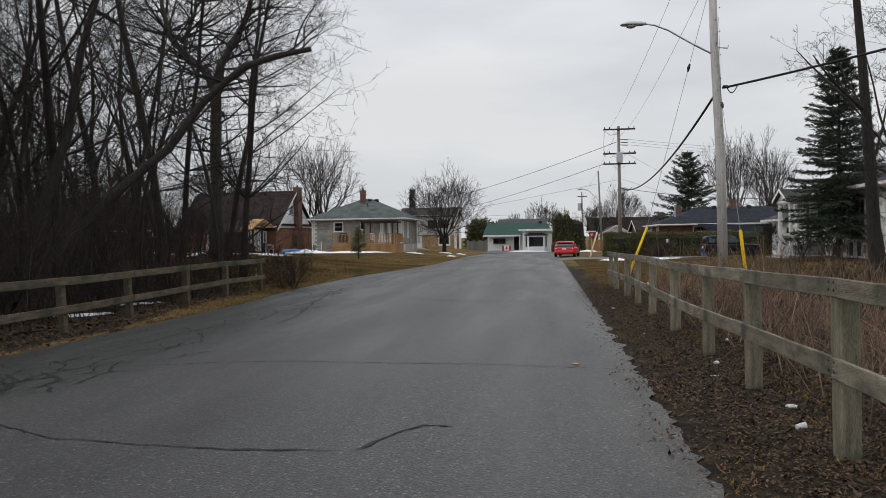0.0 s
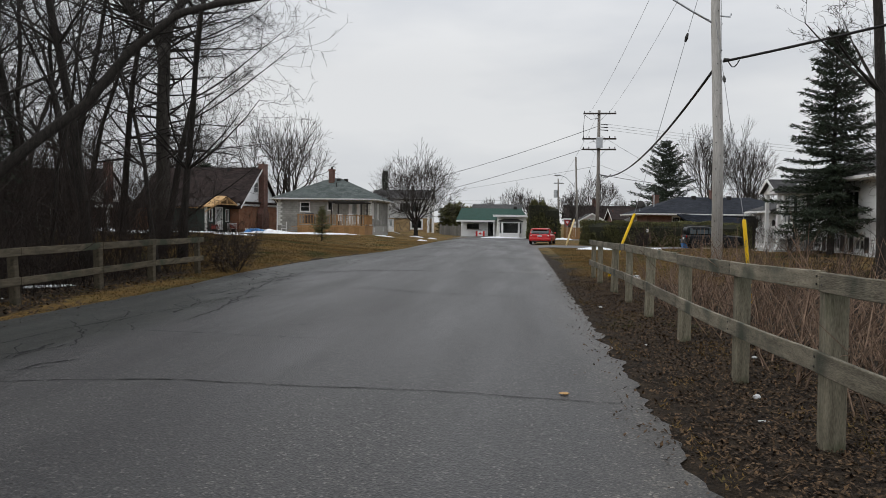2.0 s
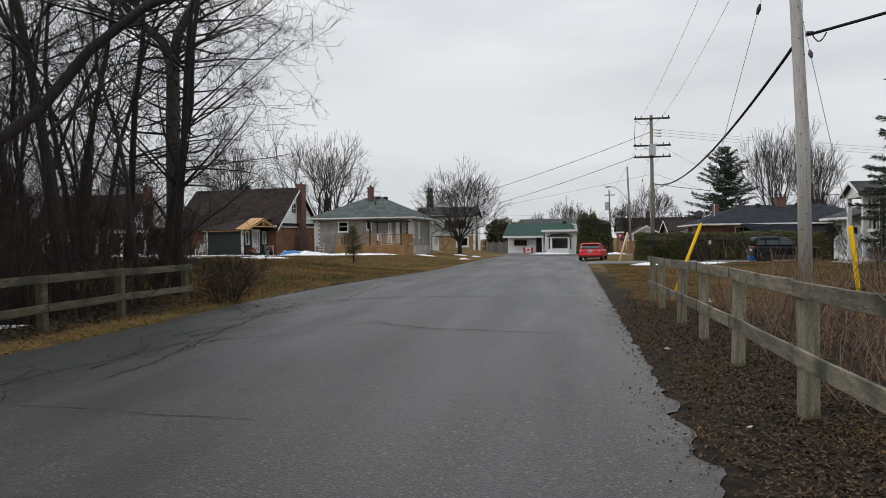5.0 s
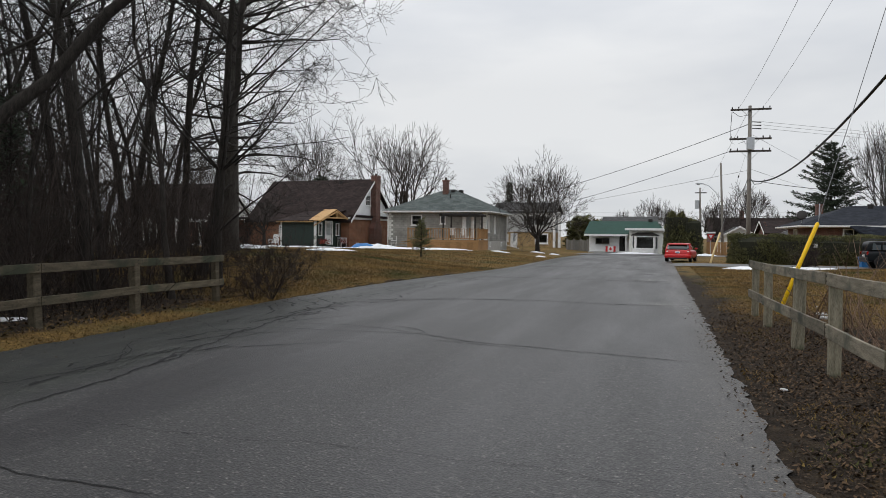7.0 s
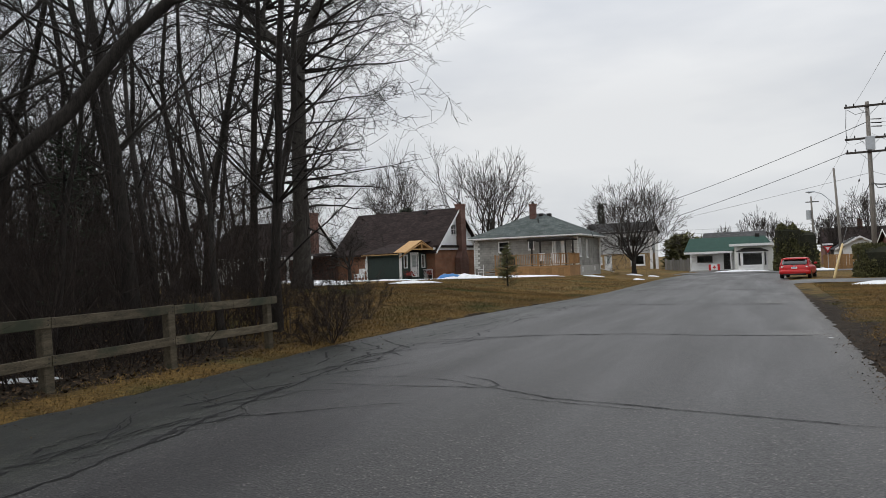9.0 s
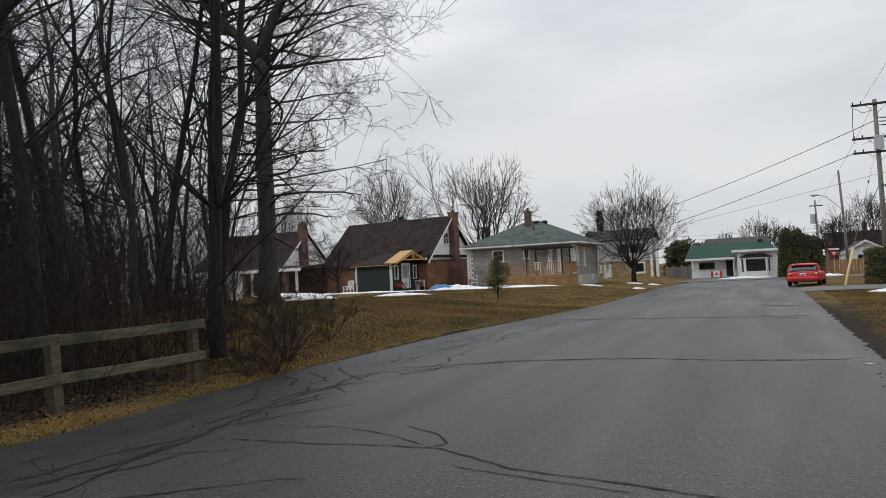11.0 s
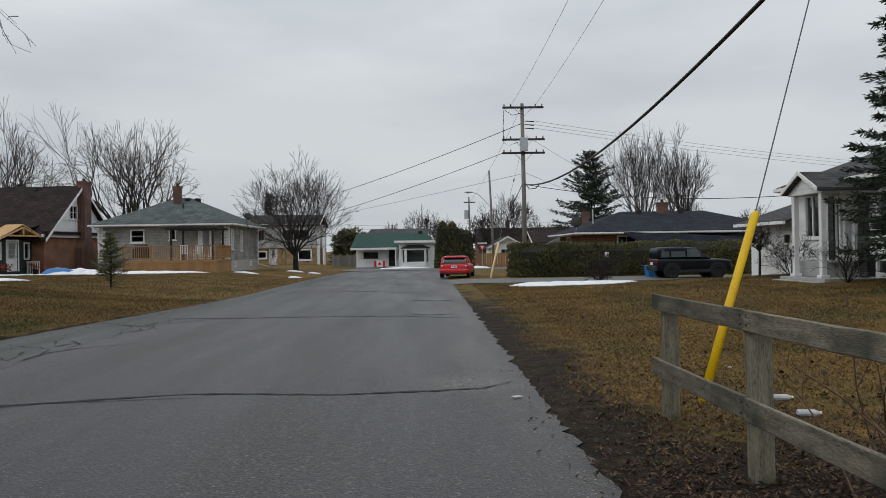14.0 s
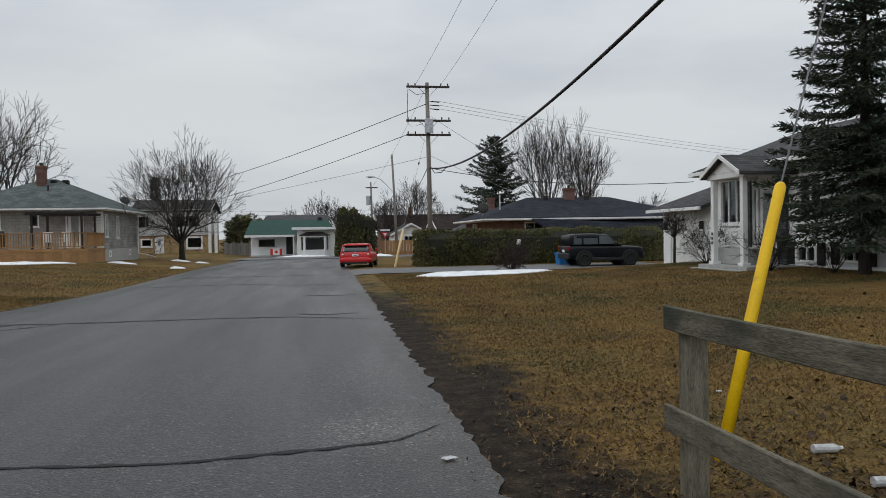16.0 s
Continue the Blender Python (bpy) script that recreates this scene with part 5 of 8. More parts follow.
def grey_house():
    """Block-built bungalow with a hipped roof."""
    h = thing("house", (-23.0, 68.0, 0.35), "grey block bungalow with white quoins and hipped green-grey roof", "house")
    w, d, e = 8.95, 9.0, 3.25
    holes = {"s": [(2.15, 3.15, 2.1, 3.05), (4.85, 5.35, 2.25, 3.05), (7.0, 7.85, 0.9, 3.05)], "e": [(0.9, 1.45, 1.55, 3.05), (3.4, 3.95, 1.45, 3.0), (1.55, 2.05, 0.25, 0.65), (6.2, 6.7, 0.25, 0.65)]}
    s = four_walls(h, 0, 0, w, d, -0.3, e, M_BLOCK, holes)
    window(h, s["s"], 2.15, 3.15, 2.1, 3.05, 1, 2, frame=0.09)
    window(h, s["s"], 4.85, 5.35, 2.25, 3.05, 1, 1)
    door(h, s["s"], 7.0, 7.85, 0.9, 3.05, M_WHITE, [(7.2, 7.65, 1.2, 2.9)])
    window(h, s["e"], 0.9, 1.45, 1.55, 3.05, 1, 2)
    window(h, s["e"], 3.4, 3.95, 1.45, 3.0, 1, 2)
    for u in (1.55, 6.2):
        window(h, s["e"], u, u + 0.5, 0.25, 0.65, 2, 1, sill=False)
    strip_box("foundation", h, s["e"], 0, d, -0.3, 0.78, 0.002, 0.03, M_FOUND)
    for k in range(12):
        for sd, flip in (("s", 1), ("e", 0)):
            ln = 0.42 if (k + flip) % 2 else 0.24
            if sd == "s":
                strip_box("quoin", h, s["s"], w - ln, w + 0.03, 0.8 + 0.2 * k, 0.985 + 0.2 * k, 0.002, 0.03, M_QUOIN)
                strip_box("quoin", h, s["s"], -0.03, ln, 0.8 + 0.2 * k, 0.985 + 0.2 * k, 0.002, 0.03, M_QUOIN)
            else:
                strip_box("quoin", h, s["e"], 0.002, ln, 0.8 + 0.2 * k, 0.985 + 0.2 * k, 0.002, 0.028, M_QUOIN)
                strip_box("quoin", h, s["e"], d - ln, d, 0.8 + 0.2 * k, 0.985 + 0.2 * k, 0.002, 0.028, M_QUOIN)
    hip_roof(h, 0, 0, w, d, e + 0.18, 2.15, M_SHINGLE_GREEN, 0.5, 0.9)
    part("interior_wall", box(bmesh.new(), 0.3, 4.4, -0.2, w - 0.3, 4.5, e - 0.1), M_ROOM, h)
    chimney(h, 4.3, 3.5, e + 0.9, 6.4, 0.5, 0.5, M_BRICK_DARK)
    part("vent_pipe", tube(bmesh.new(), [(5.1, 2.3, e + 0.9), (5.1, 2.3, e + 1.75)], 0.05, 8), M_DARK, h)
    for x, y in ((4.9, 4.0), (5.6, 4.1)):
        part("roof_vent", soft_box(x - 0.2, y - 0.2, 5.2, x + 0.2, y + 0.2, 5.5, 0.05), M_DARK, h)
    part("downpipe", tube(bmesh.new(), [(w + 0.06, 0.3, 3.2), (w + 0.06, 0.3, 0.1)], 0.045, 6), M_WHITE, h)
    part("downpipe", tube(bmesh.new(), [(-0.2, -0.3, 3.2), (-0.06, -0.06, 2.9), (-0.06, -0.06, 0.2)], 0.05, 6), M_WHITE, h)
    part("downpipe", tube(bmesh.new(), [(w + 0.1, d - 0.2, 3.2), (w + 0.06, d - 0.2, 0.35), (w + 1.4, d - 0.8, 0.05)], 0.05, 6), M_WHITE, h)
    dish = thing("satellite_dish", (-13.2, 70.6, 3.6), "grey satellite dish on the roof edge", "dish")
    bm = bmesh.new()
    bmesh.ops.create_uvsphere(bm, u_segments=14, v_segments=8, radius=0.3, matrix=Matrix.Translation((0.0, 0, 0.75)) @ Euler((radians(65), 0, radians(35))).to_matrix().to_4x4() @ Matrix.Diagonal((1, 1, 0.18, 1)))
    part("reflector", bm, M_DARK, dish, smooth=True)
    part("mast", tube(bmesh.new(), [(0, 0.1, -0.15), (-0.35, 0.1, 0.8), (-0.35, 0.1, 1.35)], 0.025, 6), M_DARK, dish)


grey_house()


def deck():
    d = thing("deck", (-20.0, 64.6, 0.3), "new brown timber deck with slatted railing on a bungalow", "deck")
    w, dep, fl = 6.2, 3.4, 0.92
    for i in range(24):
        y = i * dep / 24
        part("deck_board", box(bmesh.new(), 0, y, fl - 0.035, w, y + dep / 24 - 0.008, fl), M_DECK, d)
    s = Side(0, 0, 1, 0)
    e = Side(w, 0, 0, 1)
    for k, ln in ((s, w), (e, dep)):
        n = int(ln / 0.45)
        for i in range(n):
            strip_box("skirt_board", d, k, ln * i / n + 0.004, ln * (i + 1) / n - 0.004, -0.3, fl - 0.16, -0.03, 0.0, M_DECK)
        strip_box("rim_board", d, k, -0.02, ln + 0.02, fl - 0.155, fl - 0.038, -0.02, 0.025, M_DECK)
        strip_box("hand_rail", d, k, 0, ln, fl + 0.9, fl + 0.95, -0.1, 0.02, M_DECK)
        strip_box("low_rail", d, k, 0, ln, fl + 0.1, fl + 0.16, -0.06, -0.02, M_DECK)
        m = int(ln / 0.14)
        for i in range(m):
            strip_box("baluster", d, k, ln * (i + 0.5) / m - 0.02, ln * (i + 0.5) / m + 0.02, fl + 0.16, fl + 0.9, -0.055, -0.02, M_DECK)
        for i in range(int(ln / 1.8) + 1):
            u = min(i * 1.8, ln - 0.1)
            strip_box("post", d, k, u, u + 0.09, fl, fl + 1.0, -0.1, -0.012, M_DECK)
    for i in range(3):
        part("stair_tread", soft_box(-0.9 - 0.3 * i, 1.0, fl - 0.22 * (i + 1), -0.6 - 0.3 * i, 3.0, fl - 0.22 * (i + 1) + 0.05), M_DECK, d)
    pg = thing("pergola", (-16.95, 65.0, 1.22), "dark metal pergola frame standing on the deck", "pergola")
    for x, y in ((0, 0), (2.75, 0), (0, 2.4), (2.75, 2.4)):
        part("post", soft_box(x - 0.06, y - 0.06, 0, x + 0.06, y + 0.06, 2.0), M_DARK, pg)
    for y in (-0.02, 2.42):
        part("beam", soft_box(-0.35, y - 0.05, 2.0, 3.1, y + 0.05, 2.14), M_DARK, pg)
    for i in range(8):
        part("slat", soft_box(-0.2 + 0.42 * i, -0.35, 2.142, -0.12 + 0.42 * i, 2.75, 2.22), M_DARK, pg)
    ch = thing("patio_chair", (-15.6, 66.4, 1.22), "white plastic patio chair on the deck", "chair", "patio chairs")
    part("seat", soft_box(-0.26, -0.26, 0.4, 0.26, 0.24, 0.44), M_WHITE, ch)
    for i in range(5):
        part("back_slat", soft_box(-0.25 + 0.11 * i, 0.2, 0.44, -0.18 + 0.11 * i, 0.24, 0.95), M_WHITE, ch)
    part("back_rail", soft_box(-0.27, 0.19, 0.951, 0.27, 0.25, 1.02), M_WHITE, ch)
    for x in (-0.23, 0.23):
        part("armrest", soft_box(x - 0.04, -0.25, 0.62, x + 0.04, 0.2, 0.66), M_WHITE, ch)
        for y in (-0.22, 0.2):
            part("leg", soft_box(x - 0.025, y - 0.025, 0, x + 0.025, y + 0.025, 0.399), M_WHITE, ch)
    copy_thing(ch, pose(-16.5, 66.2, 1.22, 0, 0, 20))
    copy_thing(ch, pose(-21.6, 65.6, 0.45, 0, 0, -70))
    bb = thing("barbecue", (-19.3, 66.0, 1.22), "black barbecue with a lid on the deck", "barbecue")
    part("cabinet", soft_box(-0.5, -0.25, 0.08, 0.5, 0.25, 0.8, 0.02), M_TRIM, bb)
    part("lid", tube(bmesh.new(), [(-0.38, 0, 0.85), (0.38, 0, 0.85)], 0.26, 14), M_TRIM, bb, smooth=True)
    tp = thing("tarpaulin", (-23.4, 63.2, 0.42), "blue tarpaulin lying over a low heap", "tarpaulin")
    bm = bmesh.new()
    bmesh.ops.create_grid(bm, x_segments=10, y_segments=6, size=1.0)
    for v in bm.verts:
        v.co = Vector((v.co.x * 1.1, v.co.y * 0.5, 0.42 * max(0, 1 - (v.co.x ** 4 + v.co.y ** 4)) + 0.08 * noise.noise(v.co * 3)))
    part("sheet", bm, M_BLUE, tp, smooth=True)


deck()


def brick_house():
    """Storey-and-a-half brick house with a steep roof, white gable and green entrance porch."""
    h = thing("house", (-38.2, 69.6, 0.3), "orange brick house with steep dark roof and white gable", "house", rz=-7)
    w, d, e = 11.3, 8.2, 2.75
    holes = {"s": [(3.4, 4.3, 1.0, 2.1)], "e": [(1.2, 1.7, 0.15, 0.5)]}
    s = four_walls(h, 0, 0, w, d, -0.3, e, M_BRICK, holes)
    window(h, s["s"], 3.4, 4.3, 1.0, 2.1, 2, 1)
    window(h, s["e"], 1.2, 1.7, 0.15, 0.5, 2, 1, sill=False)
    rise = 3.75
    top = lambda z: (max(0.0, (z - e) / rise * (d / 2)), d - max(0.0, (z - e) / rise * (d / 2)))
    wall(h, s["e"], 0, d, e, e + rise - 0.25, M_SIDING, [(2.9, 3.9, e + 1.3, e + 2.35)], board=0.2, top=top, label="white clapboard gable")
    wall(h, s["w"], 0, d, e, e + rise - 0.25, M_SIDING, [], board=0.2, top=top)
    window(h, s["e"], 2.9, 3.9, e + 1.3, e + 2.35, 2, 2)
    gable_roof(h, 0, 0, w, d, e - 0.25, rise + 0.42, M_SHINGLE_BROWN, 'x', 0.42)
    strip_box("frieze", h, s["e"], -0.3, d + 0.3, e - 0.08, e + 0.12, 0.022, 0.16, M_WHITE)
    strip_box("frieze_roof", h, s["e"], -0.3, d + 0.3, e + 0.122, e + 0.34, 0.022, 0.3, M_SHINGLE_BROWN)
    part("interior_wall", box(bmesh.new(), 0.3, 4.4, -0.2, w - 0.3, 4.5, e), M_ROOM, h)
    c = chimney(h, w + 0.32, 4.3, -0.2, 7.0, 0.6, 0.85, M_BRICK_DARK)
    part("chimney_base", prism(bmesh.new(), [(3.5, -0.2), (5.1, -0.2), (5.1, 1.9), (4.73, 2.5), (3.87, 2.5), (3.5, 1.9)], 'x', w + 0.03, w + 0.6), M_BRICK_DARK, c)
    part("roof_vent", soft_box(7.9, 3.6, 6.2, 8.2, 3.9, 6.55), M_DARK, h)
    p = thing("entrance_porch", (-32.75, 65.9, 0.3), "dark green entrance porch with fresh pine gable", "porch", rz=-14)
    pw, pd, pe = 4.1, 4.3, 2.45
    ps = {"s": Side(0, 0, 1, 0), "e": Side(pw, 0, 0, 1), "w": Side(0, pd, 0, -1)}
    wall(p, ps["s"], 0, pw, -0.3, pe, M_GREEN_DARK, (), thick=0.12)
    holes = [(0.4, 0.9, 1.1, 2.3), (1.4, 2.3, 0.3, 2.38), (2.8, 3.3, 1.1, 2.3)]
    wall(p, ps["e"], 0.12, pd, -0.3, pe, M_GREEN_DARK, holes, thick=0.12)
    wall(p, ps["w"], 0, pd - 0.12, -0.3, pe, M_GREEN_DARK, [(1.4, 2.2, 0.2, 2.2)], thick=0.12)
    for q in (holes[0], holes[2]):
        window(p, ps["e"], *q, 1, 1, frame=0.08, sill=False)
    window(p, ps["w"], 1.4, 2.2, 0.2, 2.2, 1, 1, frame=0.1, sill=False)
    door(p, ps["e"], 1.4, 2.3, 0.3, 2.38, M_WHITE, [(1.58, 2.12, 1.2, 2.25)])
    for k in range(2):
        strip_box("glazing_bar", p, ps["e"], 1.58, 2.12, 1.45 + 0.33 * k, 1.48 + 0.33 * k, -0.04, -0.03, M_WHITE)
    strip_box("corner_trim", p, ps["s"], pw - 0.14, pw + 0.03, -0.2, pe, 0.002, 0.03, M_WHITE)
    strip_box("corner_trim", p, ps["s"], -0.03, 0.12, -0.2, pe, 0.002, 0.03, M_WHITE)
    strip_box("corner_trim", p, ps["e"], 0.004, 0.14, -0.2, pe, 0.002, 0.03, M_WHITE)
    strip_box("corner_trim", p, ps["e"], 3.7, 3.84, -0.2, pe, 0.002, 0.03, M_WHITE)
    part("roof", slab([[(-0.3, -0.35, pe + 0.02), (pw + 0.05, -0.35, pe + 0.02), (pw + 0.05, pd + 0.5, pe + 1.25), (-0.3, pd + 0.5, pe + 1.25)]], 0.1), M_SHINGLE_BROWN, p)
    strip_box("fascia", p, ps["s"], -0.3, pw + 0.05, pe - 0.14, pe - 0.002, 0.3, 0.35, M_TIMBER)
    gm = 1.85
    part("gable_roof", slab([[(pw - 0.5, -0.3, pe + 0.06), (pw + 0.9, -0.3, pe + 0.06), (pw + 0.9, gm, pe + 1.08), (pw - 0.5, gm, pe + 1.08)], [(pw + 0.9, 4.0, pe + 0.06), (pw - 0.5, 4.0, pe + 0.06), (pw - 0.5, gm, pe + 1.08), (pw + 0.9, gm, pe + 1.08)]], 0.07), M_TIMBER, p, "fresh pine roof boards")
    for y in (-0.2, 3.9):
        part("rafter", tube(bmesh.new(), [(pw + 0.9, y, pe + 0.0), (pw + 0.9, gm, pe + 0.84)], 0.07, 5), M_TIMBER, p)
        part("bracket", tube(bmesh.new(), [(pw + 0.03, y, pe - 0.45), (pw + 0.85, y, pe - 0.02)], 0.05, 5), M_TIMBER, p)
    part("tie_beam", soft_box(pw + 0.84, 0.6, pe + 0.22, pw + 0.96, 3.1, pe + 0.34), M_TIMBER, p)
    part("king_post", soft_box(pw + 0.85, gm - 0.06, pe + 0.342, pw + 0.95, gm + 0.06, pe + 0.8), M_TIMBER, p)
    part("step", soft_box(pw + 0.002, 1.1, -0.2, pw + 0.9, 2.6, 0.12), M_CONCRETE, p)
    rl = part("rail", soft_box(pw + 0.1, 2.9, 0.9, pw + 1.2, 2.96, 0.97), M_WHITE, p)
    for k in range(8):
        part("baluster", soft_box(pw + 0.15 + 0.14 * k, 2.91, -0.1, pw + 0.19 + 0.14 * k, 2.95, 0.899, 0.004), M_WHITE, rl)
    pl = thing("flower_pot", (-28.2, 65.4, 0.42), "pot of dried red flowers by the porch", "plant pot")
    part("pot", tube(bmesh.new(), [(0, 0, -0.1), (0, 0, 0.3)], [0.15, 0.2], 10), M_DARK, pl)
    rng = np.random.default_rng(5)
    c0 = rng.normal(0, 1, (120, 3)) * [0.22, 0.2, 0.14] + [0, 0, 0.45]
    v, f = leafy_cloud(rng, c0, np.tile([0, 0, 1.0], (120, 1)), 0.12, 0.7)
    tagged(array_part("flower_mass", v, f, M_FLOWER, pl), kind="stuff")
    copy_thing(pl, pose(-27.8, 64.8, 0.42, 0, 0, 60))
    copy_thing(pl, pose(-27.2, 67.5, 0.42, 0, 0, 130))
    # covered walk beside the house
    c = thing("carport", (-47.0, 66.5, 0.3), "long low open carport with posts and a dark roof", "carport")
    part("roof", slab([[(-2, -1.2, 2.55), (8.9, -1.2, 2.55), (8.9, 4, 2.9), (-2, 4, 2.9)]], 0.14), M_SHINGLE_BROWN, c)
    part("fascia", soft_box(-2, -1.26, 2.28, 8.9, -1.205, 2.56), M_WHITE, c)
    for x in (-1.6, 0.9, 3.2, 4.2, 5.8, 8.2):
        part("post", soft_box(x - 0.1, -1.0, -0.3, x + 0.1, -0.8, 2.4), M_WHITE, c)
    for x in (2.1, 4.9, 6.8):
        part("pier", soft_box(x - 0.28, -0.9, -0.3, x + 0.28, -0.5, 2.4), M_BRICK_DARK, c)
    part("back_wall", box(bmesh.new(), -2, 3.5, -0.3, 8.7, 3.7, 2.6), M_BRICK_DARK, c)
    # white house behind the trees
    h = thing("house", (-55.0, 70.5, 0.4), "white gabled house with a brick chimney behind trees", "house")
    s = four_walls(h, 0, 0, 11, 8, -0.3, 3.0, M_SIDING, {"s": [(2, 3.2, 0.9, 2.2), (6, 7.2, 0.9, 2.2)]}, board=0.0)
    window(h, s["s"], 2, 3.2, 0.9, 2.2, 2, 1)
    window(h, s["s"], 6, 7.2, 0.9, 2.2, 2, 1)
    top = lambda z: (max(0.0, (z - 3.0) / 3.4 * 4), 8 - max(0.0, (z - 3.0) / 3.4 * 4))
    wall(h, s["e"], 0, 8, 3.0, 6.2, M_SIDING, [(3, 4.6, 4.0, 5.2)], board=0.2, top=top)
    window(h, s["e"], 3, 4.6, 4.0, 5.2, 2, 1)
    gable_roof(h, 0, 0, 11, 8, 2.8, 3.7, M_SHINGLE_BROWN, 'x')
    chimney(h, 11.3, 3.2, -0.2, 7.2, 0.6, 0.9, M_BRICK_DARK)
    # white board fence behind the woods
    f = thing("board_fence", (-62, 58, 0.5), "white board fence behind the woods", "fence")
    for i in range(56):
        part("board", box(bmesh.new(), i * 0.42, 0, -0.1, i * 0.42 + 0.3, 0.03, 1.75 + 0.06 * math.sin(i * 2.1)), M_WHITE, f)
    for z in (0.4, 1.4):
        part("rail", box(bmesh.new(), 0, 0.032, z, 23.5, 0.08, z + 0.1), M_WHITE, f)
    ad = thing("garden_chair", (-31.9, 63.2, gz(-31.9, 63.2)), "white wooden slatted garden chair on snow", "chair")
    part("seat", soft_box(-0.3, -0.3, 0.32, 0.3, 0.25, 0.37), M_WHITE, ad)
    for i in range(5):
        b = part("back_slat", soft_box(-0.29 + 0.12 * i, 0, 0, -0.2 + 0.12 * i, 0.03, 0.75), M_WHITE, ad)
        b.matrix_basis = pose(0, 0.24, 0.36, -20, 0, 0)
    for x in (-0.32, 0.32):
        part("armrest", soft_box(x - 0.06, -0.35, 0.55, x + 0.06, 0.35, 0.59), M_WHITE, ad)
        part("leg", soft_box(x - 0.03, -0.3, -0.05, x + 0.03, -0.22, 0.549), M_WHITE, ad)
        part("leg", soft_box(x - 0.03, 0.2, -0.05, x + 0.03, 0.28, 0.549), M_WHITE, ad)


brick_house()


def yellow_house():
    zb = road_z(108)
    h = thing("house", (-22.4, 108.0, zb), "two-storey tan brick and white clapboard house", "house")
    w, d = 8.6, 8.0
    holes = {"s": [(0.9, 2.2, 1.2, 2.2), (2.6, 3.4, 0.25, 2.3), (6.0, 7.9, 0.9, 2.4)]}
    s = four_walls(h, 0, 0, w, d, -0.3, 2.55, M_BRICK_TAN, holes)
    window(h, s["s"], 0.9, 2.2, 1.2, 2.2, 1, 1, frame=0.16)
    door(h, s["s"], 2.6, 3.4, 0.25, 2.3, M_WHITE, [(2.8, 3.2, 1.3, 2.2)])
    window(h, s["s"], 6.0, 7.9, 0.9, 2.4, 1, 1, frame=0.2)
    up = {"s": [(0.7, 1.5, 3.6, 4.8), (4.8, 5.6, 3.6, 4.8), (6.4, 7.2, 3.6, 4.8)]}
    s2 = four_walls(h, 0, -0.12, w, d, 2.55, 5.6, M_SIDING_GREY, up, board=0.22, name="upper_wall")
    for a, b, c, e in up["s"]:
        window(h, s2["s"], a, b, c, e, 1, 2, mat=M_DARK)
        for u in (a - 0.35, b + 0.05):
            strip_box("shutter", h, s2["s"], u, u + 0.3, c, e, 0.025, 0.06, M_DARK)
    gable_roof(h, 0, 0, w, d, 5.45, 1.5, M_SHINGLE_GREY, 'x')
    for x in (8.75, 9.45):
        part("porch_post", soft_box(x - 0.17, -0.3, -0.3, x + 0.17, 0.04, 5.4), M_WHITE, h)
    part("interior_wall", box(bmesh.new(), 0.3, 3, 0, w - 0.3, 3.1, 5.4), M_ROOM, h)
    f = thing("board_fence", (-11.5, 104.0, road_z(104)), "grey weathered board fence between the houses", "fence")
    for i in range(11):
        part("board", box(bmesh.new(), i * 0.3, 0, -0.1, i * 0.3 + 0.28, 0.03, 1.5 + 0.2 * (i % 3 == 0)), M_GREY_WOOD, f)


yellow_house()


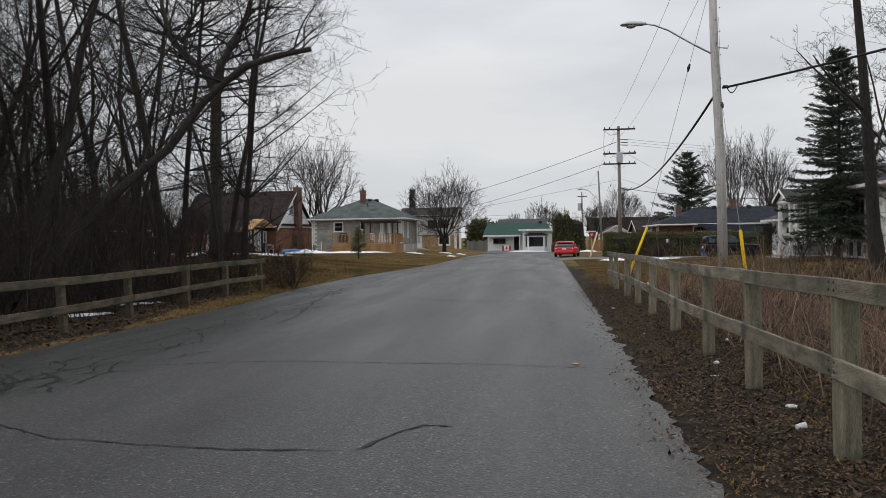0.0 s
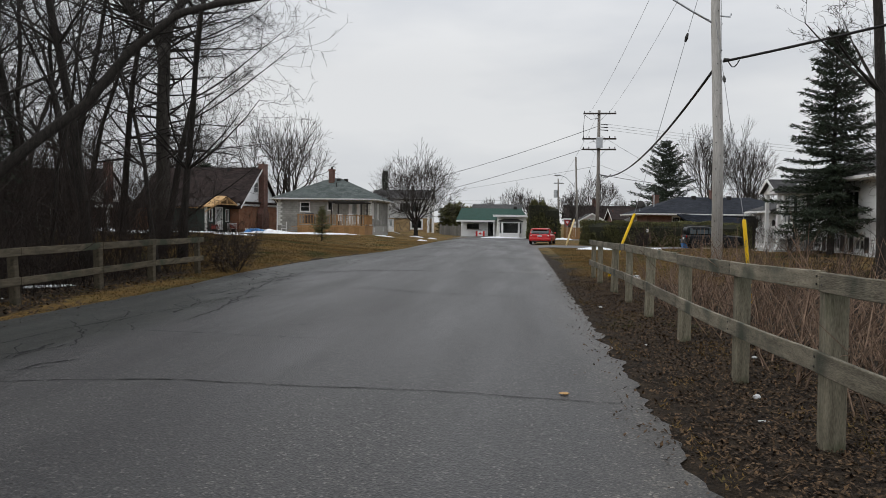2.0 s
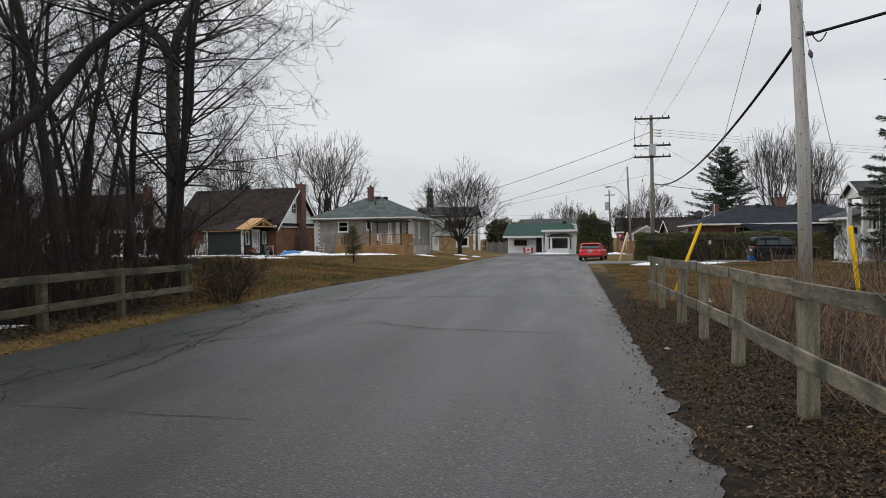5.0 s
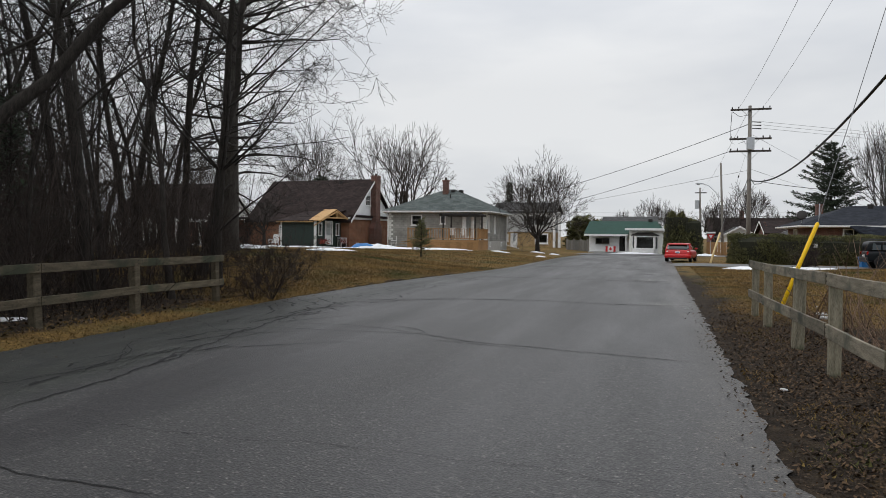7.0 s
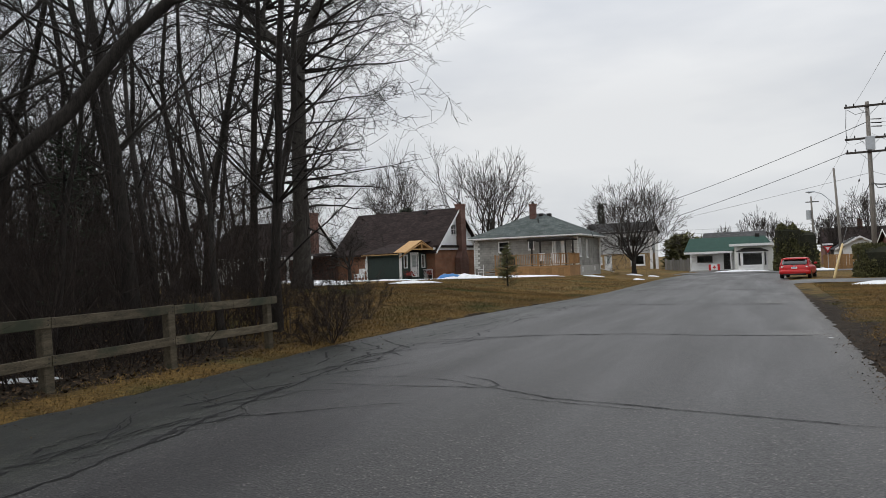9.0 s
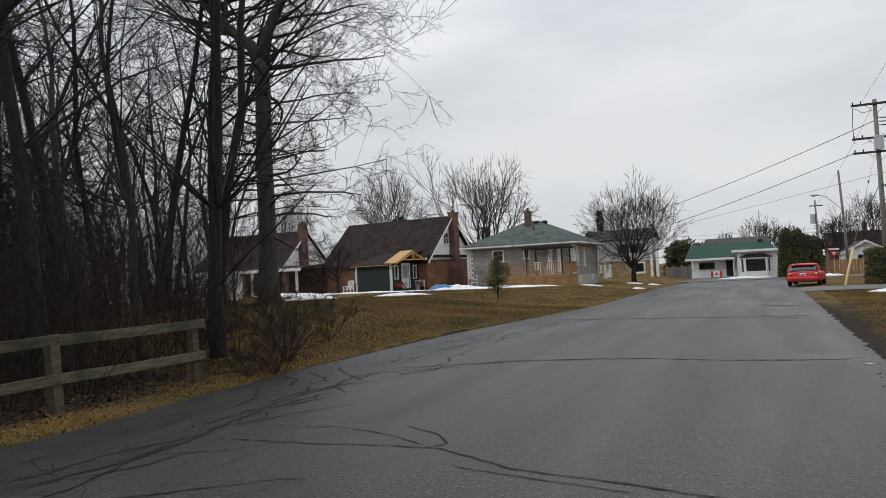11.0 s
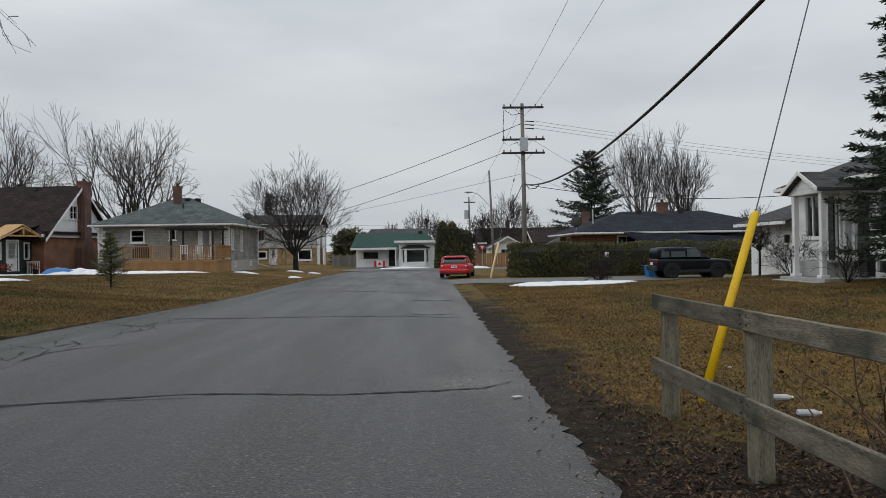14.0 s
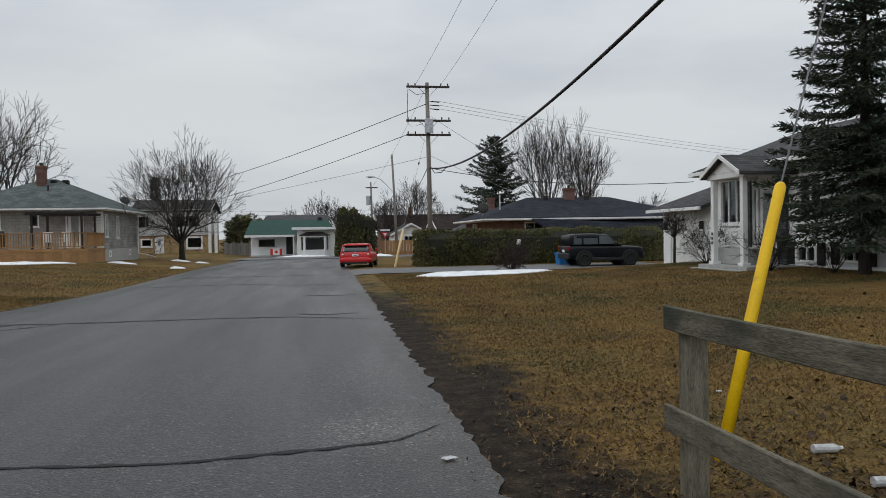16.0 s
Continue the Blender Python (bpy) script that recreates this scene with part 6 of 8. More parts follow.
def bay_house():
    zb = road_z(98) - 0.02
    h = thing("house", (-7.9, 98.0, zb), "white bungalow with green metal roof and bay window", "house")
    # wing with the bay window
    k = 4.85
    s = four_walls(h, k, -1.2, k + 4.45, 6, -0.2, 2.85, M_CREAM, {"s": [(0.5, 3.2, 0.55, 2.2)]})
    strip_box("flat_fascia", h, Side(k, -1.2, 1, 0), -0.5, 4.8, 2.86, 3.12, -0.4, 0.55, M_WHITE)
    bay = part("bay", prism(bmesh.new(), [(k + 0.35, -1.2), (k + 0.75, -1.75), (k + 2.95, -1.75), (k + 3.35, -1.2)], 'z', 0.05, 0.6), M_WHITE, h)
    part("bay_roof", slab([[(k + 0.2, -1.2, 2.3), (k + 0.65, -1.9, 2.3), (k + 1.0, -1.2, 2.62)], [(k + 0.65, -1.9, 2.3), (k + 3.05, -1.9, 2.3), (k + 2.7, -1.2, 2.62), (k + 1.0, -1.2, 2.62)], [(k + 3.05, -1.9, 2.3), (k + 3.5, -1.2, 2.3), (k + 2.7, -1.2, 2.62)]], 0.08), M_DARK, bay)
    window(h, Side(k + 0.75, -1.75, 1, 0), 0, 2.2, 0.602, 2.2, 1, 1, frame=0.14, sill=False)
    ln = math.hypot(0.4, 0.55)
    window(h, Side(k + 0.35, -1.2, 0.4 / ln, -0.55 / ln), 0.04, ln - 0.06, 0.602, 2.2, 1, 1, frame=0.08, sill=False)
    window(h, Side(k + 2.95, -1.75, 0.4 / ln, 0.55 / ln), 0.06, ln - 0.04, 0.602, 2.2, 1, 1, frame=0.08, sill=False)
    # long wing with a veranda
    s2 = four_walls(h, 0, 0.9, k - 0.02, 7, -0.2, 2.5, M_SIDING, {"s": [(0.7, 2.4, 1.15, 1.9), (3.6, 4.35, 0.25, 2.15)]}, board=0.2)
    window(h, s2["s"], 0.7, 2.4, 1.15, 1.9, 2, 1, mat=M_GREY_WOOD)
    door(h, s2["s"], 3.6, 4.35, 0.25, 2.15, M_DARK, [(3.75, 4.2, 0.6, 2.0)])
    a, b = -0.6, k + 4.4
    part("roof", slab([[(a, -0.7, 2.42), (b, -0.7, 2.42), (b - 1.2, 3.6, 4.05), (a + 0.3, 3.6, 4.05)], [(b, 8, 2.42), (a, 8, 2.42), (a + 0.3, 3.6, 4.05), (b - 1.2, 3.6, 4.05)]], 0.12), M_GREEN_ROOF, h, "green standing seam metal roof")
    for i in range(24):
        t = (i + 0.5) / 24
        part("roof_seam", tube(bmesh.new(), [(a + (b - a) * t, -0.68, 2.45), (a + 0.3 + (b - 1.5 - a) * t, 3.58, 4.06)], 0.011, 4), M_GREEN_ROOF, h)
    part("upper_roof", slab([[(1, 5, 3.95), (8.2, 5, 3.95), (8.2, 8.5, 4.75), (1, 8.5, 4.75)], [(8.2, 12, 3.95), (1, 12, 3.95), (1, 8.5, 4.75), (8.2, 8.5, 4.75)]], 0.15), M_SHINGLE_GREY, h)
    strip_box("fascia", h, Side(a, -0.7, 1, 0), 0, k + 0.4, 2.14, 2.38, -0.02, 0.03, M_WHITE)
    for x in (0.1, k - 0.4):
        part("veranda_post", soft_box(x - 0.06, -0.6, -0.1, x + 0.06, -0.48, 2.2), M_WHITE, h)
    part("veranda_floor", soft_box(-0.1, -0.65, -0.2, k - 0.05, 0.88, 0.2), M_CONCRETE, h)
    part("roof_vent", soft_box(7.0, 3.3, 3.9, 7.5, 3.8, 4.35, 0.05), M_DARK, h)
    part("interior_wall", box(bmesh.new(), 0.3, 4.5, 0, 9, 4.6, 2.5), M_ROOM, h)
    # right lean-to end
    strip_box("wall", h, Side(k + 4.47, -0.2, 1, 0), 0, 0.85, -0.2, 2.4, -3, 0, M_SIDING)
    fl = thing("flag_banner", (-5.25, 97.2, zb + 0.22), "red and white flag with a leaf on the veranda rail", "flag")
    for x, m in ((-0.6, M_SIGN_RED), (0.35, M_SIGN_RED)):
        part("red_band", soft_box(x, -0.03, 0.0, x + 0.25, 0.0, 0.68, 0.004), m, fl)
    part("white_field", soft_box(-0.348, -0.03, 0.0, 0.348, 0.0, 0.68, 0.004), M_WHITE, fl)
    leaf = [(0, 0.12), (0.04, 0.25), (0.2, 0.25), (0.15, 0.33), (0.2, 0.42), (0.08, 0.4), (0, 0.6), (-0.08, 0.4), (-0.2, 0.42), (-0.15, 0.33), (-0.2, 0.25), (-0.04, 0.25)]
    part("leaf", prism(bmesh.new(), leaf, 'y', -0.036, -0.0305), M_SIGN_RED, fl)


bay_house()


def dark_roof_house():
    """Low brick bungalow behind the cedar hedge."""
    h = thing("house", (11.2, 67.0, 0.1), "low red brick bungalow with slate-blue hipped roof", "house")
    s = four_walls(h, 0, 0, 14.0, 9.5, -0.3, 2.55, M_BRICK_DARK, {"s": [(2.2, 3.6, 1.1, 2.35)], "w": [(3, 4.5, 1.1, 2.35)]})
    window(h, s["s"], 2.2, 3.6, 1.1, 2.35, 2, 1, frame=0.1)
    window(h, s["w"], 3, 4.5, 1.1, 2.35, 2, 1)
    hip_roof(h, 0, 0, 14.0, 9.5, 2.62, 1.62, M_SHINGLE_BLUE, 0.8, 6.5)
    part("porch_roof", slab([[(3.6, -1.6, 1.75), (14.4, -1.6, 1.75), (14.4, 0.6, 2.9), (2.6, 0.6, 2.9), (2.4, -0.85, 2.6)]], 0.12), M_SHINGLE_BLUE, h)
    chimney(h, 6.9, 4.3, 3.5, 4.9, 0.75, 0.6, M_BRICK_DARK)
    for x in (5.0, 8.2):
        part("roof_vent", soft_box(x - 0.2, 3.9, 3.95, x + 0.2, 4.3, 4.35, 0.04), M_DARK, h)
    part("vent_pipe", tube(bmesh.new(), [(1.0, 2.0, 2.9), (1.0, 2.0, 4.3)], 0.05, 6), M_STEEL, h)
    part("interior_wall", box(bmesh.new(), 0.3, 4.5, 0, 13.7, 4.6, 2.5), M_ROOM, h)
    dish = thing("satellite_dish", (10.9, 68.6, 2.75), "dark satellite dish on a roof corner", "dish")
    bm = bmesh.new()
    bmesh.ops.create_uvsphere(bm, u_segments=12, v_segments=8, radius=0.4, matrix=Matrix.Translation((0, 0, 0.75)) @ Euler((radians(70), 0, radians(-20))).to_matrix().to_4x4() @ Matrix.Diagonal((1, 1, 0.2, 1)))
    part("reflector", bm, M_DARK, dish, smooth=True)
    part("mast", tube(bmesh.new(), [(0, 0.1, -0.1), (0, 0.05, 0.75)], 0.03, 6), M_STEEL, dish)


dark_roof_house()


def back_houses():
    for x, y, w, d, e, rise, wm, rm, al, lab in (
            (8.6, 112.0, 4.6, 7.0, 2.3, 1.5, M_SIDING, M_SHINGLE_GREY, 'y', "small white gabled garage behind the hedge"),
            (12.5, 98.0, 9.0, 8.0, 2.8, 1.5, M_BRICK_DARK, M_SHINGLE_BROWN, 'x', "brown-roofed bungalow behind the hedge"),
            (8.0, 125.0, 14.0, 8.0, 3.2, 2.2, M_BRICK_DARK, M_SHINGLE_BROWN, 'x', "distant brown-roofed brick house behind others"),
            (12.6, 82.0, 8.0, 7.0, 2.4, 1.9, M_GREY_WOOD, M_SHINGLE_GREY, 'y', "grey gabled house behind the hedge"),
            (-34.0, 100.0, 8.0, 7.0, 2.7, 1.8, M_BRICK_DARK, M_SHINGLE_GREY, 'x', "dark-roofed house between the bungalows"),
            (40.0, 70.0, 10.0, 8.0, 2.8, 1.8, M_SIDING, M_SHINGLE_GREY, 'x', "pale bungalow farther along")):
        z = gz(x, y)
        h = thing("house", (x, y, z), lab, "house")
        s = four_walls(h, 0, 0, w, d, -0.4, e, wm, {"s": [(w * 0.3, w * 0.3 + 1.2, 0.9, 2.0)]})
        window(h, s["s"], w * 0.3, w * 0.3 + 1.2, 0.9, 2.0, 2, 1)
        gable_roof(h, 0, 0, w, d, e - 0.12, rise, rm, al, 0.45)
        n = (d if al == 'x' else w)
        top = lambda q, n=n, e=e, rise=rise: (max(0.0, (q - e) / rise * n / 2), n - max(0.0, (q - e) / rise * n / 2))
        ends = (s["e"], s["w"]) if al == 'x' else (s["s"], s["n"])
        for k in ends:
            wall(h, k, 0, n, e, e + rise - 0.3, wm, (), board=0.2, top=top)
        if rise > 1.6:
            chimney(h, w * 0.35, d * 0.5, e, e + rise + 1.0, 0.6, 0.6, M_BRICK_DARK)
    f = thing("board_fence", (5.6, 94.0, road_z(94)), "pale brown board fence beside the far pole", "fence")
    for i in range(13):
        part("board", box(bmesh.new(), i * 0.3, 0, -0.1, i * 0.3 + 0.28, 0.03, 1.55), M_DECK, f)


back_houses()


def white_house():
    """White clapboard house with a garage, a raised portico and tall windows."""
    X = 15.5
    h = thing("house", (X, 50.9, 0.1), "white clapboard house with garage and pillared portico", "house")
    d = 17.5                       # runs towards smaller y
    W = Side(0, 0, 0, -1)          # garage front, u grows towards the portico
    gar = 4.3
    wall(h, W, 0, gar, -0.3, 2.62, M_SIDING, [(0.75, 3.1, 0.05, 2.05)], board=0.2)
    wall(h, Side(9, 0, -1, 0), 0.2, 8.8, -0.3, 2.62, M_SIDING, (), board=0.2)
    gd = part("garage_door", soft_box(0.06, -3.1, 0.0, 0.1, -0.75, 2.05, 0.005), M_WHITE, h)
    for i in range(4):
        for k in range(3):
            part("panel", soft_box(0.045, -3.02 + 0.77 * k, 0.08 + 0.5 * i, 0.058, -2.4 + 0.77 * k, 0.48 + 0.5 * i, 0.004), M_WHITE, gd)
    for a, b, c, e in ((0.65, 0.75, 0, 2.15), (3.1, 3.2, 0, 2.15), (0.75, 3.1, 2.05, 2.15)):
        strip_box("garage_trim", h, W, a, b, c, e, 0.022, 0.05, M_WHITE)
    for u in (0.42, 3.55):
        lamp = strip_box("wall_lamp", h, W, u - 0.07, u + 0.07, 1.6, 1.95, 0.06, 0.2, M_DARK)
        bm = bmesh.new()
        W.box(bm, u - 0.045, u + 0.045, 1.66, 1.88, 0.201, 0.206)
        part("lamp_glass", bm, M_GLASS, lamp)
    part("garage_roof", slab([[(-0.55, 0.5, 2.55), (-0.55, -gar, 2.55), (3.4, -gar, 3.85), (3.4, 0.5, 3.85)], [(8, -gar, 2.6), (8, 0.5, 2.6), (3.4, 0.5, 3.85), (3.4, -gar, 3.85)]], 0.14), M_SHINGLE_GREY, h)
    part("gutter", soft_box(-0.66, -gar + 0.02, 2.38, -0.555, 0.5, 2.52), M_WHITE, h)
    part("gable_wall", prism(bmesh.new(), [(-0.0, 2.6), (7.4, 2.6), (3.4, 3.72)], 'y', -0.1, 0.12), M_SIDING, h)
    # main block
    M = Side(0, -gar, 0, -1)
    e = 3.95
    big = (0.55, 2.15, 1.75, 3.5)
    low = [(0.75, 1.75, 0.4, 0.95), (5.1, 6.1, 0.45, 1.0), (7.2, 8.2, 0.5, 1.05), (9.6, 10.6, 0.5, 1.05)]
    ent = (2.7, 4.1, 0.95, 3.3)
    tall = [(5.2, 6.4, 1.9, 3.3), (8.6, 10.0, 1.9, 3.3)]
    wall(h, M, 0, 13.2, -0.3, e, M_SIDING, [big, ent, *low, *tall], board=0.2)
    wall(h, Side(0, -gar - 13.2, 1, 0), 0.2, 8.8, -0.3, e, M_SIDING, (), board=0.2)
    wall(h, Side(9, -gar, -1, 0), 0.2, 8.8, 2.0, e, M_SIDING, (), board=0.2)
    wall(h, Side(9, -gar - 13.2, 0, 1), 0, 17.5, -0.3, 2.6, M_SIDING, ())
    window(h, M, *big, 3, 1, frame=0.09)
    for q in low:
        window(h, M, *q, 2, 1, frame=0.07, sill=False)
    for q in low[1:]:
        for u in (q[0] - 0.42, q[1] + 0.06):
            sh = strip_box("shutter", h, M, u, u + 0.36, q[2] - 0.08, q[3] + 0.08, 0.025, 0.06, M_DARK)
            for i in range(6):
                zz = q[2] - 0.03 + i * 0.1
                bm = bmesh.new()
                M.box(bm, u + 0.04, u + 0.32, zz, zz + 0.07, 0.061, 0.07)
                part("louvre", bm, M_DARK, sh)
    for q in tall:
        window(h, M, *q, 2, 1, frame=0.08)
    door(h, M, 3.0, 3.8, 0.95, 3.05, M_WHITE, [(3.2, 3.6, 1.25, 2.9)])
    for a, b in ((2.7, 2.88), (3.92, 4.1)):
        strip_box("sidelight_frame", h, M, a, b, 0.95, 3.3, -0.1, -0.02, M_WHITE)
        strip_box("sidelight", h, M, a + 0.04, b - 0.04, 1.2, 3.0, -0.018, -0.008, M_GLASS)
    strip_box("stone_panel", h, M, 2.32, 2.66, 0.9, 3.85, 0.04, 0.1, M_STONE)
    strip_box("stone_panel", h, M, 2.66, 4.25, 3.34, 3.85, 0.04, 0.09, M_STONE)
    fan = [(-gar - 3.4 + 0.62 * math.cos(math.pi * k / 12), 3.12 + 0.5 * math.sin(math.pi * k / 12)) for k in range(13)]
    part("fanlight_arch", prism(bmesh.new(), fan, 'x', -0.12, -0.095), M_WHITE, h)
    strip_box("transom", h, M, 2.88, 3.92, 3.16, 3.3, -0.1, -0.02, M_WHITE)
    strip_box("stone_pilaster", h, M, 4.25, 4.75, -0.2, 3.3, 0.04, 0.14, M_STONE)
    part("interior_wall", box(bmesh.new(), 3.0, -17, 0, 3.1, -4.4, 3.9), M_ROOM, h)
    part("floor", box(bmesh.new(), 0.25, -17.2, -0.1, 8.7, -0.3, -0.02), M_ROOM, h)
    r = part("roof", slab([[(-0.7, -gar + 0.5, e - 0.05), (-0.7, -gar - 13.7, e - 0.05), (4.5, -gar - 13.7, e + 1.75), (4.5, -gar + 0.5, e + 1.75)], [(9.6, -gar - 13.7, e - 0.05), (9.6, -gar + 0.5, e - 0.05), (4.5, -gar + 0.5, e + 1.75), (4.5, -gar - 13.7, e + 1.75)]], 0.16), M_SHINGLE_GREY, h)
    part("gutter", soft_box(-0.82, -gar - 13.7, e - 0.24, -0.705, -gar + 0.5, e - 0.09), M_WHITE, r)
    part("soffit", soft_box(-0.7, -gar - 13.6, e - 0.26, -0.02, -gar + 0.45, e - 0.225), M_WHITE, r)
    part("gable_wall", prism(bmesh.new(), [(0, e), (9, e), (4.5, e + 1.55)], 'y', -gar - 0.2, -gar), M_SIDING, h)
    # portico: two pillars and a gabled roof
    y0, y1 = -7.45, -9.25
    for y in (y0, y1):
        c = part("pillar", soft_box(-1.90, y - 0.09, 0.45, -1.72, y + 0.09, 3.3, 0.012), M_WHITE, h, "square white pillar")
        part("pillar_base", soft_box(-1.96, y - 0.15, 0.34, -1.66, y + 0.15, 0.449, 0.01), M_WHITE, c)
    bars = [(-1.925, y0 - 0.05, 1.05 + 0.16 * i) for i in range(3)]
    for x, y, z in bars:
        part("number_bar", box(bmesh.new(), x - 0.004, y - 0.03, z, x, y + 0.06, z + 0.1), M_DARK, h)
    part("beam", soft_box(-1.95, y1 - 0.25, 3.302, -0.02, y1 + 0.02, 3.5), M_WHITE, h)
    part("beam", soft_box(-1.95, y0 - 0.02, 3.302, -0.02, y0 + 0.25, 3.5), M_WHITE, h)
    part("beam", soft_box(-1.95, y1 + 0.022, 3.304, -1.7, y0 - 0.022, 3.49), M_WHITE, h)
    ym = (y0 + y1) / 2
    part("portico_gable", prism(bmesh.new(), [(y1 - 0.1, 3.502), (y0 + 0.1, 3.502), (ym, 3.96)], 'x', -1.93, -1.85), M_SIDING, h)
    pr = part("portico_roof", slab([[(-2.15, y0 + 0.32, 3.46), (-2.15, ym, 4.12), (2.2, ym, 4.12), (2.2, y0 + 0.32, 3.46)], [(-2.15, ym, 4.12), (-2.15, y1 - 0.32, 3.46), (2.2, y1 - 0.32, 3.46), (2.2, ym, 4.12)]], 0.12), M_SHINGLE_GREY, h)
    for s in (y0 + 0.32, y1 - 0.32):
        part("bargeboard", prism(bmesh.new(), [(s, 3.48), (ym, 4.14), (ym, 4.0), (s, 3.34)], 'x', -2.19, -2.152), M_WHITE, pr)
    for i in range(3):
        part("step", soft_box(-2.75 + 0.32 * i, y1 - 0.6, -0.2, -0.03, y0 + 0.6, 0.12 + 0.11 * i, 0.01), M_CONCRETE, h)
    part("landing", soft_box(-1.5, -gar - 4.3, 0.35, -0.03, -gar - 2.5, 0.9, 0.01), M_CONCRETE, h)
    part("mailbox", soft_box(-0.16, -gar - 4.6, 1.9, -0.145, -gar - 4.4, 2.2, 0.004), M_DARK, h)
    part("vent_pipe", tube(bmesh.new(), [(0.6, -gar + 0.7, 2.85), (0.6, -gar + 0.7, 3.7)], 0.05, 6), M_WHITE, h)


white_house()


# ---- vehicles ----
def loft(bm, sections):
    """Joins closed rings with the same number of points."""
    rings = [[bm.verts.new(p) for p in s] for s in sections]
    n = len(rings[0])
    for a, b in zip(rings, rings[1:]):
        for k in range(n):
            bm.faces.new((a[k], a[(k + 1) % n], b[(k + 1) % n], b[k]))
    bm.faces.new(rings[0][::-1])
    bm.faces.new(rings[-1])
    return bm


def hull(stations, power=3.2, n=20):
    """A rounded body along y: stations of (y, half width, z low, z high)."""
    secs = []
    for y, hw, z0, z1 in stations:
        ring = []
        for k in range(n):
            a = 2 * math.pi * (k + 0.5) / n
            c, s = math.cos(a), math.sin(a)
            ring.append((hw * math.copysign(abs(c) ** (2 / power), c), y, (z0 + z1) / 2 + (z1 - z0) / 2 * math.copysign(abs(s) ** (2 / power), s)))
        secs.append(ring)
    return loft(bmesh.new(), secs)


def wheel(car, x, y, r, wd, spokes, rim_mat):
    s = 1 if x > 0 else -1
    bm = bmesh.new()
    prof = [(-wd / 2, r * 0.62), (-wd / 2, r * 0.93), (-wd * 0.36, r), (wd * 0.36, r), (wd / 2, r * 0.93), (wd / 2, r * 0.62)]
    n = 24
    rings = [[bm.verts.new((x + a * s, y + q * math.cos(2 * math.pi * k / n), r + q * math.sin(2 * math.pi * k / n))) for k in range(n)] for a, q in prof]
    for a, b in zip(rings, rings[1:] + rings[:1]):
        for k in range(n):
            bm.faces.new((a[k], a[(k + 1) % n], b[(k + 1) % n], b[k]))
    t = part("wheel", bm, M_BLACK, car, "black rubber tyre", smooth=True)
    bm = bmesh.new()
    for k in range(spokes):
        a = 2 * math.pi * k / spokes
        m = Matrix.Translation((x + s * wd * 0.36, y, r)) @ Euler((a, 0, 0)).to_matrix().to_4x4()
        g = bmesh.ops.create_cube(bm, size=1, matrix=m @ Matrix.Translation((0, 0, r * 0.32)) @ Matrix.Diagonal((0.03, r * 0.16, r * 0.6, 1)))
    tube(bm, [(x + s * wd * 0.2, y, r), (x + s * wd * 0.42, y, r)], [r * 0.14, r * 0.12], 10)
    part("rim", bm, rim_mat, t)
    part("brake_disc", tube(bmesh.new(), [(x + s * wd * 0.05, y, r), (x + s * wd * 0.14, y, r)], r * 0.62, 16), M_TRIM, t)


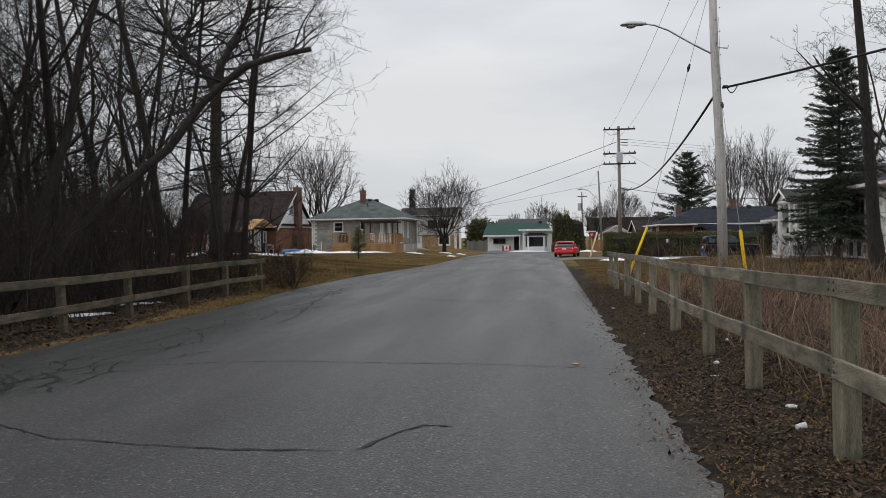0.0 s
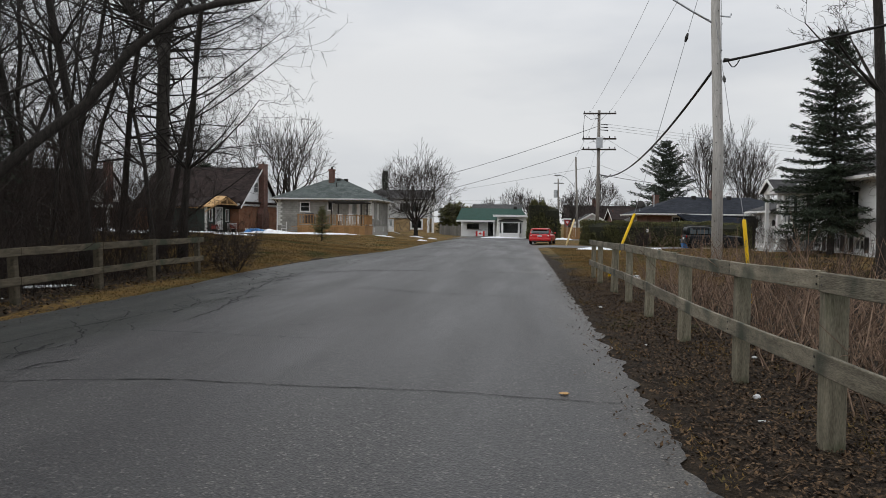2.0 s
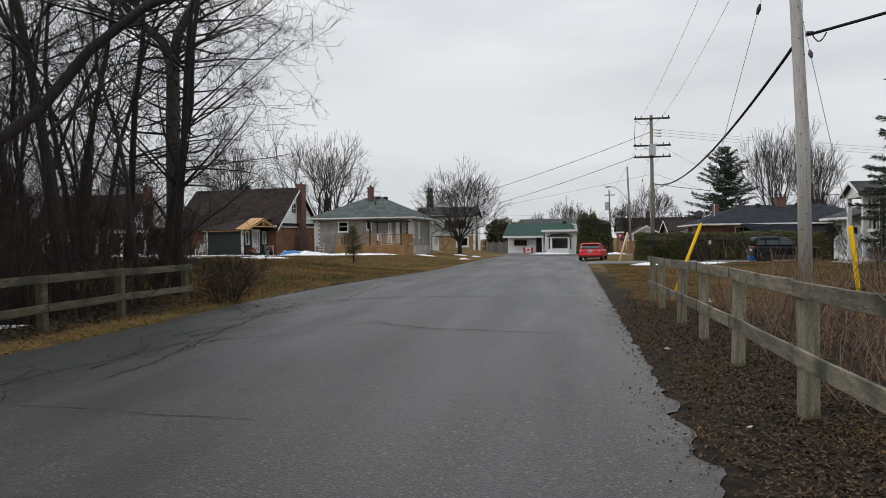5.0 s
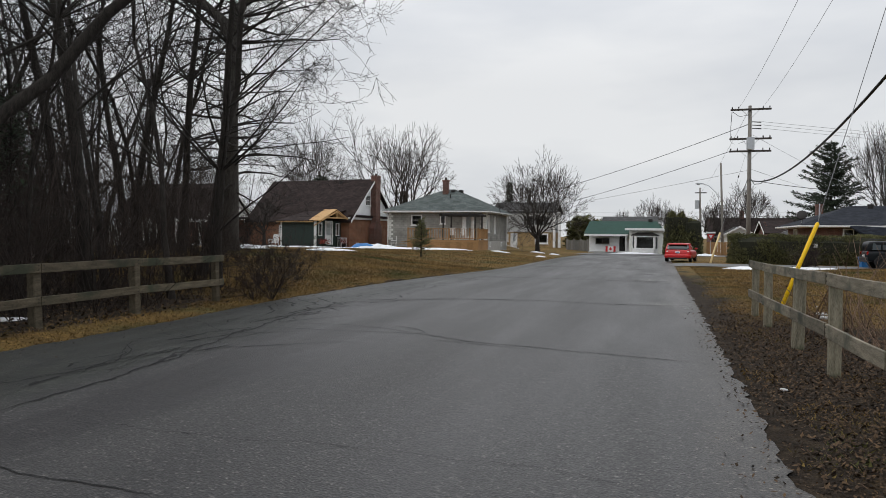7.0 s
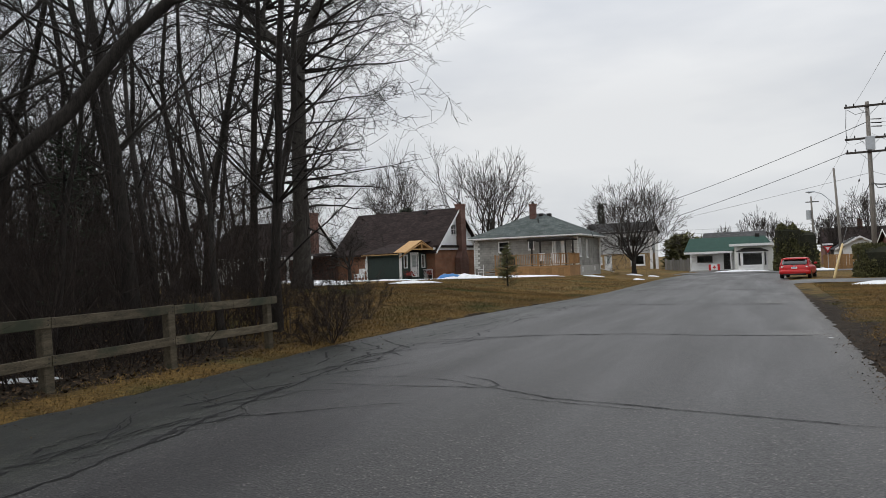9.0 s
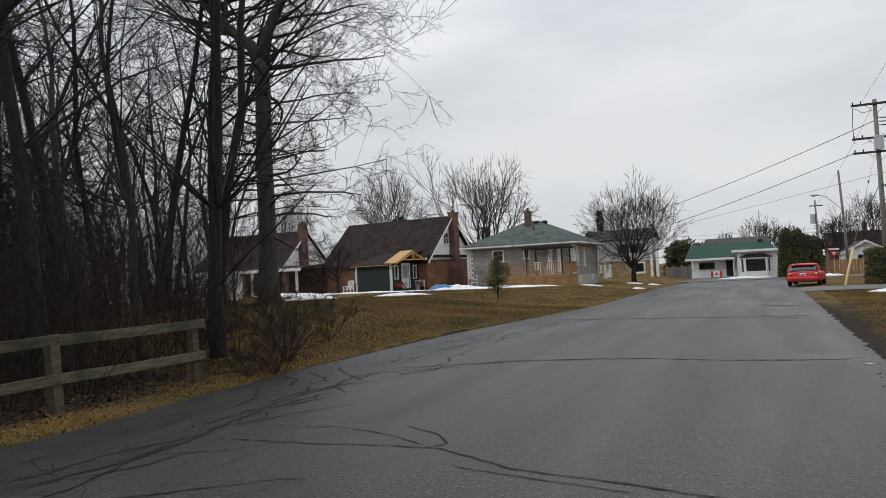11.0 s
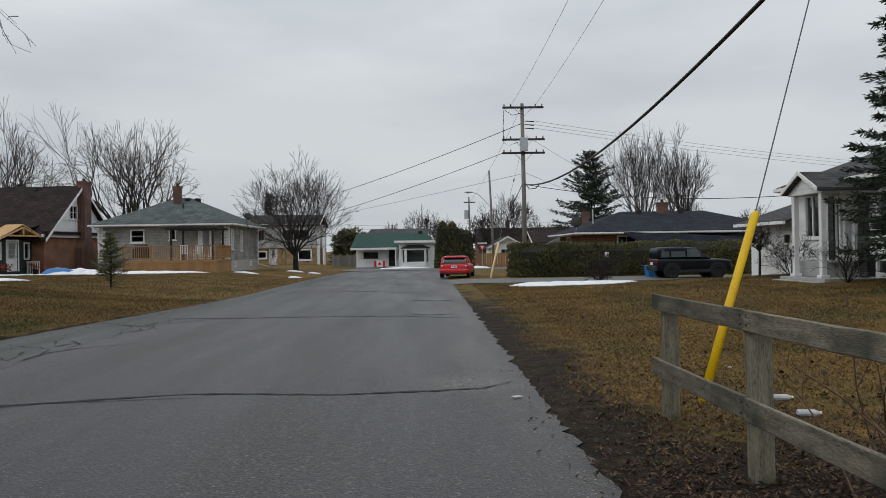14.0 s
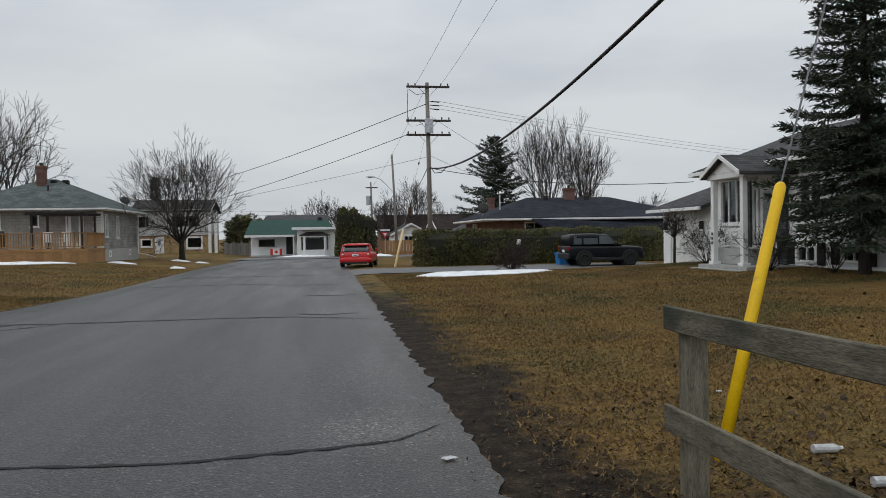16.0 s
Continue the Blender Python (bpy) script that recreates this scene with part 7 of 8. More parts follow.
def red_car():
    """Small red hatchback seen from behind; it faces +y."""
    c = thing("car", (1.55, 57.55, road_z(59) + 0.02), "bright red small hatchback parked at the road edge", "car", rz=-9)
    c.scale = (1.0, 1.0, 0.84)
    body = hull([(0, 0.76, 0.38, 0.86), (0.06, 0.82, 0.3, 0.98), (0.25, 0.85, 0.24, 1.02), (0.9, 0.865, 0.22, 1.0), (2.2, 0.865, 0.22, 0.97), (3.0, 0.86, 0.22, 0.94), (3.5, 0.83, 0.24, 0.84), (3.85, 0.74, 0.3, 0.7), (3.95, 0.6, 0.36, 0.6)], 4.5)
    part("body", body, M_RED, c, "glossy red bodywork", smooth=True)
    cab = hull([(0.06, 0.68, 0.85, 1.08), (0.2, 0.68, 0.8, 1.34), (0.45, 0.68, 0.8, 1.43), (1.2, 0.69, 0.8, 1.46), (2.0, 0.67, 0.8, 1.42), (2.6, 0.68, 0.8, 1.2), (3.05, 0.7, 0.8, 0.94)], 5.0)
    part("cabin", cab, M_TINT, c, "dark tinted glasshouse", smooth=True)
    part("roof", hull([(0.12, 0.6, 1.36, 1.42), (0.3, 0.63, 1.38, 1.475), (1.0, 0.64, 1.4, 1.5), (1.9, 0.62, 1.38, 1.47), (2.15, 0.56, 1.34, 1.4)], 4), M_RED, c, "red roof panel", smooth=True)
    for s in (-1, 1):
        part("pillar", tube(bmesh.new(), [(s * 0.74, 0.3, 0.98), (s * 0.66, 0.42, 1.42)], 0.07, 6), M_RED, c)
        part("pillar", tube(bmesh.new(), [(s * 0.72, 1.4, 0.98), (s * 0.65, 1.42, 1.42)], 0.03, 6), M_RED, c)
    part("spoiler", soft_box(-0.5, 0.2, 1.42, 0.5, 0.52, 1.475, 0.02), M_RED, c)
    for s in (-1, 1):
        part("tail_light", loft(bmesh.new(), [[(s * 0.58, -0.015, 0.74), (s * 0.80, 0.03, 0.74), (s * 0.80, 0.3, 0.76), (s * 0.58, 0.2, 0.76)], [(s * 0.62, 0.03, 1.02), (s * 0.79, 0.08, 1.02), (s * 0.76, 0.3, 1.04), (s * 0.62, 0.2, 1.04)]]), M_TAIL, c, "red tail light")
        part("reverse_lamp", soft_box(s * 0.66 - 0.05, -0.01, 0.8, s * 0.66 + 0.05, 0.02, 0.88, 0.01), M_WHITE, c)
        part("mirror", soft_box(s * 0.92 - 0.09, 2.2, 0.98, s * 0.92 + 0.09, 2.3, 1.12, 0.03), M_RED, c)
        for y in (0.62, 3.12):
            wheel(c, s * 0.76, y, 0.3, 0.19, 5, M_CHROME)
    part("bumper", hull([(-0.09, 0.6, 0.36, 0.58), (-0.05, 0.8, 0.28, 0.64), (0.1, 0.86, 0.26, 0.66), (0.3, 0.87, 0.26, 0.64)], 4), M_RED, c, smooth=True)
    part("lower_valance", soft_box(-0.62, -0.1, 0.24, 0.62, 0.05, 0.38, 0.03), M_TRIM, c)
    part("number_plate", soft_box(-0.16, -0.045, 0.7, 0.16, 0.03, 0.84, 0.006), M_WHITE, c)
    part("plate_bar", soft_box(-0.11, -0.05, 0.745, 0.11, -0.044, 0.795, 0.002), M_BLUE, c)
    part("tailgate_badge", soft_box(-0.05, -0.01, 0.92, 0.05, 0.05, 0.97, 0.01), M_CHROME, c)
    part("wiper", tube(bmesh.new(), [(0.0, 0.085, 1.05), (0.3, 0.1, 1.09)], 0.012, 5), M_BLACK, c)


red_car()


def jeep():
    """Boxy dark sport utility vehicle, side on; local +y is its front, turned to face +x."""
    c = thing("sport_utility_vehicle", (11.35, 52.9, gz(13, 52.9) + 0.02), "boxy dark grey-green sport utility vehicle on the driveway", "car", rz=-90)
    c.scale = (0.92, 0.89, 0.93)
    part("body", hull([(0.0, 0.8, 0.5, 1.0), (0.06, 0.87, 0.42, 1.06), (0.4, 0.9, 0.4, 1.08), (1.5, 0.91, 0.36, 1.06), (2.7, 0.91, 0.36, 1.04), (3.3, 0.9, 0.38, 1.03), (3.95, 0.86, 0.42, 0.99), (4.16, 0.8, 0.48, 0.94), (4.22, 0.7, 0.52, 0.85)], 6), M_JEEP, c, "dark grey-green bodywork", smooth=True)
    part("cabin", hull([(0.05, 0.70, 1.0, 1.5), (0.14, 0.74, 1.0, 1.62), (0.5, 0.76, 1.0, 1.67), (1.5, 0.76, 1.0, 1.68), (2.2, 0.74, 1.0, 1.62), (2.75, 0.76, 1.0, 1.2), (2.98, 0.78, 1.0, 1.06)], 6), M_JEEP, c, smooth=True)
    for s in (-1, 1):
        for y0, y1, t0, t1 in ((0.25, 0.72, 0.3, 0.72), (0.82, 1.62, 0.82, 1.6), (1.7, 2.6, 1.7, 2.22)):
            part("side_window", loft(bmesh.new(), [[(s * 0.72, y0, 1.13), (s * 0.79, y0, 1.13), (s * 0.79, y1, 1.13), (s * 0.72, y1, 1.13)], [(s * 0.66, t0, 1.55), (s * 0.745, t0, 1.55), (s * 0.745, t1, 1.55), (s * 0.66, t1, 1.55)]]), M_TINT_SKY, c, "grey tinted side window with painted sky reflection")
        part("roof_rail", tube(bmesh.new(), [(s * 0.62, 0.35, 1.69), (s * 0.64, 0.5, 1.75), (s * 0.64, 1.9, 1.74), (s * 0.62, 2.1, 1.66)], 0.02, 6), M_TRIM, c)
        part("sill_trim", soft_box(s * 0.89 - 0.04, 1.2, 0.3, s * 0.89 + 0.04, 2.9, 0.46, 0.02), M_TRIM, c)
        for y in (0.82, 3.38):
            bm = bmesh.new()
            n = 12
            outer = [(y + 0.5 * math.cos(math.pi * k / n), 0.34 + 0.5 * math.sin(math.pi * k / n)) for k in range(n + 1)]
            inner = [(y + 0.39 * math.cos(math.pi * k / n), 0.34 + 0.39 * math.sin(math.pi * k / n)) for k in range(n + 1)]
            prism(bm, outer + inner[::-1], 'x', s * 0.86, s * 0.935)
            part("wheel_arch", bm, M_TRIM, c)
            part("wheel_well", tube(bmesh.new(), [(s * 0.6, y, 0.36), (s * 0.914, y, 0.36)], 0.4, 18), M_BLACK, c)
            wheel(c, s * 0.83, y, 0.345, 0.22, 5, M_TRIM)
        part("mirror", soft_box(s * 1.0 - 0.09, 2.42, 1.08, s * 1.0 + 0.09, 2.55, 1.26, 0.03), M_TRIM, c)
        part("tail_light", soft_box(s * 0.72 - 0.1, -0.03, 0.84, s * 0.72 + 0.1, 0.05, 1.04, 0.02), M_TAIL, c)
        part("door_handle", soft_box(s * 0.915 - 0.02, 1.35, 0.93, s * 0.915 + 0.02, 1.55, 0.97, 0.008), M_TRIM, c)
        part("door_handle", soft_box(s * 0.915 - 0.02, 2.2, 0.93, s * 0.915 + 0.02, 2.4, 0.97, 0.008), M_TRIM, c)
        part("fog_lamp", soft_box(s * 0.6 - 0.08, -0.04, 0.55, s * 0.6 + 0.08, 0.02, 0.62, 0.01), M_TAIL, c)
    part("rear_bumper", soft_box(-0.82, -0.08, 0.4, 0.82, 0.1, 0.68, 0.04), M_TRIM, c)
    part("front_bumper", soft_box(-0.8, 4.12, 0.38, 0.8, 4.28, 0.62, 0.04), M_TRIM, c)
    part("number_plate", soft_box(-0.16, -0.06, 0.72, 0.16, 0.02, 0.86, 0.005), M_WHITE, c)
    b = thing("recycling_box", (11.9, 54.7, gz(11.9, 54.7) + 0.03), "blue plastic recycling box behind the vehicle", "box")
    part("tub", loft(bmesh.new(), [[(-0.26, -0.3, 0), (0.26, -0.3, 0), (0.26, 0.3, 0), (-0.26, 0.3, 0)], [(-0.32, -0.36, 0.55), (0.32, -0.36, 0.55), (0.32, 0.36, 0.55), (-0.32, 0.36, 0.55)]]), M_BLUE, b)
    part("rim", soft_box(-0.35, -0.39, 0.552, 0.35, 0.39, 0.6, 0.01), M_BLUE, b)


jeep()


# ---- trees and shrubs ----
SPEC_WOOD = (3, (20, 8, 4), 54, 0.03, 0.11, 0.33)
SPEC_DEEP = (2, (22, 11), 55, 0.03, 0.1, 0.3)


def big_tree():
    """The tall forked tree at the edge of the lawn."""
    rng = random.Random(77)
    ob = thing("tree", (-16.0, 32.6, gz(-16.0, 32.6)), "tall bare forked tree with thick grey trunk", "tree")
    stem = [(-0.05, 0, -0.2), (0, 0, 0.5), (0.04, 0.0, 2.5), (0.02, 0.0, 5.0), (0.08, 0, 7.2), (0.08, 0, 8.5)]
    part("trunk", tube(bmesh.new(), stem, [0.52, 0.36, 0.3, 0.28, 0.265, 0.27], 14), M_BARK_GREY, ob, smooth=True)
    forks = [[(0.1, 0, 8.3), (0.35, 0, 9.4), (0.95, 0.1, 10.5), (1.6, 0.2, 11.6), (2.1, 0.3, 13.4), (2.6, 0.4, 15.8)], [(0.06, 0, 8.1), (-0.35, 0, 9.1), (-1.3, -0.1, 9.9), (-2.1, -0.2, 10.8), (-2.5, -0.3, 12.4), (-2.7, -0.2, 15.0)],
             [(-1.4, -0.1, 9.95), (-1.6, 0.2, 10.9), (-1.2, 0.5, 12.2), (-1.0, 0.6, 14.2)]]
    out = []
    for fk in forks:
        part("limb", tube(bmesh.new(), fk, [0.24, 0.2, 0.17, 0.14, 0.1, 0.06][:len(fk)] if len(fk) > 4 else [0.12, 0.1, 0.08, 0.05], 10), M_BARK_GREY, ob, smooth=True)
        for i in range(1, len(fk)):
            for _ in range(5):
                p = Vector(fk[i - 1]).lerp(Vector(fk[i]), rng.random())
                a = rng.uniform(0, 6.28)
                grow(rng, p, Vector((math.cos(a), math.sin(a), rng.uniform(0.0, 0.7))).normalized(), rng.uniform(2.2, 5.0), 0.06, 1, (4, (0, 7, 5, 3), 44, 0.015, 0.12, 0.5), out)
    for k in range(40):
        z = 2.4 + 6.2 * (k / 40) + rng.uniform(-0.2, 0.2)
        a = 2.4 * k + rng.uniform(-0.5, 0.5)
        ln = rng.uniform(2.0, 3.6) + (0.7 if math.cos(a) > 0.5 and z > 5 else 0)
        grow(rng, Vector((0.25 * min(1, z / 5), 0, z)), Vector((math.cos(a), math.sin(a), rng.uniform(-0.15, 0.35))).normalized(), ln, rng.uniform(0.035, 0.07), 1, (4, (0, 8, 5, 3), 44, 0.006, 0.13, 0.42), out)
    s = np.array(out)
    s[:, 6:8] = np.maximum(s[:, 6:8], 0.0065)
    v, f = segments_mesh(s[s[:, 8] == 1], 6)
    v2, f2 = segments_mesh(s[s[:, 8] > 1], 3)
    array_part("crown", np.concatenate([v, v2]), np.concatenate([f, f2 + len(v)]), M_TWIG, ob)


def broken_tree():
    """Leaning tree whose long arching limb ends in a sawn stump."""
    rng = random.Random(31)
    o = Vector((-13.9, 15.7, gz(-13.9, 15.7)))
    ob = thing("tree", o, "leaning dark tree with a long arching broken limb", "tree")
    arch = [Vector(p) - o for p in ((-13.9, 15.7, -0.3), (-13.2, 16.4, 1.0), (-12.4, 17.1, 2.1), (-11.5, 17.8, 3.3), (-10.6, 18.6, 4.4), (-9.9, 19.3, 5.8), (-9.0, 20.1, 7.0), (-8.2, 20.9, 7.5), (-7.34, 21.6, 7.85))]
    part("limb", tube(bmesh.new(), arch, [0.21, 0.165, 0.14, 0.13, 0.12, 0.11, 0.1, 0.09, 0.08], 10), M_BARK, ob, "arching limb with a sawn end", smooth=True)
    up = [Vector(p) - o for p in ((-13.8, 15.8, -0.2), (-13.2, 16.5, 2.2), (-12.8, 17.2, 4.6), (-12.6, 17.6, 7.0), (-12.1, 18.0, 9.4), (-11.8, 18.4, 12.2))]
    part("trunk", tube(bmesh.new(), up, [0.19, 0.15, 0.13, 0.1, 0.08, 0.045], 10), M_BARK, ob, smooth=True)
    out = []
    for ln in (arch[3:], up[2:]):
        for a, b in zip(ln, ln[1:]):
            for _ in range(4):
                p = a.lerp(b, rng.random())
                grow(rng, p, Vector((rng.uniform(-0.7, 1), rng.uniform(-0.6, 1), rng.uniform(0.1, 0.9))).normalized(), rng.uniform(1.2, 3.2), 0.035, 1, (3, (0, 6, 4), 40, 0.03, 0.12, 0.5), out)
    s = np.array(out)
    s[:, 6:8] = np.maximum(s[:, 6:8], 0.004)
    v, f = segments_mesh(s, 4)
    array_part("crown", v, f, M_TWIG, ob)


big_tree()
broken_tree()
bare_tree("tree", (-11.1, 24.6, gz(-11.1, 24.6)), 5, 11.5, 0.135, (4, (22, 7, 4, 2), 50, 0.04, 0.05, 0.38), M_BARK, M_TWIG, "slim dark bare tree at the fence end", lean=(0.1, 0.0))
bare_tree("tree", (-12.6, 26.0, gz(-12.6, 26.0)), 6, 13.5, 0.13, SPEC_WOOD, M_BARK, M_TWIG, "slim dark bare tree beside the lawn", lean=(0.03, 0.0))

# the wood beside the fence: a few grown trees and their copies
woods = [bare_tree("tree", (-11.5 - 1.7 * k, 6.0 + 3.1 * k, gz(-11.5 - 1.7 * k, 6.0 + 3.1 * k)), 100 + k, (13, 15, 12, 16, 14, 11)[k], (0.105, 0.14, 0.075, 0.16, 0.09, 0.06)[k], SPEC_WOOD, M_BARK, M_TWIG,
                   "bare dark-barked tree in a dense wood", lean=((0.02, 0.12, -0.08, 0.05, 0.16, -0.02)[k], (0, 0.06, 0.05, -0.05, 0.1, 0)[k]), group="trees of the wood", min_r=0.005) for k in range(6)]
deep = [bare_tree("tree", (-30.0 - 3.0 * k, 20.0 + 4.0 * k, gz(-30 - 3 * k, 20 + 4 * k)), 140 + k, (12, 15, 10, 13)[k], (0.1, 0.15, 0.08, 0.12)[k], SPEC_DEEP, M_BARK, M_TWIG,
                  "slim bare tree deep in the wood", lean=((0.03, 0.1, -0.1, 0.0)[k], (0, 0.05, 0.05, -0.05)[k]), group="trees of the wood", min_r=0.008) for k in range(4)]


def wood_edge(y):
    """The x at which the wood ends towards the lawn."""
    return min(-10.3, -0.84 * (y - 13.4) - 1.6)


rng = random.Random(12)
spots = []
while len(spots) < 220:
    near = len(spots) < 44
    x, y = (rng.uniform(-26, -10.3), rng.uniform(3, 32)) if near else (rng.uniform(-56, -16), rng.uniform(6, 56))
    if x > wood_edge(y) or any((x - a) ** 2 + (y - b) ** 2 < 0.6 for a, b in spots):
        continue
    spots.append((x, y))
    copy_thing(rng.choice(woods if near else deep), pose(x, y, gz(x, y), 0, 0, rng.uniform(0, 360)))

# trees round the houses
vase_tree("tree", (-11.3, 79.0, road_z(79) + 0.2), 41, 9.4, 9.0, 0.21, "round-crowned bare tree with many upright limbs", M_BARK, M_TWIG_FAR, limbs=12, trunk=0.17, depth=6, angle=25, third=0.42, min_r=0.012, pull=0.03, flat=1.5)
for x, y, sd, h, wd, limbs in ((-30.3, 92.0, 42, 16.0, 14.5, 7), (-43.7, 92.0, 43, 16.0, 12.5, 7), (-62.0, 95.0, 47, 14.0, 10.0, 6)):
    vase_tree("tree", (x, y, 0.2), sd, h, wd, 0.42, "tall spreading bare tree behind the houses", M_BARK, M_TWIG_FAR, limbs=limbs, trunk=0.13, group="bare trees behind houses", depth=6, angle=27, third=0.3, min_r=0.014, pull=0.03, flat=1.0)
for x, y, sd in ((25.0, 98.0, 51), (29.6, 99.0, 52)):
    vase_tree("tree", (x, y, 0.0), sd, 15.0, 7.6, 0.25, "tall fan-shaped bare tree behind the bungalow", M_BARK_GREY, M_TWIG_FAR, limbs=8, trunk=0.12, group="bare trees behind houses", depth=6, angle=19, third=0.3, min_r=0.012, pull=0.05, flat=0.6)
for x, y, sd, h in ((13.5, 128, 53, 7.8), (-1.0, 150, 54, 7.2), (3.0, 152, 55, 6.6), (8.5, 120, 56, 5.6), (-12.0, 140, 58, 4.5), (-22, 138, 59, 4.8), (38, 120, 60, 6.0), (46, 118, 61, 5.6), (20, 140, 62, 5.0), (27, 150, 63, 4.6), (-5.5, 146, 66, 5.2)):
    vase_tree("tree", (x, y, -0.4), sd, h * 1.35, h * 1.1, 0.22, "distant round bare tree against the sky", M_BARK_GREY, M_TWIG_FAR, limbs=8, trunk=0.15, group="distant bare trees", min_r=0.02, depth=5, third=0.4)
vase_tree("tree", (-32.4, 62.4, gz(-32.4, 62.4)), 71, 4.4, 5.6, 0.15, "low gnarled bare apple tree beside the porch", M_BARK, M_TWIG, limbs=6, trunk=0.24, depth=5, angle=30, third=0.4, min_r=0.01, pull=0.0, flat=1.4)
bare_tree("tree", (10.75, 24.2, gz(10.75, 24.2)), 81, 13.0, 0.22, (4, (8, 6, 5, 3), 38, 0.05, 0.03, 0.26), M_BARK, M_TWIG, "tall dark bare trunk with a high fork", lean=(-0.1, 0.0))
bare_tree("tree", (13.2, 27.0, gz(13.2, 27)), 82, 9.5, 0.12, SPEC_WOOD, M_BARK, M_TWIG, "thin bare tree among brush", stems=3, fork=0.25)
bare_tree("tree", (9.0, 17.0, gz(9, 17)), 83, 6.5, 0.07, SPEC_WOOD, M_BARK, M_TWIG, "thin bare sapling among brush", stems=3, fork=0.3)
bare_tree("tree", (11.6, 21.0, gz(11.6, 21)), 84, 8.0, 0.09, SPEC_WOOD, M_BARK, M_TWIG, "thin bare sapling among brush", stems=3, fork=0.3)

conifer("spruce_tree", (14.6, 37.4, gz(14.6, 37.4)), 3, 10.5, 2.75, M_NEEDLE, "large dark green spruce in front of a white house", dense=2.6, droop=0.22, first=0.14, blade=0.15, shape=0.66, ragged_by=0.2)
conifer("spruce_tree", (19.0, 33.0, gz(19, 33)), 4, 9.5, 2.6, M_NEEDLE, "dark green spruce behind the brush", dense=0.7, droop=0.25, first=0.06, blade=0.2)
conifer("spruce_tree", (-12.2, 45.15, gz(-12.2, 45.15)), 8, 2.0, 0.72, M_NEEDLE_YOUNG, "young green spruce on the lawn", dense=0.55, droop=-0.3, first=0.2, blade=0.085, shape=0.9, step=0.8)
conifer("pine_tree", (19.4, 100.0, 0.0), 15, 12.8, 4.7, M_NEEDLE, "dark irregular conifer behind the bungalow", dense=2.4, droop=0.1, first=0.14, blade=0.3, shape=0.55, ragged_by=0.36, step=1.5)
conifer("cypress_tree", (-23.0, 122.0, 0.0), 16, 10.3, 0.5, M_NEEDLE, "narrow dark conifer behind the houses", dense=0.7, droop=-0.6, first=0.05, blade=0.45, shape=0.4)
conifer("pine_tree", (-36.8, 82.0, 0.3), 17, 7.6, 2.2, M_NEEDLE, "dark conifer behind the brick house roof", dense=0.9, droop=0.0, first=0.1, blade=0.4, shape=0.5)
for x, y, sd, h in ((-16.2, 22.8, 31, 5.0), (-19.5, 25.6, 32, 5.6), (-22.5, 28.5, 34, 6.2)):
    conifer("fir_tree", (x, y, gz(x, y)), sd, h, h * 0.24, M_NEEDLE, "dim dark evergreen among bare trees in the wood", dense=0.25, droop=0.3, first=0.1, blade=0.2, shape=0.7, ragged_by=0.4, step=1.5)
conifer("cedar_tree", (-10.5, 112.0, -0.4), 18, 4.6, 2.2, M_CEDAR, "broad dark evergreen beside the far house", dense=1.2, droop=-0.3, first=0.03, blade=0.6, shape=0.3)
conifer("cedar_tree", (-7.6, 116.0, -0.4), 19, 4.2, 2.0, M_CEDAR, "broad dark evergreen beside the far house", dense=1.2, droop=-0.3, first=0.03, blade=0.6, shape=0.3)


def foliage_mass(name, loc, sx, sy, h, n, seed, label, category, size=0.16, box_like=6.0, mat=None):
    """An evergreen mass: a box core coloured dark for inner shade, wrapped in leaf sprays with a ragged outline."""
    rng = np.random.default_rng(seed)
    ob = thing(name, loc, label, category)
    d = rng.normal(0, 1, (n, 3))
    d[:, 2] = np.abs(d[:, 2]) * 1.1
    d /= (np.abs(d) ** box_like).sum(1, keepdims=True) ** (1 / box_like)
    if sx > 3:
        d[:, 0] = np.clip(d[:, 0] * 1.0, -1, 1)
        keep = rng.random(n) < 0.9
        d[keep, 0] = rng.uniform(-1, 1, keep.sum())
        dd = rng.normal(0, 1, (n, 2))
        dd[:, 1] = np.abs(dd[:, 1])
        dd /= (np.abs(dd) ** box_like).sum(1, keepdims=True) ** (1 / box_like)
        d[keep, 1:] = dd[keep]
        d[keep, 2] *= rng.uniform(0.0, 1.0, keep.sum()) ** 0.02
    nrm = d / np.linalg.norm(d, axis=1, keepdims=True)
    lump = np.array([0.9 + 0.17 * noise.noise(Vector((a * sx * 0.9, b * sy * 1.4 + seed, c * h * 1.4))) for a, b, c in d])
    rad = lump * rng.uniform(0.86, 1.02, n)
    c = np.column_stack([d[:, 0] * sx * (0.96 + 0.04 * rad), d[:, 1] * sy * rad, d[:, 2] * h * (0.1 + 0.9 * rad)])
    c[:, 2] = np.maximum(c[:, 2] - size * 0.5, 0.0)
    v, f = leafy_cloud(rng, c, nrm * 0.6 + [0, 0, 0.75], size, 0.45)
    array_part("foliage", v, f, mat or M_CEDAR, ob)
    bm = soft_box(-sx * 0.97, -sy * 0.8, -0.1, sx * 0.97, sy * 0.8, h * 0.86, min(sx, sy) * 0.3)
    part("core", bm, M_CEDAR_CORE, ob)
    return ob


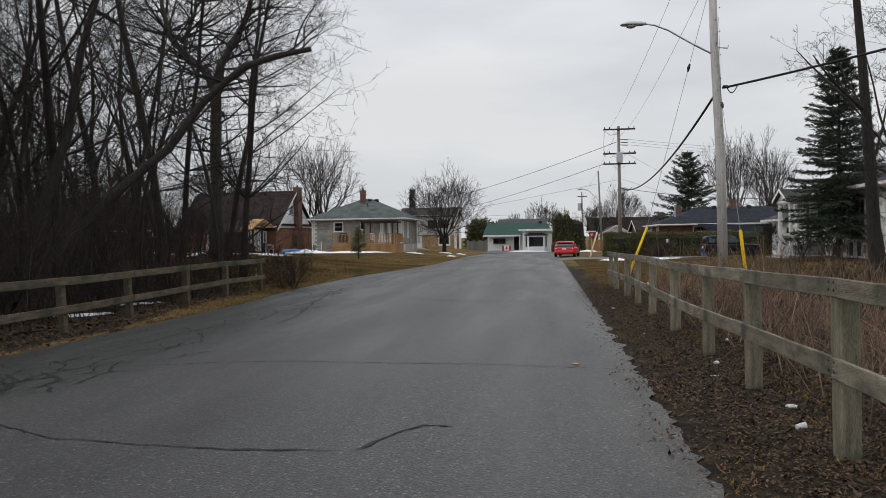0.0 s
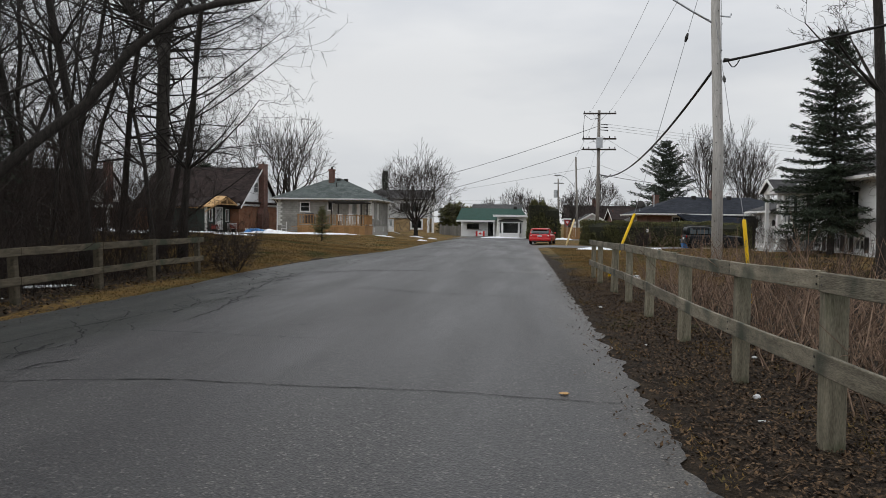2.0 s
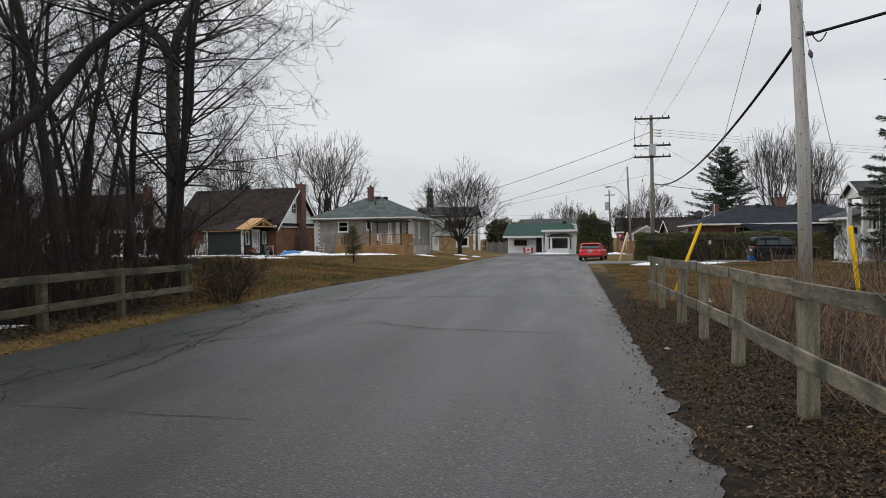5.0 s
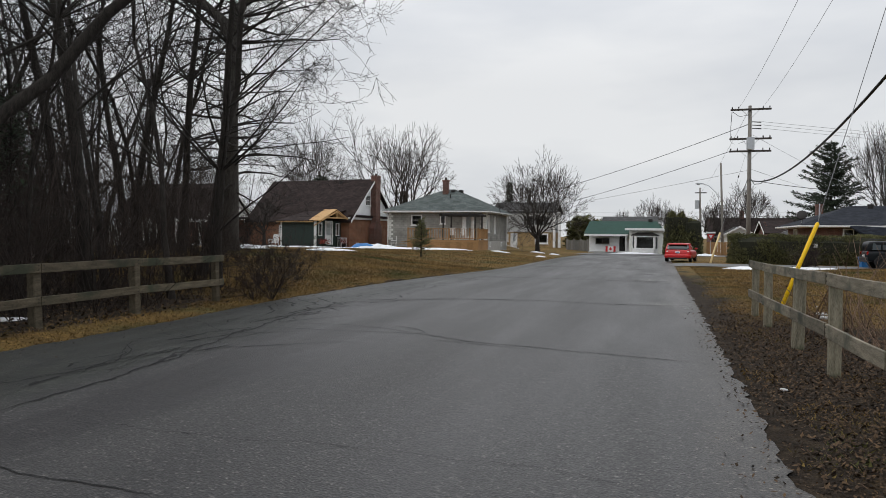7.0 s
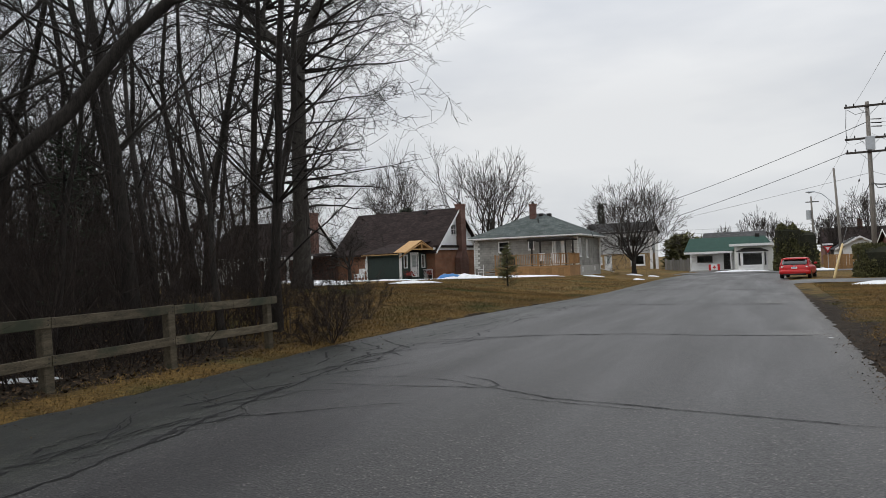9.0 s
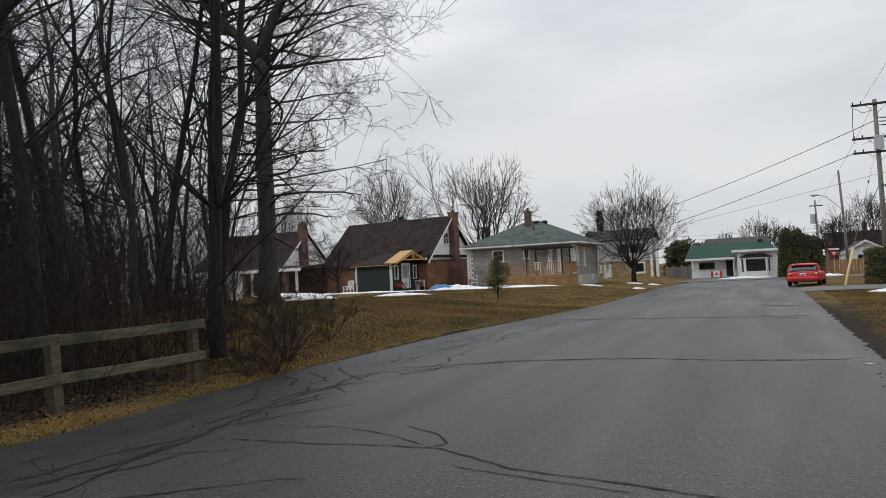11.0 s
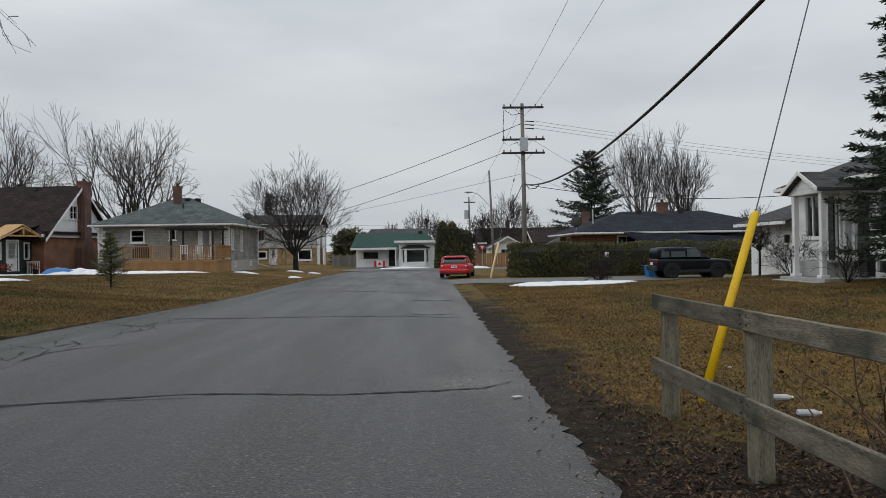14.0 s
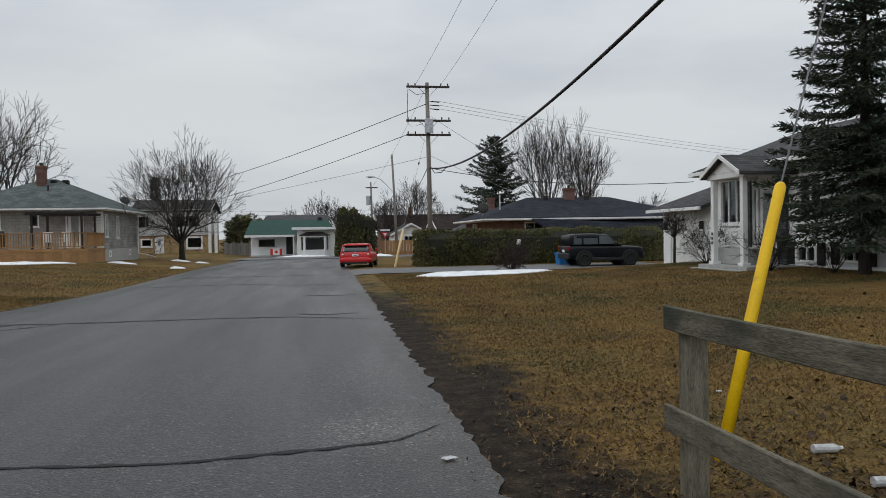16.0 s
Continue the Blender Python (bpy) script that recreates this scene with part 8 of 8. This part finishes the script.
foliage_mass("cedar_hedge", (11.7, 57.9, gz(10, 57.9)), 7.0, 1.05, 2.0, 75000, 2, "long trimmed green-brown cedar hedge beside the driveway", "hedge", 0.11, 3.4)
for x, s, h in ((1.75, 0.7, 5.0), (2.75, 0.72, 5.0), (3.8, 1.05, 4.5)):
    foliage_mass("cedar_tree", (x, 90.0 + 1.0 * s, road_z(90) - 0.02), s, s * 0.9, h, 4200, int(x * 10), "upright dark cedar with a rounded top", "tree", 0.3, 2.4)


def twig_shrub(name, x, y, seed, h, n, label, r=0.008, mat=None, trunk=0.0):
    ob = thing(name, (x, y, gz(x, y)), label, "shrub")
    rng = random.Random(seed)
    out = []
    if trunk:
        part("trunk", tube(bmesh.new(), [(0, 0, -0.1), (0.02, 0, trunk)], [0.06, 0.05], 8), M_BARK, ob)
    for k in range(n):
        a = rng.uniform(0, 6.28)
        sp = rng.uniform(0.2, 1.1)
        grow(rng, Vector((0, 0, trunk - 0.02 if trunk else -0.05)), Vector((math.cos(a) * sp, math.sin(a) * sp, 1)).normalized(), h * rng.uniform(0.6, 1.0), r * 1.6, 1, (3, (0, 7, 5), 38, 0.02, 0.13, 0.45), out)
    s = np.array(out)
    s[:, 6:8] = np.maximum(s[:, 6:8], r * 0.5)
    v, f = segments_mesh(s, 3)
    tagged(array_part("twig_mass", v, f, mat or M_TWIG, ob), kind="stuff")
    return ob


twig_shrub("shrub", 14.3, 47.6, 1, 1.05, 30, "round-headed bare shrub on a short trunk", 0.009, trunk=1.05)
twig_shrub("shrub", 14.5, 45.4, 2, 1.7, 22, "upright bare shrub by the portico", 0.009)
twig_shrub("shrub", 13.9, 40.6, 3, 1.5, 22, "upright bare shrub by the steps", 0.009)
twig_shrub("shrub", 7.6, 51.6 - 3.0, 4, 1.3, 26, "small bare bush on a snow patch", 0.012, M_BRUSH_DARK)
twig_shrub("shrub", 14.6, 38.6, 5, 1.0, 12, "low bare shrub against the house", 0.008)
for k, (x, y, h, n) in enumerate(((-8.7, 23.4, 1.2, 16), (-9.3, 24.6, 1.4, 18), (-10.4, 25.6, 1.3, 16), (-11.4, 24.2, 1.7, 18), (-12.8, 27.0, 1.5, 14), (-8.9, 22.9, 0.8, 10), (-10.2, 27.5, 1.1, 12), (-13.6, 29.5, 1.4, 14))):
    twig_shrub("brush_clump", x, y, 20 + k, h, n, "tangled brown brush at the edge of the lawn", 0.007, M_BRUSH_DARK)

# brush, thicket, grass and leaves that nobody could count
for name, args, mat, lab, cat in (
        ("brush", dict(seed=1, n=1250, x0=2.75, x1=7.0, y0=-1, y1=22.5, h0=0.6, h1=1.9, r=0.010, lean=0.38, forks=3), M_BRUSH, "dense red-brown leafless brush behind the fence", "brush"),
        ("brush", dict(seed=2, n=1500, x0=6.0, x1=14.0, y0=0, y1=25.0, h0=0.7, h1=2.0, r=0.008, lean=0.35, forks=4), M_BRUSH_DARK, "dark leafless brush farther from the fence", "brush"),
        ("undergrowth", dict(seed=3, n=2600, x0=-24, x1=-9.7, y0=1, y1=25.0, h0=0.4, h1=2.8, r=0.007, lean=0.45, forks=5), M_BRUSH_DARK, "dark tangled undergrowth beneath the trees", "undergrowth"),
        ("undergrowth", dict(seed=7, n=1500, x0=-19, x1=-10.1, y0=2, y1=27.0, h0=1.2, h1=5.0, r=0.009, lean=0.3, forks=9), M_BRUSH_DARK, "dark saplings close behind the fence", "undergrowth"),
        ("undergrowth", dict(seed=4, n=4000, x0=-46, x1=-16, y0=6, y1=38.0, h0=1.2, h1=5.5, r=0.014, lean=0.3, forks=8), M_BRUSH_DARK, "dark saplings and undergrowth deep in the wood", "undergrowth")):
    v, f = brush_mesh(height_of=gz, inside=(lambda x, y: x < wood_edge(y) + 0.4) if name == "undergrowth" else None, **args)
    tagged(array_part(name, v, f, mat), lab, cat, kind="stuff")


def scatter(seed, n, x0, x1, y0, y1, keep):
    rng = np.random.default_rng(seed)
    x, y = rng.uniform(x0, x1, n), rng.uniform(y0, y1, n)
    ok = np.array([keep(a, b, r) for a, b, r in zip(x, y, rng.random(n))])
    x, y = x[ok], y[ok]
    return rng, np.column_stack([x, y, [crown_z(a, b) if road_l(b) - 0.05 < a < ROAD_R + 0.2 else gz(a, b) for a, b in zip(x, y)]])


def leaves(seed, n, x0, x1, y0, y1, size, keep, label):
    rng, p = scatter(seed, n, x0, x1, y0, y1, keep)
    m = len(p)
    a = rng.uniform(0, 6.28, m)
    u = np.column_stack([np.cos(a), np.sin(a), rng.normal(0, 0.45, m)])
    w = np.column_stack([-np.sin(a), np.cos(a), rng.normal(0, 0.3, m)])
    s = (size * rng.uniform(0.5, 1.4, m))[:, None]
    p = p + np.column_stack([np.zeros(m), np.zeros(m), rng.uniform(0.006, 0.03, m)])
    verts = np.stack([p - u * s, p + w * s * 0.55, p + u * s, p - w * s * 0.55], axis=1).reshape(-1, 3)
    ob = array_part("fallen_leaves", verts, np.arange(m * 4).reshape(-1, 4), M_LEAF)
    return tagged(ob, label, "leaves", kind="stuff")


leaves(1, 90000, 0.5, 3.6, 1.0, 27.0, 0.019, lambda x, y, r: r < min(1.0, 1.0 * max(0.0, x - 0.72 + 0.3 * noise.noise(Vector((x, y * 0.8, 3)))) ** 2.2) * (1 - 0.8 * smooth(21, 26, y)), "dead brown leaves and mulch along the verge")
leaves(2, 16000, 3.0, 14.0, 0.0, 40.0, 0.045, lambda x, y, r: r < 1 - 0.85 * smooth(22, 27, y), "dead brown leaves under the brush")
leaves(3, 26000, -20.0, -8.1, 2.0, 27.0, 0.04, lambda x, y, r: x < (-9.0 if y > 15 else road_l(y)) and r < 1 - 0.9 * smooth(22, 26, y), "dead brown leaves on the woodland floor")
leaves(4, 9000, -9.0, -5.5, 4, 40, 0.016, lambda x, y, r: x > road_l(y) - 0.2 and r < math.exp(-2.6 * (x - road_l(y))), "scattered bits of leaf at the road edge")


def grass(seed, n, x0, x1, y0, y1, h, keep, label):
    rng, p = scatter(seed, n, x0, x1, y0, y1, keep)
    m = len(p)
    a = rng.uniform(0, 6.28, m)
    wd = (0.010 * rng.uniform(0.6, 1.6, m))[:, None]
    side_way = np.column_stack([np.cos(a), np.sin(a), np.zeros(m)])
    tip = np.column_stack([rng.normal(0, h * 0.75, m), rng.normal(0, h * 0.75, m), h * rng.uniform(0.35, 1.2, m)])
    p = p - [0, 0, 0.006]
    verts = np.stack([p - side_way * wd, p + side_way * wd, p + tip], axis=1).reshape(-1, 3)
    ob = array_part("grass", verts, np.arange(m * 3).reshape(-1, 3), M_GRASS)
    return tagged(ob, label, "grass", kind="stuff")


def lawn_keep(x, y, r):
    return r > soil_of(x, y) * 1.1 and (x > 0 or x < road_l(y) + 0.04 * noise.noise(Vector((x, y * 3, 1))))


grass(1, 190000, 1.5, 12.0, 20.0, 36.0, 0.035, lawn_keep, "short dormant yellow-brown lawn grass")
grass(2, 110000, 2.0, 16.0, 36.0, 50.0, 0.05, lawn_keep, "short dormant lawn grass farther off")
grass(3, 170000, -17.0, -7.0, 21.0, 42.0, 0.045, lawn_keep, "dry tussocky grass on the lawn bank")
grass(4, 75000, -26.0, -6.8, 42.0, 63.0, 0.06, lawn_keep, "dry lawn grass in front of the houses")
grass(5, 34000, -9.7, -8.0, 4.0, 24.0, 0.045, lambda x, y, r: x < road_l(y) and r < (0.12 + 0.88 * smooth(12, 17, y)) * (0.15 + 0.4 * smooth(-0.2, 0.4, noise.noise(Vector((x * 0.9, y * 0.5, 1))))), "strip of dry grass between road and fence")
grass(6, 14000, 1.3, 3.2, 2.0, 22.0, 0.035, lambda x, y, r: noise.noise(Vector((x * 1.3, y * 0.9, 7))) > 0.12, "sparse dry grass along the verge")


# ---- small things lying about ----
def crumple(name, x, y, sx, sy, sz, seed, label, mat=None):
    bm = bmesh.new()
    bmesh.ops.create_icosphere(bm, subdivisions=2, radius=1.0)
    for v in bm.verts:
        k = 1 + 0.45 * noise.noise(v.co * 2.3 + Vector((seed, 0, 0)))
        v.co = Vector((v.co.x * sx * k, v.co.y * sy * k, (v.co.z * k + 0.75) * sz))
    ob = part(name, bm, mat or M_LITTER)
    ob.location = (x, y, (gz(x, y) if x > ROAD_R or x < road_l(y) else road_z(y) + 0.01) + 0.005)
    return tagged(ob, label, "litter", "litter along the road")


for k, (x, y, a, b, c) in enumerate(((2.26, 9.1, 0.06, 0.05, 0.04), (1.62, 16.4, 0.07, 0.04, 0.025), (0.95, 25.2, 0.10, 0.06, 0.012), (2.42, 6.75, 0.09, 0.07, 0.035), (1.75, 12.0, 0.05, 0.03, 0.02), (2.9, 11.2, 0.05, 0.05, 0.03), (3.9, 26.6, 0.05, 0.03, 0.02), (2.05, 8.3, 0.10, 0.02, 0.012))):
    crumple("litter", x, y, a * 0.6, b * 0.6, c * 0.7, k * 3.1, "crumpled scrap of white plastic litter")
crumple("dead_leaf", 0.46, 9.03, 0.05, 0.035, 0.012, 9.0, "curled pale leaf lying on the asphalt", M_TIMBER)
cup = thing("paper_cup", (2.2, 5.95, gz(2.2, 5.95) + 0.03), "white paper cup lying on the verge", "cup")
part("cup_wall", tube(bmesh.new(), [(0, 0, 0.0), (0.08, 0.02, 0.01)], [0.022, 0.032], 12), M_LITTER, cup)
for x, y in ((3.62, 24.7), (3.55, 24.05)):
    bt = thing("plastic_bottle", (x, y, gz(x, y) + 0.04), "clear plastic bottle with a white label", "bottle")
    part("bottle_body", tube(bmesh.new(), [(-0.1, 0.02, 0), (0.06, 0, 0), (0.1, 0, 0)], [0.033, 0.033, 0.014], 10), M_LITTER, bt)
    part("cap", tube(bmesh.new(), [(0.1, 0, 0), (0.12, 0, 0)], 0.015, 8), M_WHITE, bt)
gl = thing("garden_lamp", (8.42, 52.2 - 1.8, gz(8.42, 50.4)), "short driveway post lamp with a white head", "lamp")
part("post", tube(bmesh.new(), [(0, 0, -0.1), (0, 0, 1.15)], 0.03, 8), M_DARK, gl)
part("head", soft_box(-0.08, -0.08, 1.15, 0.08, 0.08, 1.38, 0.02), M_WHITE, gl)
